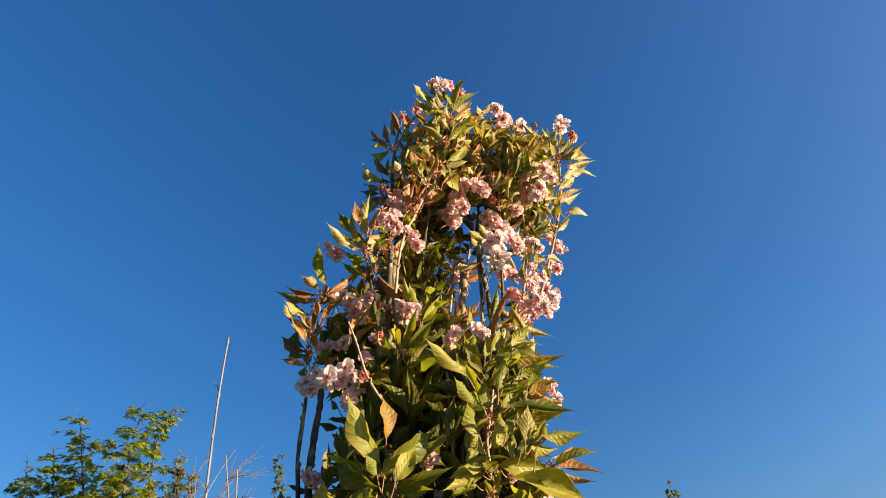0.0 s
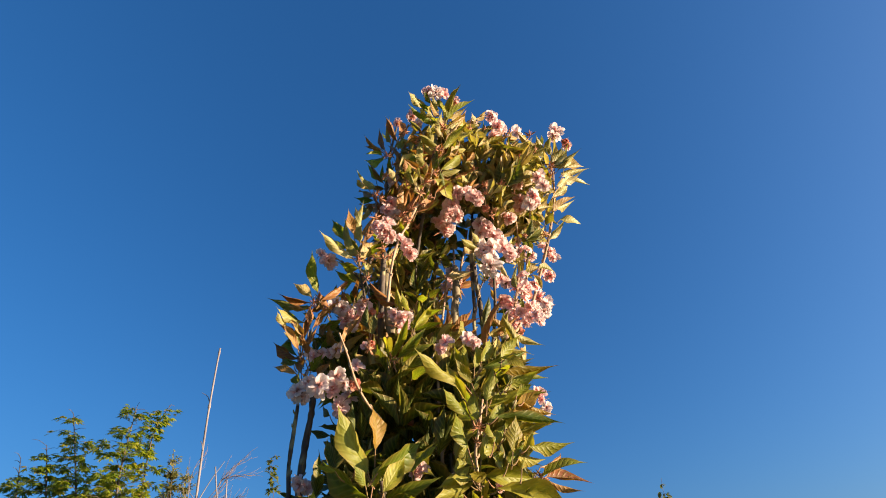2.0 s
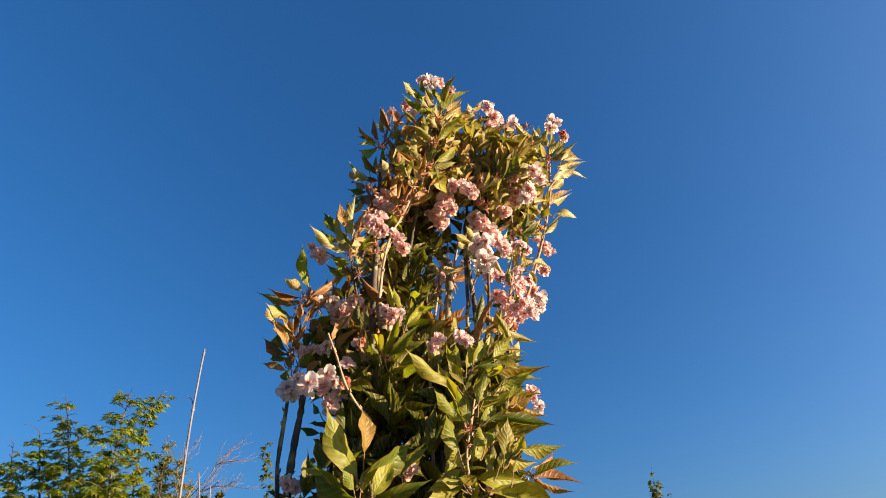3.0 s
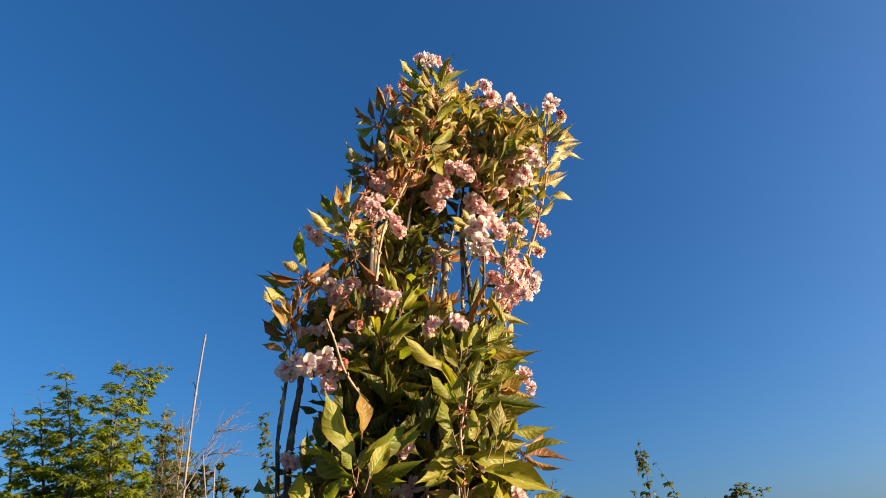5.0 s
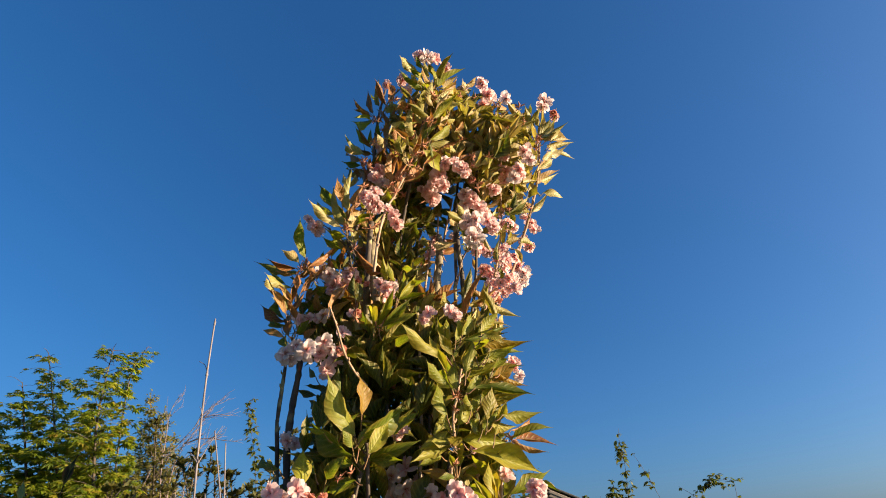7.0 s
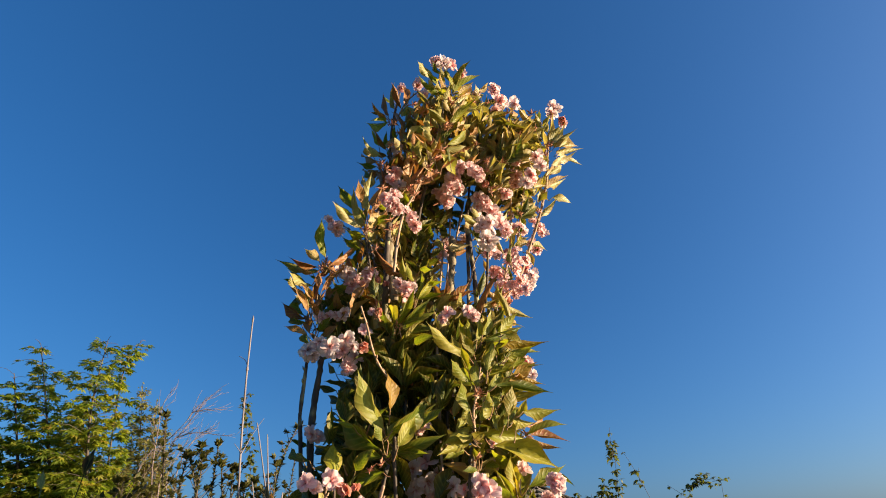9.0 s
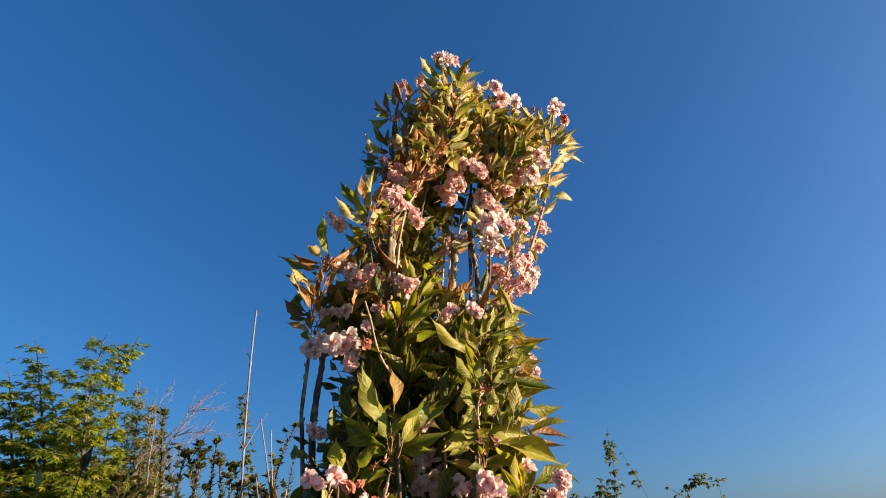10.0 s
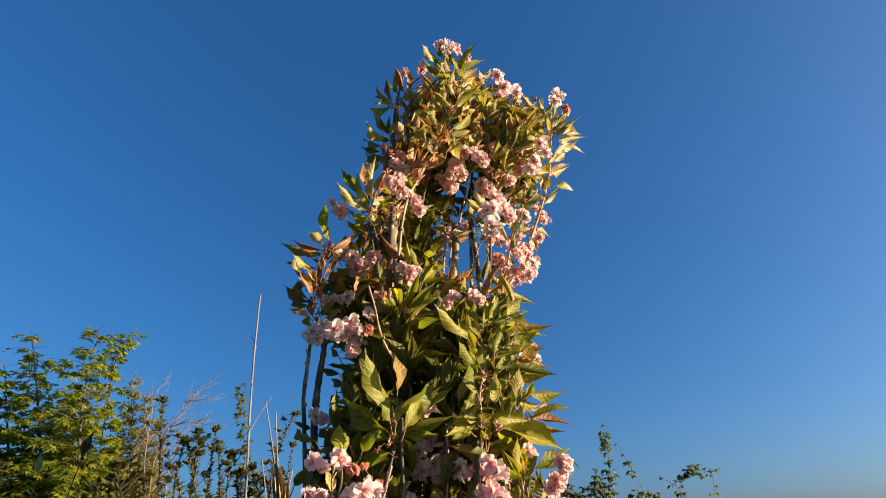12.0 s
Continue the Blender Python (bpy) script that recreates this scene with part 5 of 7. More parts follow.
blossom((0.006, 0.850, 1.626), aim(-152, -4), 0.0238, 1)
blossom((0.027, 0.850, 1.620), aim(-133, 19), 0.0184, 6)
blossom((0.048, 0.770, 1.619), aim(-187, -2), 0.0219, 6)
blossom((0.062, 0.770, 1.610), aim(-141, 7), 0.0218, 6)
blossom((0.073, 0.780, 1.600), aim(-214, 21), 0.0158, 6)
blossom((0.042, 0.780, 1.603), aim(-216, -3), 0.0170, 6)
blossom((0.048, 0.760, 1.579), aim(-148, 15), 0.0211, 6)
blossom((0.034, 0.770, 1.576), aim(-167, 27), 0.0177, 6)
blossom((0.064, 0.770, 1.574), aim(-174, -6), 0.0165, 6)
blossom((0.143, 0.870, 1.655), aim(-173, -3), 0.0166, 6)
blossom((0.142, 0.880, 1.668), aim(-199, 32), 0.0127, 0)
blossom((0.178, 0.780, 1.621), aim(-165, 4), 0.0199, 2)
blossom((0.182, 0.780, 1.609), aim(-127, 34), 0.0160, 1)
blossom((0.170, 0.800, 1.597), aim(-159, -26), 0.0200, 2)
blossom((0.163, 0.810, 1.582), aim(-151, 28), 0.0187, 0)
blossom((-0.006, 0.950, 1.833), aim(-180, 2), 0.0129, 1)
blossom((0.019, 0.950, 1.793), aim(-167, -30), 0.0159, 5)
blossom((0.006, 0.950, 1.825), aim(-175, 12), 0.0145, 6)
blossom((-0.182, 0.700, 1.555), aim(173, 13), 0.0189, 2)
blossom((-0.124, 0.700, 1.553), aim(181, 20), 0.0190, 1)
blossom((-0.083, 0.850, 1.569), aim(196, 17), 0.0228, 0)
blossom((-0.016, 0.800, 1.559), aim(-206, 32), 0.0216, 1)
blossom((0.072, 0.760, 1.550), aim(-134, 16), 0.0207, 2)
blossom((0.167, 0.800, 1.554), aim(-168, 21), 0.0194, 3)
blossom((-0.227, 0.720, 1.557), aim(165, 31), 0.0183, 0)

# salmon bud scales
bud((0.018, 0.735, 2.467))
bud((0.006, 0.815, 2.431))
bud((-0.011, 0.815, 2.379))
bud((-0.187, 0.855, 2.220))
bud((-0.129, 0.905, 2.678))
bud((-0.063, 0.815, 2.299))
bud((-0.071, 0.835, 2.446))
bud((-0.127, 0.835, 2.205))
bud((0.058, 0.775, 1.776))
bud((-0.034, 0.825, 2.367))
bud((-0.147, 0.835, 1.969))
bud((-0.098, 0.845, 2.025))
bud((-0.135, 0.875, 2.542))
bud((-0.149, 0.835, 2.340))
bud((-0.127, 0.835, 2.237))
bud((-0.042, 0.815, 2.608))
bud((-0.020, 0.775, 2.443))
bud((0.041, 0.755, 2.578))
bud((0.124, 0.875, 2.737))
bud((0.156, 0.925, 2.401))
bud((0.232, 0.945, 2.500))
bud((0.380, 1.025, 2.649))
bud((0.194, 1.125, 2.145))
bud((-0.293, 0.915, 2.161))
bud((-0.316, 0.905, 2.041))
bud((0.161, 1.075, 2.145))
bud((-0.175, 0.865, 2.107))
bud((-0.054, 0.805, 2.333))
bud((-0.081, 0.795, 2.297))
bud((0.310, 0.975, 2.742))
bud((0.141, 0.875, 2.436))

# stems and twigs, from low to high
stem([(-0.116, 0.860, 2.098), (-0.107, 0.850, 2.195), (-0.092, 0.860, 2.283), (-0.067, 0.860, 2.339), (-0.041, 0.860, 2.409)], 0.0032, 0.0030, M_twig, name="twig")
stem([(0.008, 0.987, 0.550), (-0.060, 1.010, 1.000), (-0.123, 1.031, 1.350), (-0.150, 1.040, 1.899), (-0.144, 0.970, 2.018), (-0.139, 0.910, 2.102), (-0.137, 0.900, 2.211), (-0.134, 0.900, 2.275)], 0.0088, 0.0065, M_bark, name="stem")
stem([(0.036, 0.990, 0.550), (0.056, 1.020, 1.000), (0.073, 1.048, 1.350), (0.081, 1.060, 2.076), (0.089, 1.070, 2.202), (0.094, 1.070, 2.361), (0.111, 1.070, 2.521), (0.134, 1.020, 2.676)], 0.0054, 0.0037, M_bark, name="stem")
stem([(0.046, 0.997, 0.550), (0.096, 1.050, 1.000), (0.142, 1.099, 1.350), (0.162, 1.120, 2.069), (0.207, 1.150, 2.168), (0.264, 1.160, 2.255), (0.313, 1.140, 2.372), (0.352, 1.100, 2.472), (0.393, 1.100, 2.607), (0.415, 1.080, 2.739)], 0.0074, 0.0029, M_twig, name="stem")
stem([(0.031, 0.992, 0.550), (0.033, 1.030, 1.000), (0.035, 1.065, 1.350), (0.036, 1.080, 2.108), (0.041, 1.100, 2.246), (0.055, 1.100, 2.346)], 0.0065, 0.0042, M_bark, name="stem")
stem([(0.050, 1.100, 2.285), (0.064, 1.100, 2.367), (0.083, 1.090, 2.446), (0.094, 1.090, 2.504)], 0.0033, 0.0027, M_twig, name="twig")
stem([(0.025, 1.090, 2.203), (0.040, 1.100, 2.326), (0.046, 1.100, 2.436)], 0.0023, 0.0026, M_twig, name="twig")
stem([(0.210, 1.140, 2.237), (0.238, 1.130, 2.350), (0.251, 1.120, 2.442), (0.251, 1.080, 2.514)], 0.0033, 0.0027, M_twig, name="twig")
stem([(0.260, 1.140, 2.334), (0.279, 1.130, 2.435), (0.304, 1.080, 2.558)], 0.0034, 0.0027, M_twig, name="twig")
stem([(0.088, 1.050, 2.162), (0.106, 1.030, 2.229), (0.123, 0.980, 2.237), (0.131, 0.960, 2.244)], 0.0022, 0.0015, M_twig, name="twig")
stem([(-0.010, 0.976, 0.550), (-0.135, 0.965, 1.000), (-0.250, 0.954, 1.350), (-0.314, 0.955, 1.743), (-0.321, 0.955, 1.797), (-0.321, 0.955, 1.854), (-0.321, 0.955, 1.914)], 0.0054, 0.0036, M_bark, name="stem")
stem([(-0.008, 0.978, 0.550), (-0.130, 0.970, 1.000), (-0.241, 0.963, 1.350), (-0.289, 0.950, 1.718), (-0.292, 0.950, 1.776), (-0.291, 0.950, 1.832), (-0.287, 0.950, 1.898), (-0.291, 0.950, 1.947)], 0.0080, 0.0059, M_bark, name="stem")
stem([(0.005, 0.988, 0.550), (-0.073, 1.015, 1.000), (-0.145, 1.040, 1.350), (-0.176, 1.050, 1.867), (-0.165, 1.030, 1.949), (-0.149, 1.000, 2.049), (-0.141, 0.980, 2.148)], 0.0119, 0.0078, M_bark, name="stem")
stem([(-0.110, 0.790, 1.807), (-0.129, 0.760, 1.825), (-0.142, 0.720, 1.845), (-0.150, 0.680, 1.875), (-0.160, 0.650, 1.903)], 0.0023, 0.0017, M_twig, name="twig")
stem([(0.032, 0.966, 0.550), (0.040, 0.920, 1.000), (0.048, 0.878, 1.350), (0.051, 0.860, 1.674), (0.051, 0.840, 1.722), (0.051, 0.840, 1.759), (0.062, 0.840, 1.802), (0.073, 0.850, 1.853)], 0.0029, 0.0021, M_twig, name="stem")
stem([(-0.186, 0.900, 2.217), (-0.175, 0.900, 2.181), (-0.167, 0.910, 2.137)], 0.0021, 0.0020, M_bark, name="twig")
stem([(0.025, 0.976, 0.550), (0.008, 0.965, 1.000), (-0.008, 0.954, 1.350), (-0.015, 0.950, 1.968), (-0.018, 0.950, 2.025), (-0.002, 1.000, 2.114), (0.009, 1.050, 2.215), (0.020, 1.060, 2.319)], 0.0039, 0.0024, M_twig, name="stem")
stem([(0.018, 0.988, 0.550), (-0.022, 1.015, 1.000), (-0.058, 1.040, 1.350), (-0.074, 1.050, 1.993), (-0.075, 1.030, 2.139), (-0.064, 1.000, 2.301), (-0.039, 0.950, 2.423), (-0.010, 0.860, 2.484), (0.013, 0.820, 2.580), (0.028, 0.800, 2.686)], 0.0060, 0.0042, M_bark, name="stem")
stem([(0.038, 0.994, 0.550), (0.064, 1.040, 1.000), (0.088, 1.082, 1.350), (0.098, 1.100, 1.943), (0.120, 1.100, 2.062), (0.146, 1.100, 2.198), (0.160, 1.060, 2.367), (0.169, 1.000, 2.518), (0.200, 0.950, 2.696), (0.214, 0.940, 2.801)], 0.0043, 0.0038, M_bark, name="stem")
stem([(0.001, 0.982, 0.550), (-0.089, 0.990, 1.000), (-0.173, 0.997, 1.350), (-0.208, 1.000, 2.134), (-0.196, 0.980, 2.261), (-0.166, 0.960, 2.403), (-0.142, 0.920, 2.497), (-0.138, 0.940, 2.702), (-0.115, 0.930, 2.852)], 0.0045, 0.0038, M_bark, name="stem")
stem([(-0.182, 0.930, 2.152), (-0.192, 0.910, 2.207), (-0.198, 0.900, 2.254)], 0.0027, 0.0021, M_bark, name="twig")
stem([(0.014, 0.958, 0.550), (-0.036, 0.890, 1.000), (-0.082, 0.827, 1.350), (-0.102, 0.800, 1.656), (-0.101, 0.780, 1.684), (-0.101, 0.760, 1.699)], 0.0043, 0.0026, M_bark, name="stem")
stem([(0.042, 0.970, 0.550), (0.079, 0.940, 1.000), (0.113, 0.912, 1.350), (0.128, 0.900, 1.677), (0.139, 0.900, 1.713), (0.157, 0.890, 1.720)], 0.0030, 0.0020, M_twig, name="stem")
stem([(0.016, 0.980, 0.550), (-0.028, 0.980, 1.000), (-0.069, 0.980, 1.350), (-0.086, 0.980, 1.689), (-0.090, 0.980, 1.791), (-0.084, 1.000, 1.891)], 0.0046, 0.0031, M_bark, name="stem")
stem([(0.041, 0.973, 0.550), (0.077, 0.950, 1.000), (0.110, 0.929, 1.350), (0.124, 0.920, 1.700), (0.139, 0.950, 1.809), (0.150, 1.000, 1.924), (0.166, 1.100, 2.074)], 0.0038, 0.0037, M_bark, name="stem")
stem([(0.030, 0.963, 0.550), (0.028, 0.910, 1.000), (0.027, 0.861, 1.350), (0.027, 0.840, 1.561), (0.033, 0.840, 1.615), (0.042, 0.840, 1.693)], 0.0044, 0.0027, M_bark, name="stem")
stem([(0.041, 0.967, 0.550), (0.074, 0.925, 1.000), (0.105, 0.886, 1.350), (0.118, 0.870, 1.560), (0.132, 0.870, 1.625), (0.140, 0.880, 1.688)], 0.0032, 0.0023, M_twig, name="stem")
stem([(0.011, 0.958, 0.550), (-0.050, 0.890, 1.000), (-0.106, 0.827, 1.350), (-0.130, 0.800, 1.563), (-0.122, 0.800, 1.623), (-0.113, 0.800, 1.660)], 0.0035, 0.0025, M_bark, name="stem")
stem([(0.024, 0.976, 0.550), (0.007, 0.965, 1.000), (-0.010, 0.954, 1.350), (-0.016, 0.950, 1.569), (-0.002, 0.950, 1.650), (0.005, 0.950, 1.788)], 0.0049, 0.0038, M_bark, name="stem")
stem([(-0.002, 0.956, 0.550), (-0.104, 0.880, 1.000), (-0.198, 0.810, 1.350), (-0.238, 0.780, 1.565), (-0.201, 0.760, 1.587), (-0.200, 0.750, 1.645)], 0.0029, 0.0019, M_bark, name="stem")
stem([(0.048, 0.963, 0.550), (0.104, 0.910, 1.000), (0.156, 0.861, 1.350), (0.178, 0.840, 1.556), (0.151, 0.830, 1.592), (0.141, 0.820, 1.614)], 0.0031, 0.0020, M_bark, name="stem")
stem([(-0.133, 1.040, 1.812), (-0.109, 1.020, 1.927), (-0.091, 1.020, 2.009)], 0.0048, 0.0047, M_bark, name="twig")
stem([(-0.208, 1.020, 1.812), (-0.190, 1.000, 1.900), (-0.174, 0.980, 1.997)], 0.0036, 0.0033, M_bark, name="twig")
stem([(-0.020, 0.980, 1.808), (-0.022, 0.980, 1.879), (-0.026, 0.980, 1.956)], 0.0023, 0.0019, M_twig, name="twig")
stem([(-0.124, 0.970, 1.974), (-0.101, 0.960, 2.016), (-0.091, 0.950, 2.053)], 0.0019, 0.0013, M_twig, name="twig")
stem([(-0.107, 1.000, 1.844), (-0.085, 0.990, 1.913), (-0.078, 0.980, 1.975)], 0.0030, 0.0026, M_bark, name="twig")
stem([(-0.057, 0.960, 1.856), (-0.019, 0.950, 1.891), (0.008, 0.930, 1.893)], 0.0018, 0.0012, M_twig, name="twig")
stem([(-0.198, 0.910, 2.208), (-0.232, 0.890, 2.241), (-0.261, 0.875, 2.259)], 0.0021, 0.0014, M_bark, name="twig")
stem([(0.399, 1.080, 2.711), (0.418, 1.040, 2.775), (0.427, 1.020, 2.833)], 0.0029, 0.0020, M_twig, name="twig")
stem([(-0.133, 0.930, 2.688), (-0.094, 0.880, 2.738), (-0.054, 0.840, 2.743)], 0.0027, 0.0017, M_twig, name="twig")
stem([(-0.304, 0.940, 1.988), (-0.302, 0.920, 1.939), (-0.305, 0.910, 1.920)], 0.0019, 0.0012, M_twig, name="twig")
stem([(0.033, 0.800, 1.554), (0.035, 0.800, 1.610), (0.043, 0.800, 1.675)], 0.0024, 0.0021, M_twig, name="twig")
stem([(-0.021, 0.880, 1.565), (-0.014, 0.880, 1.641), (-0.015, 0.890, 1.716)], 0.0021, 0.0023, M_twig, name="twig")
stem([(0.012, 0.920, 1.566), (0.009, 0.920, 1.635), (0.010, 0.920, 1.688)], 0.0022, 0.0023, M_twig, name="twig")
stem([(0.113, 0.840, 1.558), (0.118, 0.840, 1.622), (0.121, 0.850, 1.688)], 0.0025, 0.0022, M_twig, name="twig")
stem([(-0.136, 0.780, 1.558), (-0.125, 0.770, 1.598), (-0.118, 0.760, 1.622)], 0.0028, 0.0024, M_twig, name="twig")
stem([(-0.211, 0.760, 1.563), (-0.212, 0.750, 1.603), (-0.209, 0.740, 1.625)], 0.0018, 0.0014, M_twig, name="twig")
stem([(0.096, 0.860, 1.560), (0.095, 0.860, 1.615), (0.087, 0.860, 1.675)], 0.0020, 0.0016, M_twig, name="twig")
stem([(-0.077, 0.950, 1.571), (-0.083, 0.950, 1.652), (-0.077, 0.950, 1.719)], 0.0028, 0.0024, M_bark, name="twig")

stem([(-0.116, 0.930, 2.055), (-0.131, 0.930, 2.146), (-0.131, 0.930, 2.245), (-0.129, 0.930, 2.289)], 0.0082, 0.0068, M_lichen, "lichen-grown stem", knob=0.24)
stem([(0.022, 1.050, 2.025), (0.029, 1.050, 2.128), (0.042, 1.050, 2.240), (0.045, 1.050, 2.332)], 0.0098, 0.0078, M_lichen, "lichen-grown stem", knob=0.24)
stem([(0.107, 1.070, 2.102), (0.106, 1.070, 2.194), (0.101, 1.070, 2.293), (0.099, 1.070, 2.390)], 0.0075, 0.006, M_bark)


# the crown's inner and far leaves
rng = random.Random(11)


def span(z):
    """The crown's edges in x at height z."""
    rows = ((0.9, -0.2, 0.2), (1.6, -0.31, 0.16), (1.74, -0.27, 0.17), (1.86, -0.235, 0.18), (1.94, -0.24, 0.19), (2.03, -0.33, 0.2), (2.3, -0.25, 0.3), (2.55, -0.16, 0.37), (2.8, -0.05, 0.38), (2.95, 0.0, 0.3))
    for (z0, a0, b0), (z1, a1, b1) in zip(rows, rows[1:]):
        if z <= z1:
            f = (z - z0) / (z1 - z0)
            return a0 + (a1 - a0) * f, b0 + (b1 - b0) * f
    return 0.05, 0.2


TONES = ("mixed", "mixed", "bronze", "mixed", "mixed", "green", "mixed")


def inside(p):
    """Whether a point lies within the crown's outline as the camera sees it."""
    a, b = span(p.z)
    m = 0.45 + 0.55 * p.y / 0.95
    return a * m < p.x < b * m and (p.z - 1.5) / p.y < 1.55 - 0.8 * abs(p.x / p.y - 0.06)


def front(z):
    """How near the crown's front comes at height z."""
    rows = ((0.9, 0.85), (1.6, 0.76), (1.8, 0.8), (2.0, 0.87), (2.3, 0.89), (2.6, 0.87), (2.75, 0.81), (2.95, 0.8))
    for (z0, a), (z1, b) in zip(rows, rows[1:]):
        if z <= z1:
            return a + (b - a) * (z - z0) / (z1 - z0)
    return 0.8


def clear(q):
    """Whether a leaf at q stays out of the camera's view of the blossoms."""
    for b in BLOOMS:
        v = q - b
        ahead = v.dot(TO_CAMERA)
        if ahead > 0 and (v - TO_CAMERA * ahead).length_squared < 0.0007:
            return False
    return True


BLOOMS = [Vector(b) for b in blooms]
# from the crown towards the camera, so filler leaves don't hide blossoms
TO_CAMERA = Vector((0.05, -0.76, -0.65)).normalized()
for made in range(1250):
    z = rng.uniform(1.0, 2.8) if made % 3 == 0 else rng.uniform(1.5, 2.1) if made % 3 == 1 else rng.uniform(2.1, 2.8)
    a, b = span(z)
    high = z > 2.42
    gap = 0.05 if high else 0.09
    p = Vector((rng.uniform(a, b), front(z) + gap + 0.3 * rng.random() ** (1.8 if high else 1.2), z))
    if not inside(p) or (-0.01 < p.x < 0.38 and 2.06 < z < 2.44 and rng.random() < 0.9):
        continue
    out = Vector((p.x - (a + b) / 2, (p.y - 1.02) * 1.3, 0)).normalized()
    if made % 8 == 0 and z > 2.1:
        bud(p - Vector((0, 0.02, 0)), rng.uniform(0.018, 0.03))
    tone = rng.choice(TONES if z > 2.5 else ("green", "green", "mixed", "bronze") if z > 2.0 else ("green", "green", "green", "green", "mixed"))
    if p.x > 0.1 and tone == "bronze":
        tone = "mixed"
    for k in range(rng.randint(5, 9)):
        c = math.tau * k / 6 + rng.uniform(-0.4, 0.4)
        d = (Vector((math.cos(c), math.sin(c), 0)) * rng.uniform(0.3, 1.0) + out * 0.45 + Vector((0, 0, rng.uniform(0.25, 1.3)))).normalized()
        ln = rng.uniform(0.06, 0.115) if high else rng.uniform(0.055, 0.1) * (1.08 if z < 2.0 else 1.0)
        face = Vector((rng.uniform(-0.3, 1.0), rng.uniform(-1.0, 0.4), rng.uniform(-0.3, 0.9))) if z > 2.1 else Vector((rng.uniform(-0.5, 0.5), rng.uniform(-0.5, 0.5), 1)) - d * 0.3
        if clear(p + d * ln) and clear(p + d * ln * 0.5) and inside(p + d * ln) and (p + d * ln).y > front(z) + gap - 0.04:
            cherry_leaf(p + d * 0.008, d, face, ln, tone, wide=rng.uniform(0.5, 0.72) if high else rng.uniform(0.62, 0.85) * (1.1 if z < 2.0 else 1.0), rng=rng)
for made in range(70):  # small sunlit leaves over the shaded flank
    z = rng.uniform(2.36, 2.74)
    a, b = span(z)
    p = Vector((rng.uniform(a + 0.01, a + 0.27), front(z) + rng.uniform(0.0, 0.07), z))
    if not inside(p):
        continue
    tone = rng.choice(("mixed", "mixed", "bronze"))
    for k in range(rng.randint(3, 6)):
        c = rng.uniform(0, math.tau)
        d = (Vector((math.cos(c), math.sin(c) * 0.6, 0)) * rng.uniform(0.3, 0.8) + Vector((0, 0, rng.uniform(0.4, 1.2)))).normalized()
        ln = rng.uniform(0.045, 0.075)
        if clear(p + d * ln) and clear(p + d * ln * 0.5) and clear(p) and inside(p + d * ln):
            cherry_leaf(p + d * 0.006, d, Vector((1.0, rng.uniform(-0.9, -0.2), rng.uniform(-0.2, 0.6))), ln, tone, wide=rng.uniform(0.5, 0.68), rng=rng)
for k in range(60):
    h = rng.uniform(0.0, 1.0)
    a = rng.uniform(-85, 85)
    x, y, z = 0.0 + 0.1 * h + 0.18 * math.sin(radians(a)), 1.03 + 0.2 * math.cos(radians(a)), 1.05 + 1.65 * h
    if (0.04 < x < 0.18 and 2.1 < z < 2.4) or not inside(Vector((x, y, z + 0.05))):
        continue
    blossom((x, y, z), aim(a, rng.uniform(-20, 40)), rng.uniform(0.018, 0.023), rng.randrange(7))
for k in range(10):
    h = rng.random()
    c = Vector((0.19 + (0.05 + 0.05 * h) * rng.random(), 1.02 + 0.13 * rng.random(), 2.12 + 0.38 * h))
    for j in range(rng.randint(2, 4)):
        q = c + Vector((rng.uniform(-1, 1), rng.uniform(-1, 1), rng.uniform(-1, 1))) * 0.026
        blossom(tuple(q), aim(rng.uniform(90, 230), rng.uniform(-35, 35)), rng.uniform(0.017, 0.022), rng.choice((0, 2, 4, 6, 6)))
child("inner_stalk", stalks.mesh("inner_stalk", M_pedicel), cherry, kind="stuff")
child("inner_foliage", deep.mesh("inner_foliage", M_foliage), cherry, kind="stuff")
child("inner_foliage", deep_bronze.mesh("inner_foliage", M_foliage_bronze), cherry, kind="stuff")
child("inner_foliage", deep_green.mesh("inner_foliage", M_foliage_green), cherry, kind="stuff")

# ---- plants behind ----
def small_leaf(kind):
    """A leaf of length 1 along Y for plants farther off: a lobed spray or a plain blade."""
    s = Soup()
    if kind == "lobed":
        verts, faces, uvs = [(0, 0, 0)], [], [(0.5, 0)]
        for a, ln in ((0, 1.0), (40, 0.84), (-40, 0.84), (80, 0.56), (-80, 0.56)):
            c, q = math.cos(radians(a)), math.sin(radians(a))
            side, tip, k = Vector((c, -q, 0)), Vector((q, c, 0)), len(verts)
            verts += [tip * ln * 0.5 + side * 0.15 * ln + Vector((0, 0, 0.05)), tip * ln + Vector((0, 0, -0.14)), tip * ln * 0.5 - side * 0.15 * ln + Vector((0, 0, 0.05))]
            faces += [(0, k, k + 1), (0, k + 1, k + 2)]
            uvs += [(1, 0.5), (0.5, 1), (0, 0.5)]
        s.add(verts, faces, uvs)
    else:
        w = 0.27 if kind == "oval" else 0.19
        s.add([(0, 0, 0), (w * 0.8, 0.3, 0.06), (w, 0.55, 0.05), (0, 1, -0.1), (-w, 0.55, 0.05), (-w * 0.8, 0.3, 0.06), (0, 0.5, 0)],
              [(0, 1, 6), (1, 2, 6), (2, 3, 6), (3, 4, 6), (4, 5, 6), (5, 0, 6)], [(0.5, 0), (0.9, 0.3), (1, 0.55), (0.5, 1), (0, 0.55), (0.1, 0.3), (0.5, 0.5)])
    return s.v, s.f, s.uv


SMALL = {k: small_leaf(k) for k in ("lobed", "oval", "narrow")}


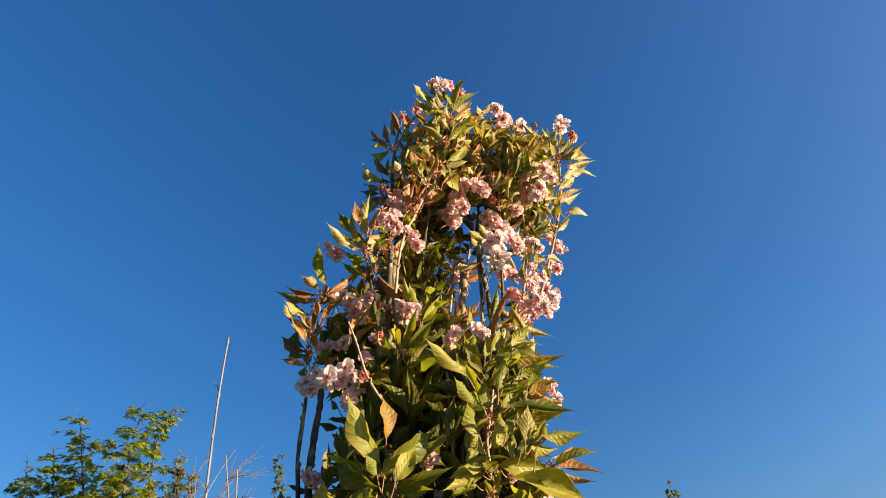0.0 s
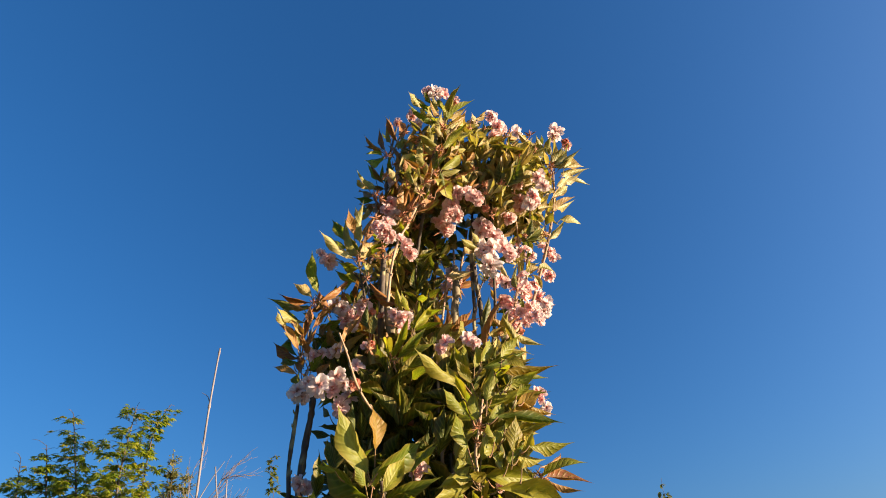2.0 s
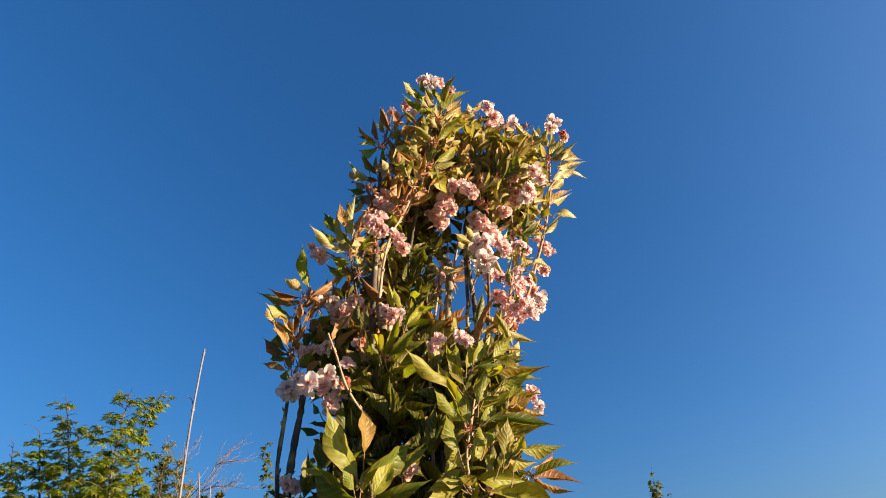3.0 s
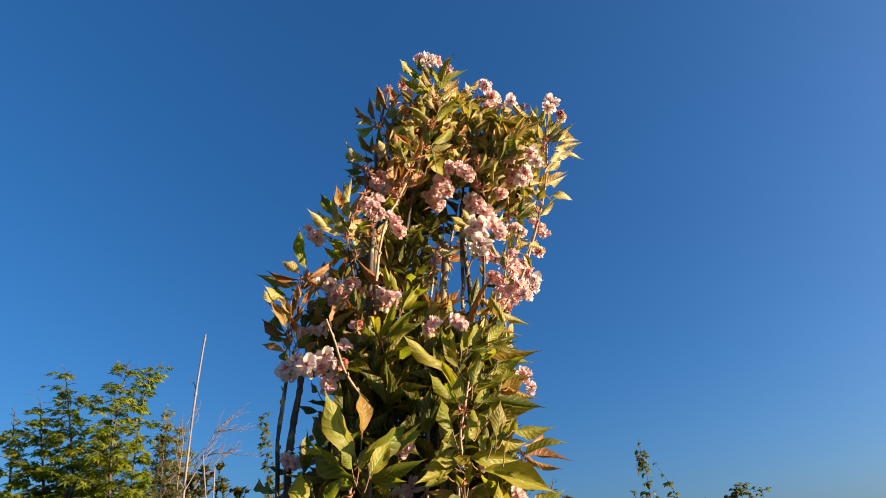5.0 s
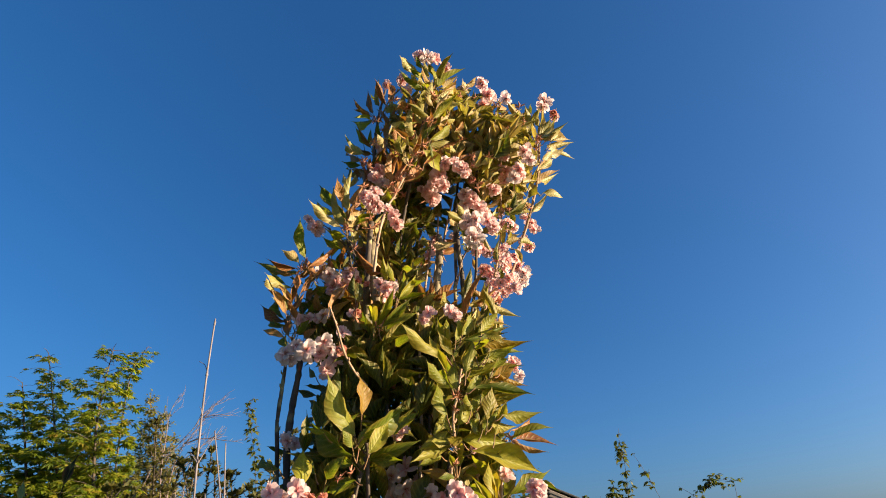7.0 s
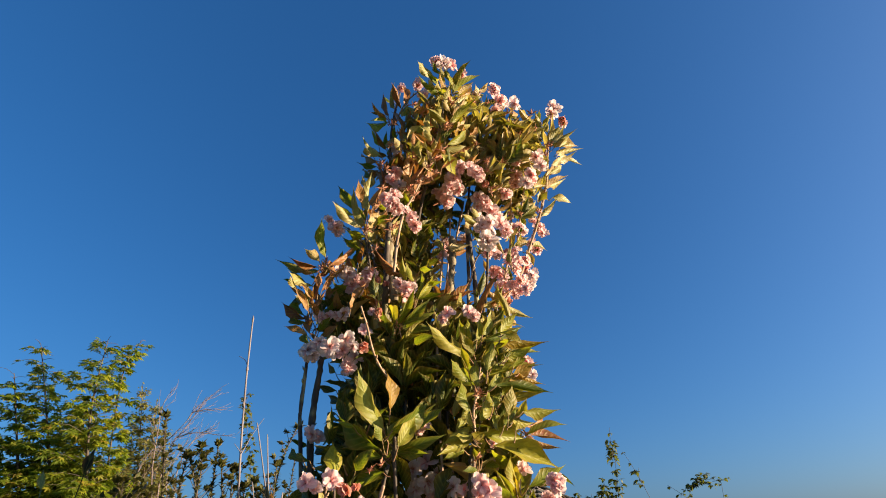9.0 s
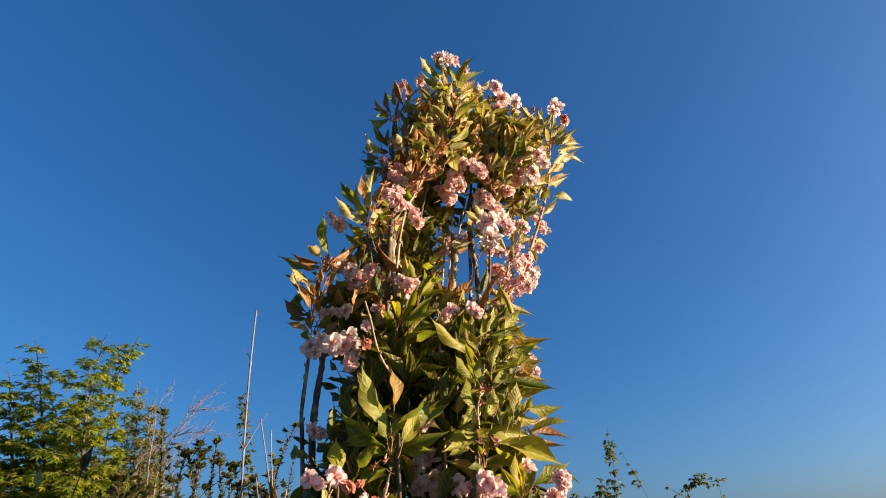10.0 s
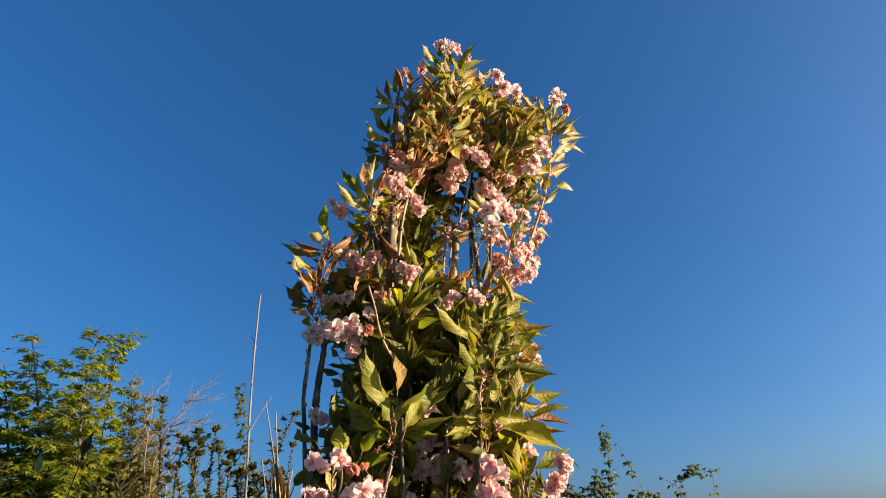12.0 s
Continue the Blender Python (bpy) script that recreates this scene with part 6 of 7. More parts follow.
class Grove:
    """One plant of many stems: trunk, limbs and a mass of small leaves."""

    def __init__(self, name, place, label, category, bark, green):
        self.ob, self.base, self.bark, self.green = thing(name, place, label, category), Vector(place), bark, green
        self.leaves, self.rng, self.feet = Soup(), random.Random(name), []

    def limb(self, pts, r0, r1, name="limb", foot=True):
        s = Soup()
        line = tube(s, [Vector(p) - self.base for p in pts], r0, r1, 6, 5, 0.08, self.rng)
        child(name, s.mesh(name, self.bark), self.ob)
        if foot:
            self.feet.append(line[0])
        return line

    def spray(self, place, d, size, kind):
        r = self.rng
        n = Vector((r.uniform(-0.5, 0.5), r.uniform(-0.7, 0.3), 1))
        self.leaves.add(*SMALL[kind], frame_at(place, d, n, size * r.uniform(0.7, 1.25)))

    def spire(self, pts, radius, n, size):
        """A leader thick with leaves below and thin at its tip."""
        r = self.rng
        line = self.limb(pts, 0.005 + radius * 0.03, 0.0025)
        k = len(line) - 1
        sides = []
        for i in range(max(3, n // 14)):
            f = r.random()
            p = line[int(f * k)]
            a = r.uniform(0, math.tau)
            reach = radius * (1.0 - 0.6 * f) * r.uniform(0.3, 1.15)
            q = p + Vector((math.cos(a) * reach, math.sin(a) * reach, reach * r.uniform(0.1, 0.7)))
            sides.append((p, q))
        tw = Soup()
        for p, q in sides:
            tube(tw, [p, (p + q) / 2 - Vector((0, 0, 0.02 * radius)), q], 0.003, 0.0015, 4, 2)
        child("twig_spray", tw.mesh("twig_spray", self.bark), self.ob, kind="stuff")
        for i in range(n):
            if i % 6 == 0:
                f = r.random() * 0.93
                p, q = line[int(f * k)], line[min(k, int(f * k) + 1)]
            else:
                p, q = sides[i % len(sides)]
            f0 = max(0.0, min(1.0, (p.z - line[0].z) / max(0.01, line[-1].z - line[0].z)))
            at = p.lerp(q, r.uniform(0.25, 1.05)) + Vector((r.gauss(0, 1), r.gauss(0, 1), r.gauss(0, 0.8))) * size * 0.35
            d = ((at - p) * Vector((1, 1, 0.3))).normalized() + Vector((r.uniform(-0.7, 0.7), r.uniform(-0.7, 0.7), r.uniform(-0.7, 0.4)))
            self.spray(at, d, size * (1.15 - 0.5 * f0), "oval")

    def tiers(self, pts, radius, n, size, bare=0.12):
        """A leader with side branches in loose tiers; each carries flat drooping fans of leaves with gaps between, and the tip is almost bare."""
        r = self.rng
        line = self.limb(pts, 0.004 + radius * 0.03, 0.0022)
        k = len(line) - 1
        tw = Soup()
        turn = r.uniform(0, math.tau)
        for i in range(max(8, n // 17)):
            f = min(0.995, (i + r.uniform(0.1, 0.9)) / max(8, n // 17))
            p = line[int(f * k)].lerp(line[min(k, int(f * k) + 1)], f * k % 1.0)
            turn += 2.4 + r.uniform(-0.5, 0.5)
            reach = radius * (0.95 - 0.72 * f) * r.uniform(0.25, 1.2)
            d = Vector((math.cos(turn), math.sin(turn), r.uniform(0.15, 0.6)))
            mid, q = p + d * reach * 0.55, p + d * reach - Vector((0, 0, reach * 0.22))
            tube(tw, [p, mid, q], 0.0028, 0.0012, 4, 2)
            if f > 1 - bare and r.random() < 0.7:
                continue
            for c in range(2 + int(reach / 0.11)):
                at = (mid.lerp(q, r.random()) if r.random() < 0.75 else p.lerp(mid, r.random())) + Vector((r.gauss(0, 0.02), r.gauss(0, 0.02), r.gauss(0, 0.012)))
                lean = Vector((r.uniform(-0.45, 0.45), r.uniform(-0.45, 0.45), 1)).normalized()
                for j in range(r.randint(4, 9)):
                    a = turn + r.gauss(0, 1.0)
                    out = Vector((math.cos(a), math.sin(a), r.uniform(-0.75, 0.1))).normalized()
                    self.leaves.add(*SMALL["lobed"], frame_at(at + out * size * r.uniform(0.1, 0.9), out, lean + Vector((r.uniform(-0.4, 0.4), r.uniform(-0.5, 0.3), 0)), size * (1.1 - 0.35 * f) * r.uniform(0.65, 1.25)))
        child("twig_spray", tw.mesh("twig_spray", self.bark), self.ob, kind="stuff")

    def whip(self, pts, gap, per, size, bare=0.06, thick=0.0022, foot=True):
        """A slender shoot with a cluster of small hanging leaves at every node and a bare tip."""
        r = self.rng
        line = self.limb(pts, thick, 0.0012, "limb", foot)
        total = sum((b - a).length for a, b in zip(line, line[1:]))
        gone, due, tw = 0.0, gap * 0.5, Soup()
        for a, b in zip(line, line[1:]):
            gone += (b - a).length
            while due < gone:
                p = b.lerp(a, min(1.0, (gone - due) / max(1e-6, (b - a).length)))
                left = total - due
                full = 1.0 if left > bare * 2.5 else (0.75 if left > bare else 0.35)
                for j in range(max(2, int(per * full * r.uniform(0.7, 1.3)))):
                    c = r.uniform(0, math.tau)
                    q = p + Vector((math.cos(c), math.sin(c), r.uniform(0.1, 0.9))) * size * r.uniform(0.15, 0.75) * full
                    tube(tw, [p, q], 0.0011, 0.0008, 3, 1)
                    for m in range(3):
                        d = Vector((math.cos(c) + r.uniform(-0.8, 0.8), math.sin(c) + r.uniform(-0.8, 0.8), r.uniform(-1.3, 0.2))).normalized()
                        self.spray(q, d, size * (0.45 + 0.55 * full) * r.uniform(0.6, 1.0), "oval")
                due += gap * r.uniform(0.7, 1.3)
        child("twig_spray", tw.mesh("twig_spray", self.bark), self.ob, kind="stuff")

    def rosette(self, p, n, size, axis):
        r = self.rng
        for i in range(n):
            a = i * 2.4 + r.uniform(-0.3, 0.3)
            d = Vector((math.cos(a), math.sin(a), 0)) * r.uniform(0.3, 1.0) + axis * r.uniform(0.2, 1.2)
            self.spray(p - axis * size * 0.25 * (i / n), d, size * r.uniform(0.7, 1.2), "oval")

    def spike(self, pts, n, size):
        """An upright stem with leaf rosettes at its tip and on short side shoots, and scattered leaves between."""
        r = self.rng
        line = self.limb(pts, 0.004, 0.002)
        k = len(line) - 1
        up = Vector((0, 0, 1))
        self.rosette(line[-1], 26, size * 1.15, up * 1.1)
        tw = Soup()
        for j in range(n // 6):
            p = line[int(k * r.uniform(0.1, 0.98))]
            a = r.uniform(0, math.tau)
            d = Vector((math.cos(a) * 0.8, math.sin(a) * 0.8, r.uniform(0.6, 1.3))).normalized()
            q = p + d * r.uniform(0.03, 0.085)
            tube(tw, [p, (p + q) / 2 - Vector((0, 0, 0.004)), q], 0.0018, 0.001, 4, 2)
            self.rosette(q, 12, size * 0.9, d)
        child("twig_spray", tw.mesh("twig_spray", self.bark), self.ob, kind="stuff")
        for i in range(n * 3):
            f = r.random()
            p = line[int(f * k)].lerp(line[min(k, int(f * k) + 1)], r.random())
            a = r.uniform(0, math.tau)
            self.spray(p, Vector((math.cos(a), math.sin(a), r.uniform(0.2, 1.4))), size * r.uniform(0.5, 0.9), "narrow")

    def twig(self, pts, r0, r1):
        """A leafless branch with side twigs that fork again."""
        line = self.limb(pts, r0, r1, "branch")
        r = self.rng
        for i in range(2, len(line) - 1, 2):
            d = (line[i + 1] - line[i]).normalized()
            e = (d + Vector((r.uniform(-0.2, 0.9), r.uniform(-0.6, 0.6), r.uniform(-0.3, 0.4)))).normalized()
            ln = r.uniform(0.07, 0.24)
            s = Soup()
            side = tube(s, [line[i], line[i] + e * ln * 0.5, line[i] + e * ln + Vector((0, 0, 0.08 * ln))], 0.003, 0.0013, 5, 3)
            for p in side[2::2]:
                g = (e + Vector((r.uniform(-0.8, 0.8), r.uniform(-0.6, 0.6), r.uniform(-0.4, 0.6)))).normalized()
                tube(s, [p, p + g * r.uniform(0.04, 0.11)], 0.002, 0.0012, 4, 1)
            child("twig", s.mesh("twig", self.bark), self.ob)

    def finish(self, r):
        """Join the stems' feet to one short trunk on the ground, and hang the leaves."""
        top = min(0.9, min(f.z for f in self.feet) * 0.6)
        s = Soup()
        tube(s, [(0, 0, -0.02), (0.01, 0, top * 0.5), (0, 0.01, top)], r * 1.2, r, 8, 4, 0.1, self.rng)
        child("trunk", s.mesh("trunk", self.bark), self.ob)
        for f in self.feet:
            if f.z < 2.6:
                s = Soup()
                tube(s, [(0, 0, top * 0.85), Vector((f.x * 0.6, f.y * 0.6, top + (f.z - top) * 0.35)), f], r * 0.3, 0.0028, 6, 5, 0.08, self.rng)
                child("limb", s.mesh("limb", self.bark), self.ob)
        if self.green:
            child("leaves", self.leaves.mesh("leaves", self.green), self.ob, kind="stuff")


def cane(pts, r0, r1, label, sides):
    """A dry dead stem out of the ground, with swollen nodes and short side twigs."""
    foot = Vector((pts[0][0], pts[0][1] + 0.02, 0))
    ob = thing("dead_stem", foot, label, "dead stem")
    s = Soup()
    rng = random.Random(label)
    line = tube(s, [Vector((0, 0, -0.02)), *[(Vector(pts[0]) - foot) * f for f in (0.3, 0.6, 0.8, 0.9, 0.96)], *[Vector(p) - foot for p in pts]], r0 * 1.3, r1, 8, 6, 0.07, rng)
    for p, q in zip(line[2:-1:9], line[3::9]):
        d = (q - p).normalized()
        tube(s, [p - d * 0.003, p, p + d * 0.003], r0 * 1.05, r0 * 1.05, 8, 2, 0.12, rng)
    child("stalk", s.mesh("stalk", M_dead), ob)
    for tw in sides:
        s = Soup()
        tube(s, [Vector(p) - foot for p in tw], r0 * 0.45, r0 * 0.2, 6, 4, 0.08, rng)
        child("side_twig", s.mesh("side_twig", M_dead), ob)


M_straw = bark_material("straw", (0.36, 0.24, 0.08), (0.55, 0.4, 0.17), 120)


def dry_blade(foot, reach):
    """A withered straw-coloured leaf blade, its foot drawn down to the ground on a thin stalk."""
    f, d = Vector(foot), Vector(reach)
    ob = thing("dry_blade", (f.x, f.y, 0), "withered straw-coloured leaf blade among dead stems", "dead leaf", "withered leaf blades")
    s = Soup()
    tube(s, [(0, 0, -0.02), (0.003, 0, f.z * 0.5), (0, 0, f.z)], 0.002, 0.0012, 6, 4)
    child("stalk", s.mesh("stalk", M_straw), ob)
    s = Soup()
    s.add(*LEAF_SHAPES[6], frame_at((0, 0, f.z), d, (0.3, -1, 0.2), d.length, 0.36))
    child("blade", s.mesh("blade", M_straw), ob)


# maple at the garden's edge
maple = Grove('maple_tree', (-3.2, 4.6, 0), 'young maple tree with yellow-green spring leaves', 'tree', M_hedgebark, M_maple)
maple.tiers([(-2.958, 4.262, 1.760), (-3.188, 4.262, 2.296), (-3.433, 4.262, 2.817), (-3.706, 4.262, 3.368)], 0.4, 1250, 0.06)
maple.tiers([(-2.611, 4.143, 1.744), (-2.802, 4.143, 2.266), (-2.941, 4.143, 2.773), (-3.008, 4.143, 3.353)], 0.47, 1672, 0.06)
maple.tiers([(-2.701, 4.406, 1.876), (-2.858, 4.406, 2.643), (-2.930, 4.406, 3.117), (-2.904, 4.406, 3.316), (-2.850, 4.406, 3.452)], 0.146, 484, 0.06)
maple.tiers([(-3.137, 4.189, 1.764), (-3.389, 4.189, 2.289), (-3.760, 4.189, 3.056)], 0.47, 1144, 0.06)
maple.tiers([(-3.403, 4.110, 1.770), (-3.609, 4.110, 2.282), (-3.872, 4.110, 2.929)], 0.42, 650, 0.06)
maple.tiers([(-2.551, 4.411, 1.752), (-2.801, 4.411, 2.088), (-3.092, 4.411, 2.503), (-3.298, 4.411, 2.857)], 0.403, 924, 0.06)
maple.tiers([(-2.656, 4.876, 1.687), (-2.872, 4.876, 2.049), (-3.055, 4.876, 2.442)], 0.336, 660, 0.06)
maple.tiers([(-3.079, 4.770, 1.658), (-3.237, 4.770, 2.005), (-3.447, 4.770, 2.484)], 0.56, 1320, 0.06)
maple.tiers([(-2.644, 4.533, 1.641), (-2.804, 4.533, 1.972), (-2.956, 4.533, 2.333)], 0.448, 1100, 0.06)
maple.tiers([(-3.061, 4.299, 1.653), (-3.259, 4.299, 2.089), (-3.447, 4.299, 2.489)], 0.504, 1100, 0.06)
maple.finish(0.05)
# thin shrub and bare twigs behind it
thin = Grove('shrub', (-3.0, 6.0, 0), 'thin upright shrub with small brownish-green leaves', 'shrub', M_hedgebark, M_thin)
thin.spire([(-3.145, 5.800, 1.953), (-3.346, 5.800, 2.732), (-3.534, 5.800, 3.467)], 0.2, 1900, 0.048)
thin.spire([(-2.991, 5.750, 1.945), (-3.144, 5.750, 2.596), (-3.275, 5.750, 3.238)], 0.2, 1700, 0.048)
thin.spire([(-3.317, 5.900, 1.965), (-3.458, 5.900, 2.569), (-3.587, 5.900, 3.116)], 0.17, 900, 0.048)
thin.spire([(-2.922, 5.850, 1.949), (-3.049, 5.850, 2.430), (-3.136, 5.850, 2.960)], 0.17, 900, 0.048)
thin.spire([(-3.190, 5.500, 1.937), (-3.288, 5.500, 2.332), (-3.379, 5.500, 2.675)], 0.26, 700, 0.048)
thin.spire([(-2.990, 5.600, 1.936), (-3.077, 5.600, 2.312), (-3.174, 5.600, 2.749)], 0.34, 1300, 0.048)
thin.spire([(-2.885, 5.700, 1.939), (-2.936, 5.700, 2.236), (-2.991, 5.700, 2.553)], 0.3, 700, 0.048)
thin.spire([(-3.358, 5.600, 1.948), (-3.414, 5.600, 2.239), (-3.475, 5.600, 2.521)], 0.26, 500, 0.048)
thin.finish(0.03)
bare = Grove('bare_shrub', (-2.6, 5.6, 0), 'leafless shrub of fine pinkish-grey twigs', 'shrub', M_bare, None)
bare.twig([(-3.000, 5.630, 1.939), (-3.107, 5.630, 2.305), (-3.055, 5.630, 2.485), (-2.960, 5.630, 2.726), (-2.813, 5.630, 2.921), (-2.714, 5.630, 3.112), (-2.504, 5.630, 3.303)], 0.0068, 0.0022)
bare.twig([(-2.836, 5.600, 1.931), (-2.907, 5.600, 2.335), (-2.882, 5.600, 2.694), (-2.800, 5.600, 2.826), (-2.724, 5.600, 2.969), (-2.570, 5.600, 3.234)], 0.0068, 0.0022)
bare.twig([(-2.778, 5.400, 1.918), (-2.913, 5.400, 2.390), (-2.964, 5.400, 2.762), (-2.997, 5.400, 3.069), (-2.925, 5.400, 3.280)], 0.0068, 0.0022)
bare.twig([(-2.845, 5.600, 2.759), (-2.701, 5.600, 2.805), (-2.544, 5.600, 2.801), (-2.402, 5.600, 2.779)], 0.0068, 0.0022)
bare.twig([(-2.654, 5.550, 1.923), (-2.721, 5.550, 2.379), (-2.672, 5.550, 2.625), (-2.592, 5.550, 2.743), (-2.465, 5.550, 2.862)], 0.0068, 0.0022)
bare.twig([(-3.094, 5.620, 2.354), (-2.974, 5.620, 2.493), (-2.838, 5.620, 2.612)], 0.0068, 0.0022)
bare.twig([(-2.728, 5.650, 1.931), (-2.860, 5.650, 2.340), (-2.815, 5.650, 2.570), (-2.743, 5.650, 2.718)], 0.0068, 0.0022)
bare.twig([(-3.106, 5.500, 1.934), (-3.143, 5.500, 2.220), (-3.084, 5.500, 2.494), (-3.021, 5.500, 2.636)], 0.0068, 0.0022)
bare.twig([(-2.762, 5.580, 2.952), (-2.720, 5.580, 3.034), (-2.598, 5.580, 3.057), (-2.473, 5.580, 3.067)], 0.0068, 0.0022)
bare.finish(0.03)
# dark upright shrub
dark = Grove('evergreen_shrub', (-0.85, 1.85, 0), 'dark evergreen shrub with leafy upright stems', 'shrub', M_hedgebark, M_shrub)
dark.spike([(-0.891, 1.668, 1.550), (-0.921, 1.668, 1.718), (-0.948, 1.668, 1.832), (-0.982, 1.668, 1.983)], 84, 0.022)
dark.spike([(-0.942, 1.897, 1.554), (-0.975, 1.897, 1.753), (-0.976, 1.897, 1.878)], 42, 0.025)
dark.spike([(-0.895, 1.926, 1.553), (-0.925, 1.926, 1.755), (-0.940, 1.926, 1.923)], 56, 0.025)
dark.spike([(-0.818, 1.853, 1.550), (-0.833, 1.853, 1.726), (-0.847, 1.853, 1.915)], 65, 0.025)
dark.spike([(-0.816, 1.708, 1.548), (-0.866, 1.708, 1.695), (-0.919, 1.708, 1.766)], 33, 0.025)
dark.spike([(-1.086, 1.838, 1.559), (-1.134, 1.838, 1.697), (-1.158, 1.838, 1.793)], 37, 0.025)
dark.spike([(-0.929, 1.669, 1.552), (-0.966, 1.669, 1.646), (-1.007, 1.669, 1.737)], 33, 0.025)
dark.spike([(-0.795, 2.011, 1.551), (-0.816, 2.011, 1.701), (-0.827, 2.011, 1.841)], 37, 0.025)
dark.spike([(-0.699, 1.871, 1.546), (-0.709, 1.871, 1.650), (-0.725, 1.871, 1.762)], 33, 0.025)
dark.spike([(-0.802, 1.762, 1.548), (-0.843, 1.762, 1.664), (-0.853, 1.762, 1.817)], 37, 0.025)
dark.spike([(-0.644, 2.030, 1.545), (-0.657, 2.030, 1.759), (-0.634, 2.030, 1.909), (-0.596, 2.030, 2.011)], 56, 0.025)
dark.spike([(-0.585, 1.882, 1.542), (-0.611, 1.882, 1.684), (-0.619, 1.882, 1.840)], 41, 0.025)
dark.spike([(-0.577, 2.018, 1.543), (-0.592, 2.018, 1.715), (-0.586, 2.018, 1.883)], 41, 0.025)
dark.spike([(-0.668, 2.003, 1.546), (-0.684, 2.003, 1.677), (-0.689, 2.003, 1.757)], 28, 0.025)
dark.spike([(-1.150, 1.854, 1.561), (-1.166, 1.854, 1.664), (-1.185, 1.854, 1.755)], 33, 0.025)
dark.spike([(-0.667, 1.894, 1.545), (-0.666, 1.894, 1.650), (-0.637, 1.894, 1.724)], 33, 0.025)
dark.spike([(-1.039, 1.820, 1.557), (-1.080, 1.820, 1.659), (-1.109, 1.820, 1.730)], 46, 0.025)
dark.spike([(-0.918, 1.701, 1.552), (-0.959, 1.701, 1.647), (-0.989, 1.701, 1.732)], 46, 0.025)
dark.spike([(-1.072, 1.650, 1.556), (-1.096, 1.650, 1.649), (-1.105, 1.650, 1.697)], 46, 0.025)
dark.spike([(-0.698, 1.900, 1.546), (-0.732, 1.900, 1.690), (-0.778, 1.900, 1.837)], 60, 0.027)
dark.spike([(-0.803, 1.800, 1.549), (-0.858, 1.800, 1.721), (-0.925, 1.800, 1.870)], 60, 0.027)
dark.spike([(-0.746, 1.850, 1.547), (-0.780, 1.850, 1.687), (-0.819, 1.850, 1.840)], 60, 0.027)
dark.spike([(-0.954, 1.600, 1.552), (-1.001, 1.600, 1.673), (-1.042, 1.600, 1.762)], 50, 0.027)
dark.spike([(-1.008, 1.600, 1.554), (-1.045, 1.600, 1.644), (-1.093, 1.600, 1.695)], 40, 0.027)
dark.spike([(-0.683, 1.950, 1.546), (-0.682, 1.950, 1.673), (-0.715, 1.950, 1.792)], 50, 0.027)
dark.finish(0.02)
climb = Grove('hedge_shoot', (-1.55, 4.1, 0), 'slender leafy hedge shoot', 'shrub', M_hedgebark, M_bramble)
climb.whip([(-1.335, 4.100, 1.591), (-1.466, 4.100, 2.223), (-1.545, 4.100, 2.492), (-1.596, 4.100, 2.683), (-1.580, 4.100, 2.802)], 0.045, 6, 0.05, 0.02)
climb.finish(0.012)
# dead stems standing close by
cane([(-0.311, 0.660, 1.520), (-0.313, 0.640, 1.593), (-0.321, 0.630, 1.675), (-0.327, 0.620, 1.757), (-0.331, 0.615, 1.821), (-0.334, 0.613, 1.870)], 0.0017, 0.0012, 'tall dry pale dead stem', [[(-0.330, 0.617, 1.787), (-0.335, 0.617, 1.795), (-0.345, 0.617, 1.801)], [(-0.318, 0.630, 1.657), (-0.325, 0.630, 1.665), (-0.331, 0.630, 1.671)], [(-0.317, 0.630, 1.657), (-0.306, 0.630, 1.683), (-0.293, 0.630, 1.706)], [(-0.322, 0.620, 1.719), (-0.326, 0.620, 1.729), (-0.329, 0.620, 1.732)]])
cane([(-0.244, 0.620, 1.493), (-0.265, 0.620, 1.583), (-0.279, 0.620, 1.633), (-0.299, 0.620, 1.697)], 0.0013, 0.0008, 'dry pale dead stem with a broken tip', [])
cane([(-0.250, 0.630, 1.493), (-0.263, 0.630, 1.570), (-0.274, 0.630, 1.627), (-0.284, 0.630, 1.682)], 0.0014, 0.0008, 'dry straw-coloured dead stem', [])
cane([(-0.255, 0.600, 1.494), (-0.272, 0.600, 1.568), (-0.285, 0.600, 1.614)], 0.001, 0.0007, 'thin dry dead stem', [])
cane([(-0.241, 0.620, 1.493), (-0.248, 0.620, 1.567), (-0.247, 0.620, 1.602)], 0.001, 0.0007, 'thin dry dead stem', [])
dry_blade((-0.260, 0.630, 1.553), (-0.010, -0.020, 0.071))
dry_blade((-0.255, 0.630, 1.550), (-0.007, -0.020, 0.063))
dry_blade((-0.264, 0.630, 1.553), (-0.007, -0.020, 0.049))
dry_blade((-0.252, 0.630, 1.553), (0.004, -0.020, 0.042))
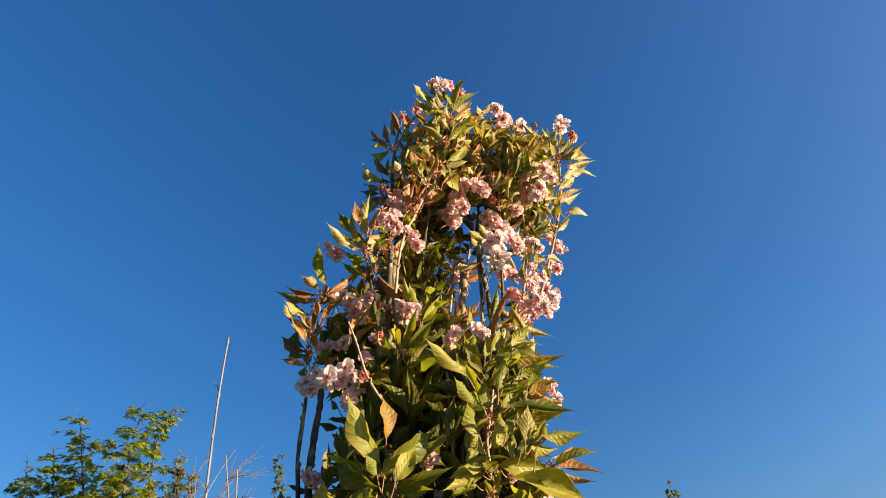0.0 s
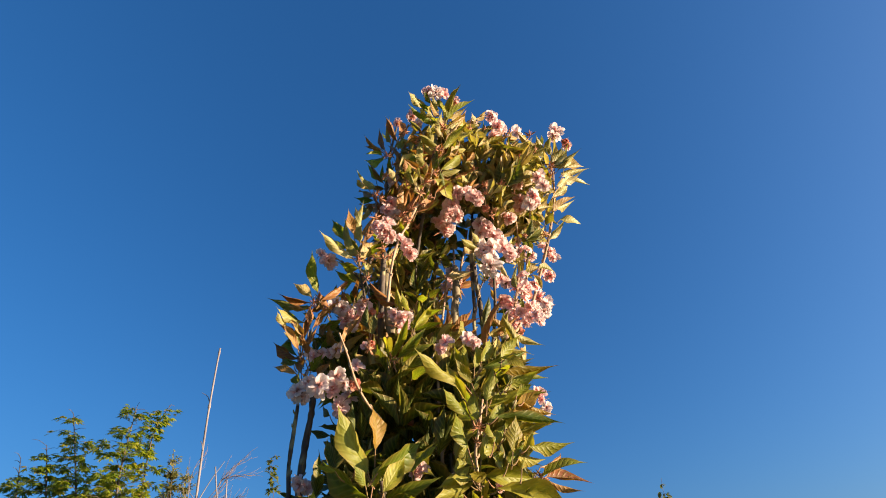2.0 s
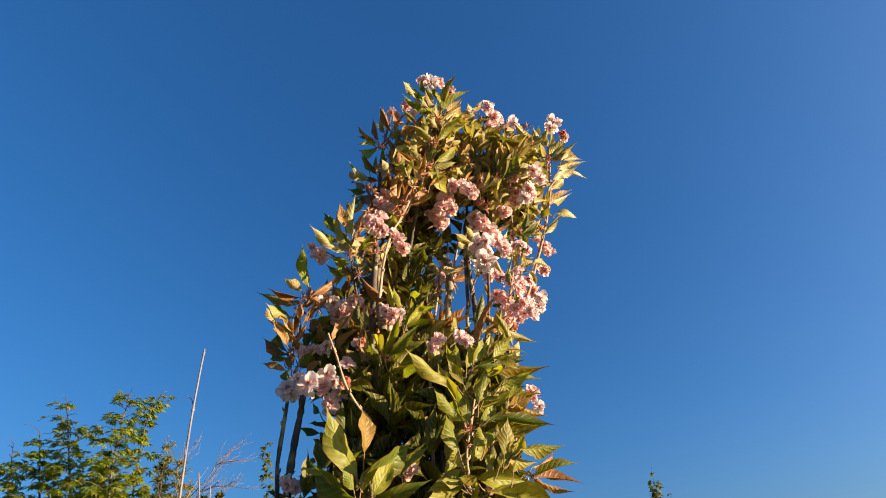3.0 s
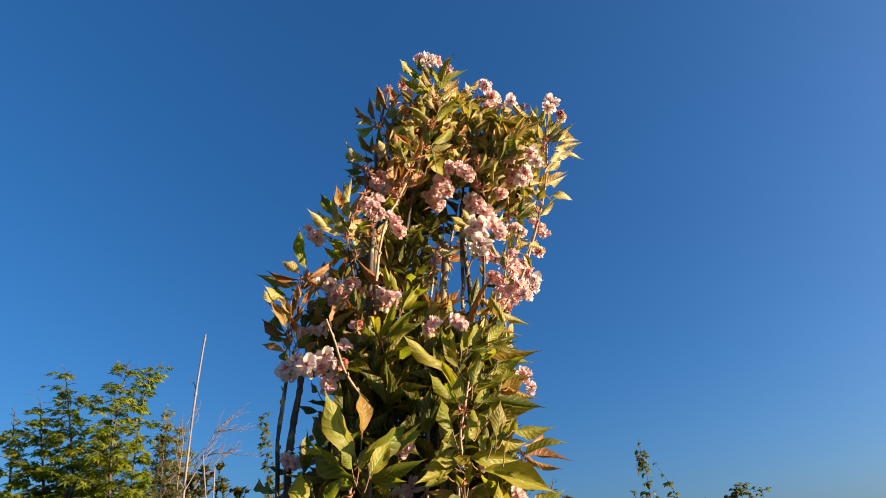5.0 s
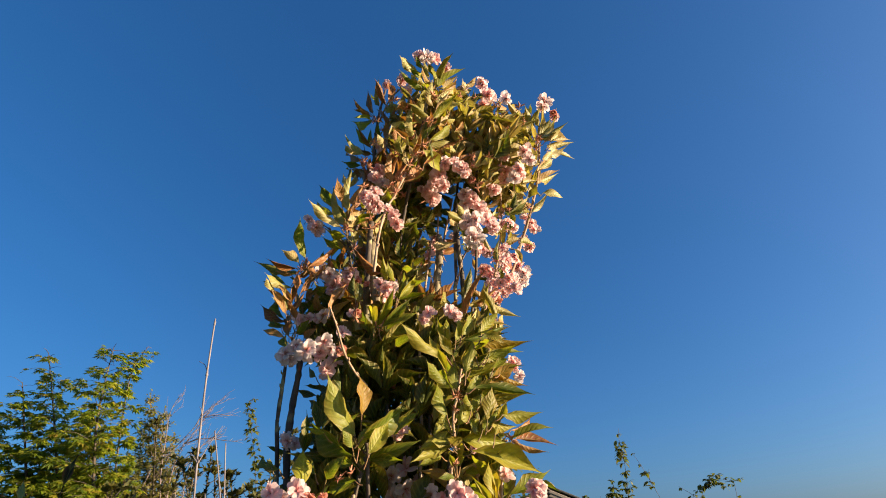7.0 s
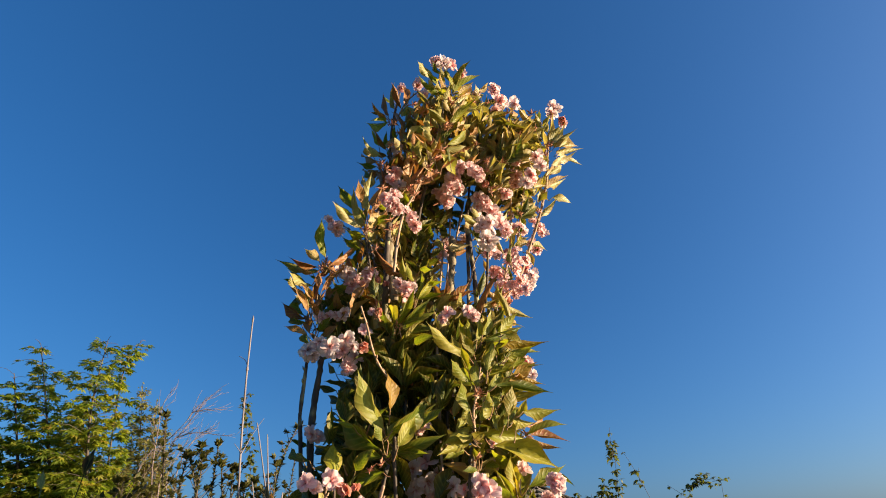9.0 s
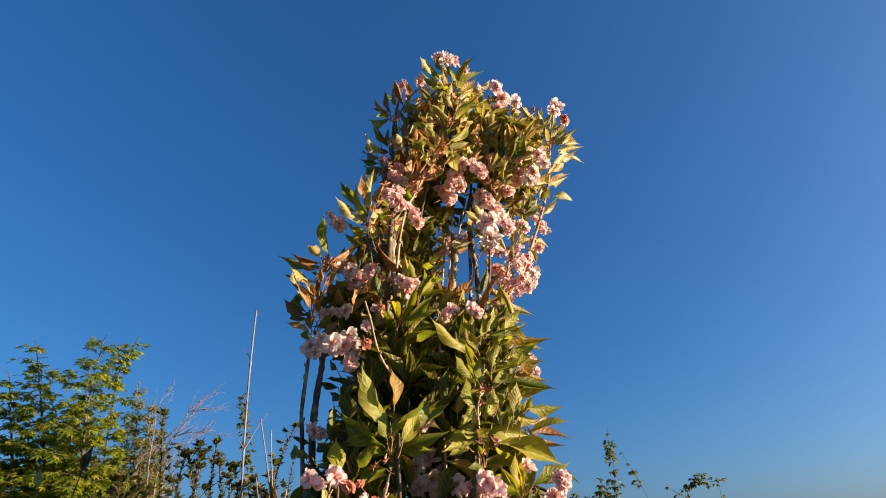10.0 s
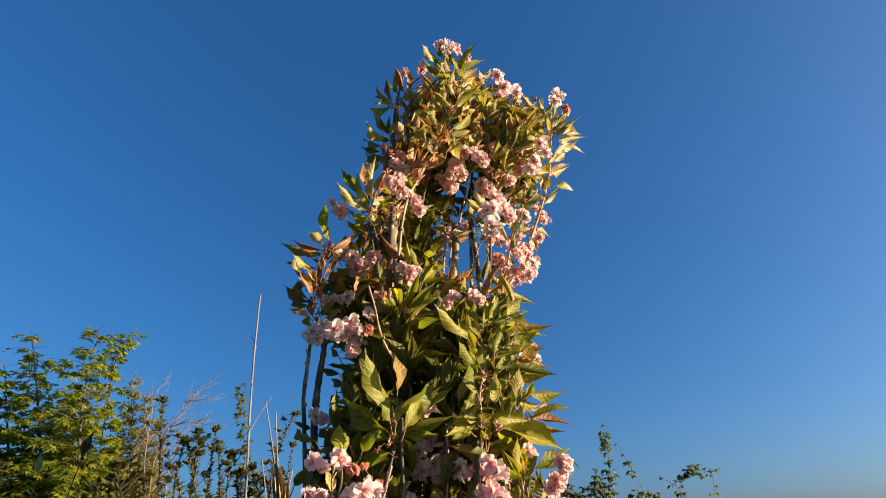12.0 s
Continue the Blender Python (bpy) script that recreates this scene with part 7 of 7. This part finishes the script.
# low plant by the fence with upright blades
M_strap_dark = leaf_material("dark_blade", [(0.0, (0.008, 0.012, 0.006)), (1.0, (0.018, 0.022, 0.01))], rough=0.9, through_light=0.08, veins=2.0)
M_strap_pale = leaf_material("pale_blade", [(0.0, (0.14, 0.19, 0.09)), (1.0, (0.2, 0.25, 0.12))], through_light=0.35, veins=2.0)
blade_plant = thing("garden_plant", (-0.95, 1.21, 0), "low garden plant with one dark and one pale green upright blade", "plant")
for tip_foot, reach, mat, tone in (((-0.900, 1.200, 1.721), (0.003, 0.000, 0.070), M_strap_dark, "dark upright blade"), ((-0.989, 1.200, 1.691), (-0.017, 0.000, 0.049), M_strap_pale, "pale green upright blade")):
    s = Soup()
    top = Vector(tip_foot) - blade_plant.location
    tube(s, [(0, 0, -0.02), (top.x * 0.3, 0, top.z * 0.5), top], 0.0022, 0.0012, 6, 5)
    child("stalk", s.mesh("stalk", mat), blade_plant)
    s = Soup()
    s.add(*LEAF_SHAPES[0], frame_at(top, reach, (0.3, -1, 0.2), Vector(reach).length * 1.1, 0.8))
    child("blade", s.mesh("blade", mat), blade_plant, tone)
# shoots of the hedge on the other side
right = Grove('hedge_shrub', (1.75, 4.25, 0), 'leafy garden hedge with tall arching shoots', 'shrub', M_hedgebark, M_bramble)
right.whip([(1.508, 4.250, 1.493), (1.574, 4.250, 1.812), (1.621, 4.250, 2.164), (1.621, 4.250, 2.343), (1.638, 4.250, 2.441)], 0.062, 6.4, 0.056, 0.09)
right.whip([(1.393, 4.250, 1.497), (1.445, 4.250, 1.733), (1.481, 4.250, 1.965), (1.483, 4.250, 2.040)], 0.05, 8.0, 0.060, 0.05)
right.whip([(1.878, 4.250, 1.480), (1.868, 4.250, 1.782), (1.810, 4.250, 1.986), (1.759, 4.250, 2.123), (1.709, 4.250, 2.231)], 0.1, 3.5, 0.050, 0.05)
right.whip([(1.601, 4.250, 2.164), (1.612, 4.250, 2.234), (1.610, 4.250, 2.296)], 0.03, 4.2, 0.057, 0.0, foot=False)
right.whip([(1.815, 4.250, 1.969), (1.799, 4.250, 2.022), (1.815, 4.250, 2.103)], 0.06, 4.8, 0.050, 0.02, foot=False)
right.whip([(2.064, 4.250, 1.474), (2.170, 4.250, 1.806), (2.122, 4.250, 1.890), (2.027, 4.250, 1.958)], 0.075, 3.2, 0.048, 0.03)
right.whip([(2.069, 4.250, 1.474), (2.166, 4.250, 1.794), (2.229, 4.250, 1.943), (2.314, 4.250, 1.985), (2.460, 4.250, 1.994)], 0.05, 2.6, 0.050, 0.02)
right.whip([(2.225, 4.250, 1.930), (2.337, 4.250, 1.962), (2.415, 4.250, 1.938)], 0.035, 3.5, 0.053, 0.0, foot=False)
right.whip([(2.242, 4.250, 1.952), (2.339, 4.250, 2.016), (2.403, 4.250, 2.037)], 0.035, 3.2, 0.050, 0.0, foot=False)
right.whip([(2.428, 4.250, 1.977), (2.494, 4.250, 1.975), (2.492, 4.250, 1.913), (2.466, 4.250, 1.785)], 0.07, 2.6, 0.045, 0.0, foot=False)
right.whip([(2.484, 4.250, 1.976), (2.527, 4.250, 1.983), (2.555, 4.250, 1.974)], 0.04, 2.4, 0.043, 0.0, foot=False)
right.whip([(1.171, 4.250, 1.543), (1.223, 4.250, 1.823), (1.213, 4.250, 1.925)], 0.05, 9.6, 0.062, 0.03)
right.whip([(1.286, 4.250, 1.539), (1.348, 4.250, 1.819), (1.357, 4.250, 1.913)], 0.05, 9.6, 0.062, 0.03)
right.whip([(1.716, 4.250, 1.486), (1.770, 4.250, 1.723), (1.798, 4.250, 1.865)], 0.05, 9.6, 0.062, 0.02)
right.whip([(1.057, 4.250, 1.547), (1.090, 4.250, 1.745), (1.097, 4.250, 1.869)], 0.05, 9.6, 0.062, 0.02)
right.whip([(1.623, 4.250, 1.489), (1.664, 4.250, 1.685), (1.714, 4.250, 1.808)], 0.05, 9.6, 0.062, 0.02)
right.whip([(1.878, 4.250, 1.480), (1.911, 4.250, 1.677), (1.937, 4.250, 1.835)], 0.05, 9.6, 0.062, 0.02)
right.whip([(1.227, 4.250, 1.541), (1.265, 4.250, 1.739), (1.268, 4.250, 1.856)], 0.05, 9.6, 0.062, 0.02)
right.whip([(1.462, 4.250, 1.495), (1.493, 4.250, 1.691), (1.550, 4.250, 1.898)], 0.05, 8.0, 0.062, 0.02)
right.spire([(0.477, 4.250, 1.657), (0.560, 4.250, 1.968), (0.661, 4.250, 2.198)], 0.14, 160, 0.06)
right.spire([(0.720, 4.250, 1.646), (0.782, 4.250, 1.958), (0.847, 4.250, 2.158)], 0.12, 120, 0.06)
right.finish(0.012)

# ---- shed beyond the hedge ----
M_board = bark_material("weathered_board", (0.2, 0.165, 0.13), (0.34, 0.28, 0.22), 25, stretch=(0.1, 1, 1))
M_felt = bark_material("roofing_felt", (0.05, 0.05, 0.05), (0.1, 0.1, 0.1), 80)


def box(name, lo, hi, mat, parent, label="", turn=None):
    bm = bmesh.new()
    bmesh.ops.create_cube(bm, size=1.0)
    for v in bm.verts:
        v.co = Vector([(a + b) / 2 + c * (b - a) for a, b, c in zip(lo, hi, v.co)])
    bmesh.ops.bevel(bm, geom=list(bm.edges), offset=0.006, segments=1, affect="EDGES")
    if turn is not None:
        bm.transform(turn)
    me = bpy.data.meshes.new(name)
    bm.to_mesh(me)
    bm.free()
    me.materials.append(mat)
    return child(name, me, parent, label)


shed = thing("garden_shed", (1.9, 9.0, 0), "weathered wooden garden shed with a low felt roof", "shed")
SLOPE, HALF_W, APEX = radians(23), 1.25, 2.53
EAVE = APEX - HALF_W * math.tan(SLOPE)
for i in range(14):
    z0 = i * 0.145
    if z0 + 0.145 < EAVE:
        box("board", (-HALF_W + 0.12, -0.02 - 0.004 * (i % 2), z0), (HALF_W - 0.12, 0.02, z0 + 0.141), M_board, shed)
for i in range(4):
    z0 = EAVE + 0.02 + i * 0.125
    w = (APEX - z0 - 0.14) / math.tan(SLOPE)
    if w > 0.1:
        box("board", (-w, -0.02 - 0.004 * (i % 2), z0), (w, 0.02, z0 + 0.12), M_board, shed)
for sx in (-1, 1):
    box("wall", (sx * (HALF_W - 0.14) - 0.02, 0.03, 0), (sx * (HALF_W - 0.14) + 0.02, 2.2, EAVE), M_board, shed)
    tilt = Matrix.Translation((0, 0, APEX)) @ Matrix.Rotation(sx * SLOPE, 4, "Y")
    ln = HALF_W / math.cos(SLOPE)
    lo, hi = (0, ln) if sx > 0 else (-ln, 0)
    box("roof", (lo, -0.12, -0.01), (hi, 2.35, 0.02), M_felt, shed, "dark felt roof", tilt)
    for k in range(8):
        box("bargeboard", (lo, -0.15 + 0.008 * k, -0.1 - 0.055 * k), (hi, -0.125 + 0.008 * k, -0.05 - 0.055 * k), M_board, shed, "", tilt)
box("wall", (-HALF_W + 0.16, 2.16, 0), (HALF_W - 0.16, 2.2, EAVE), M_board, shed)
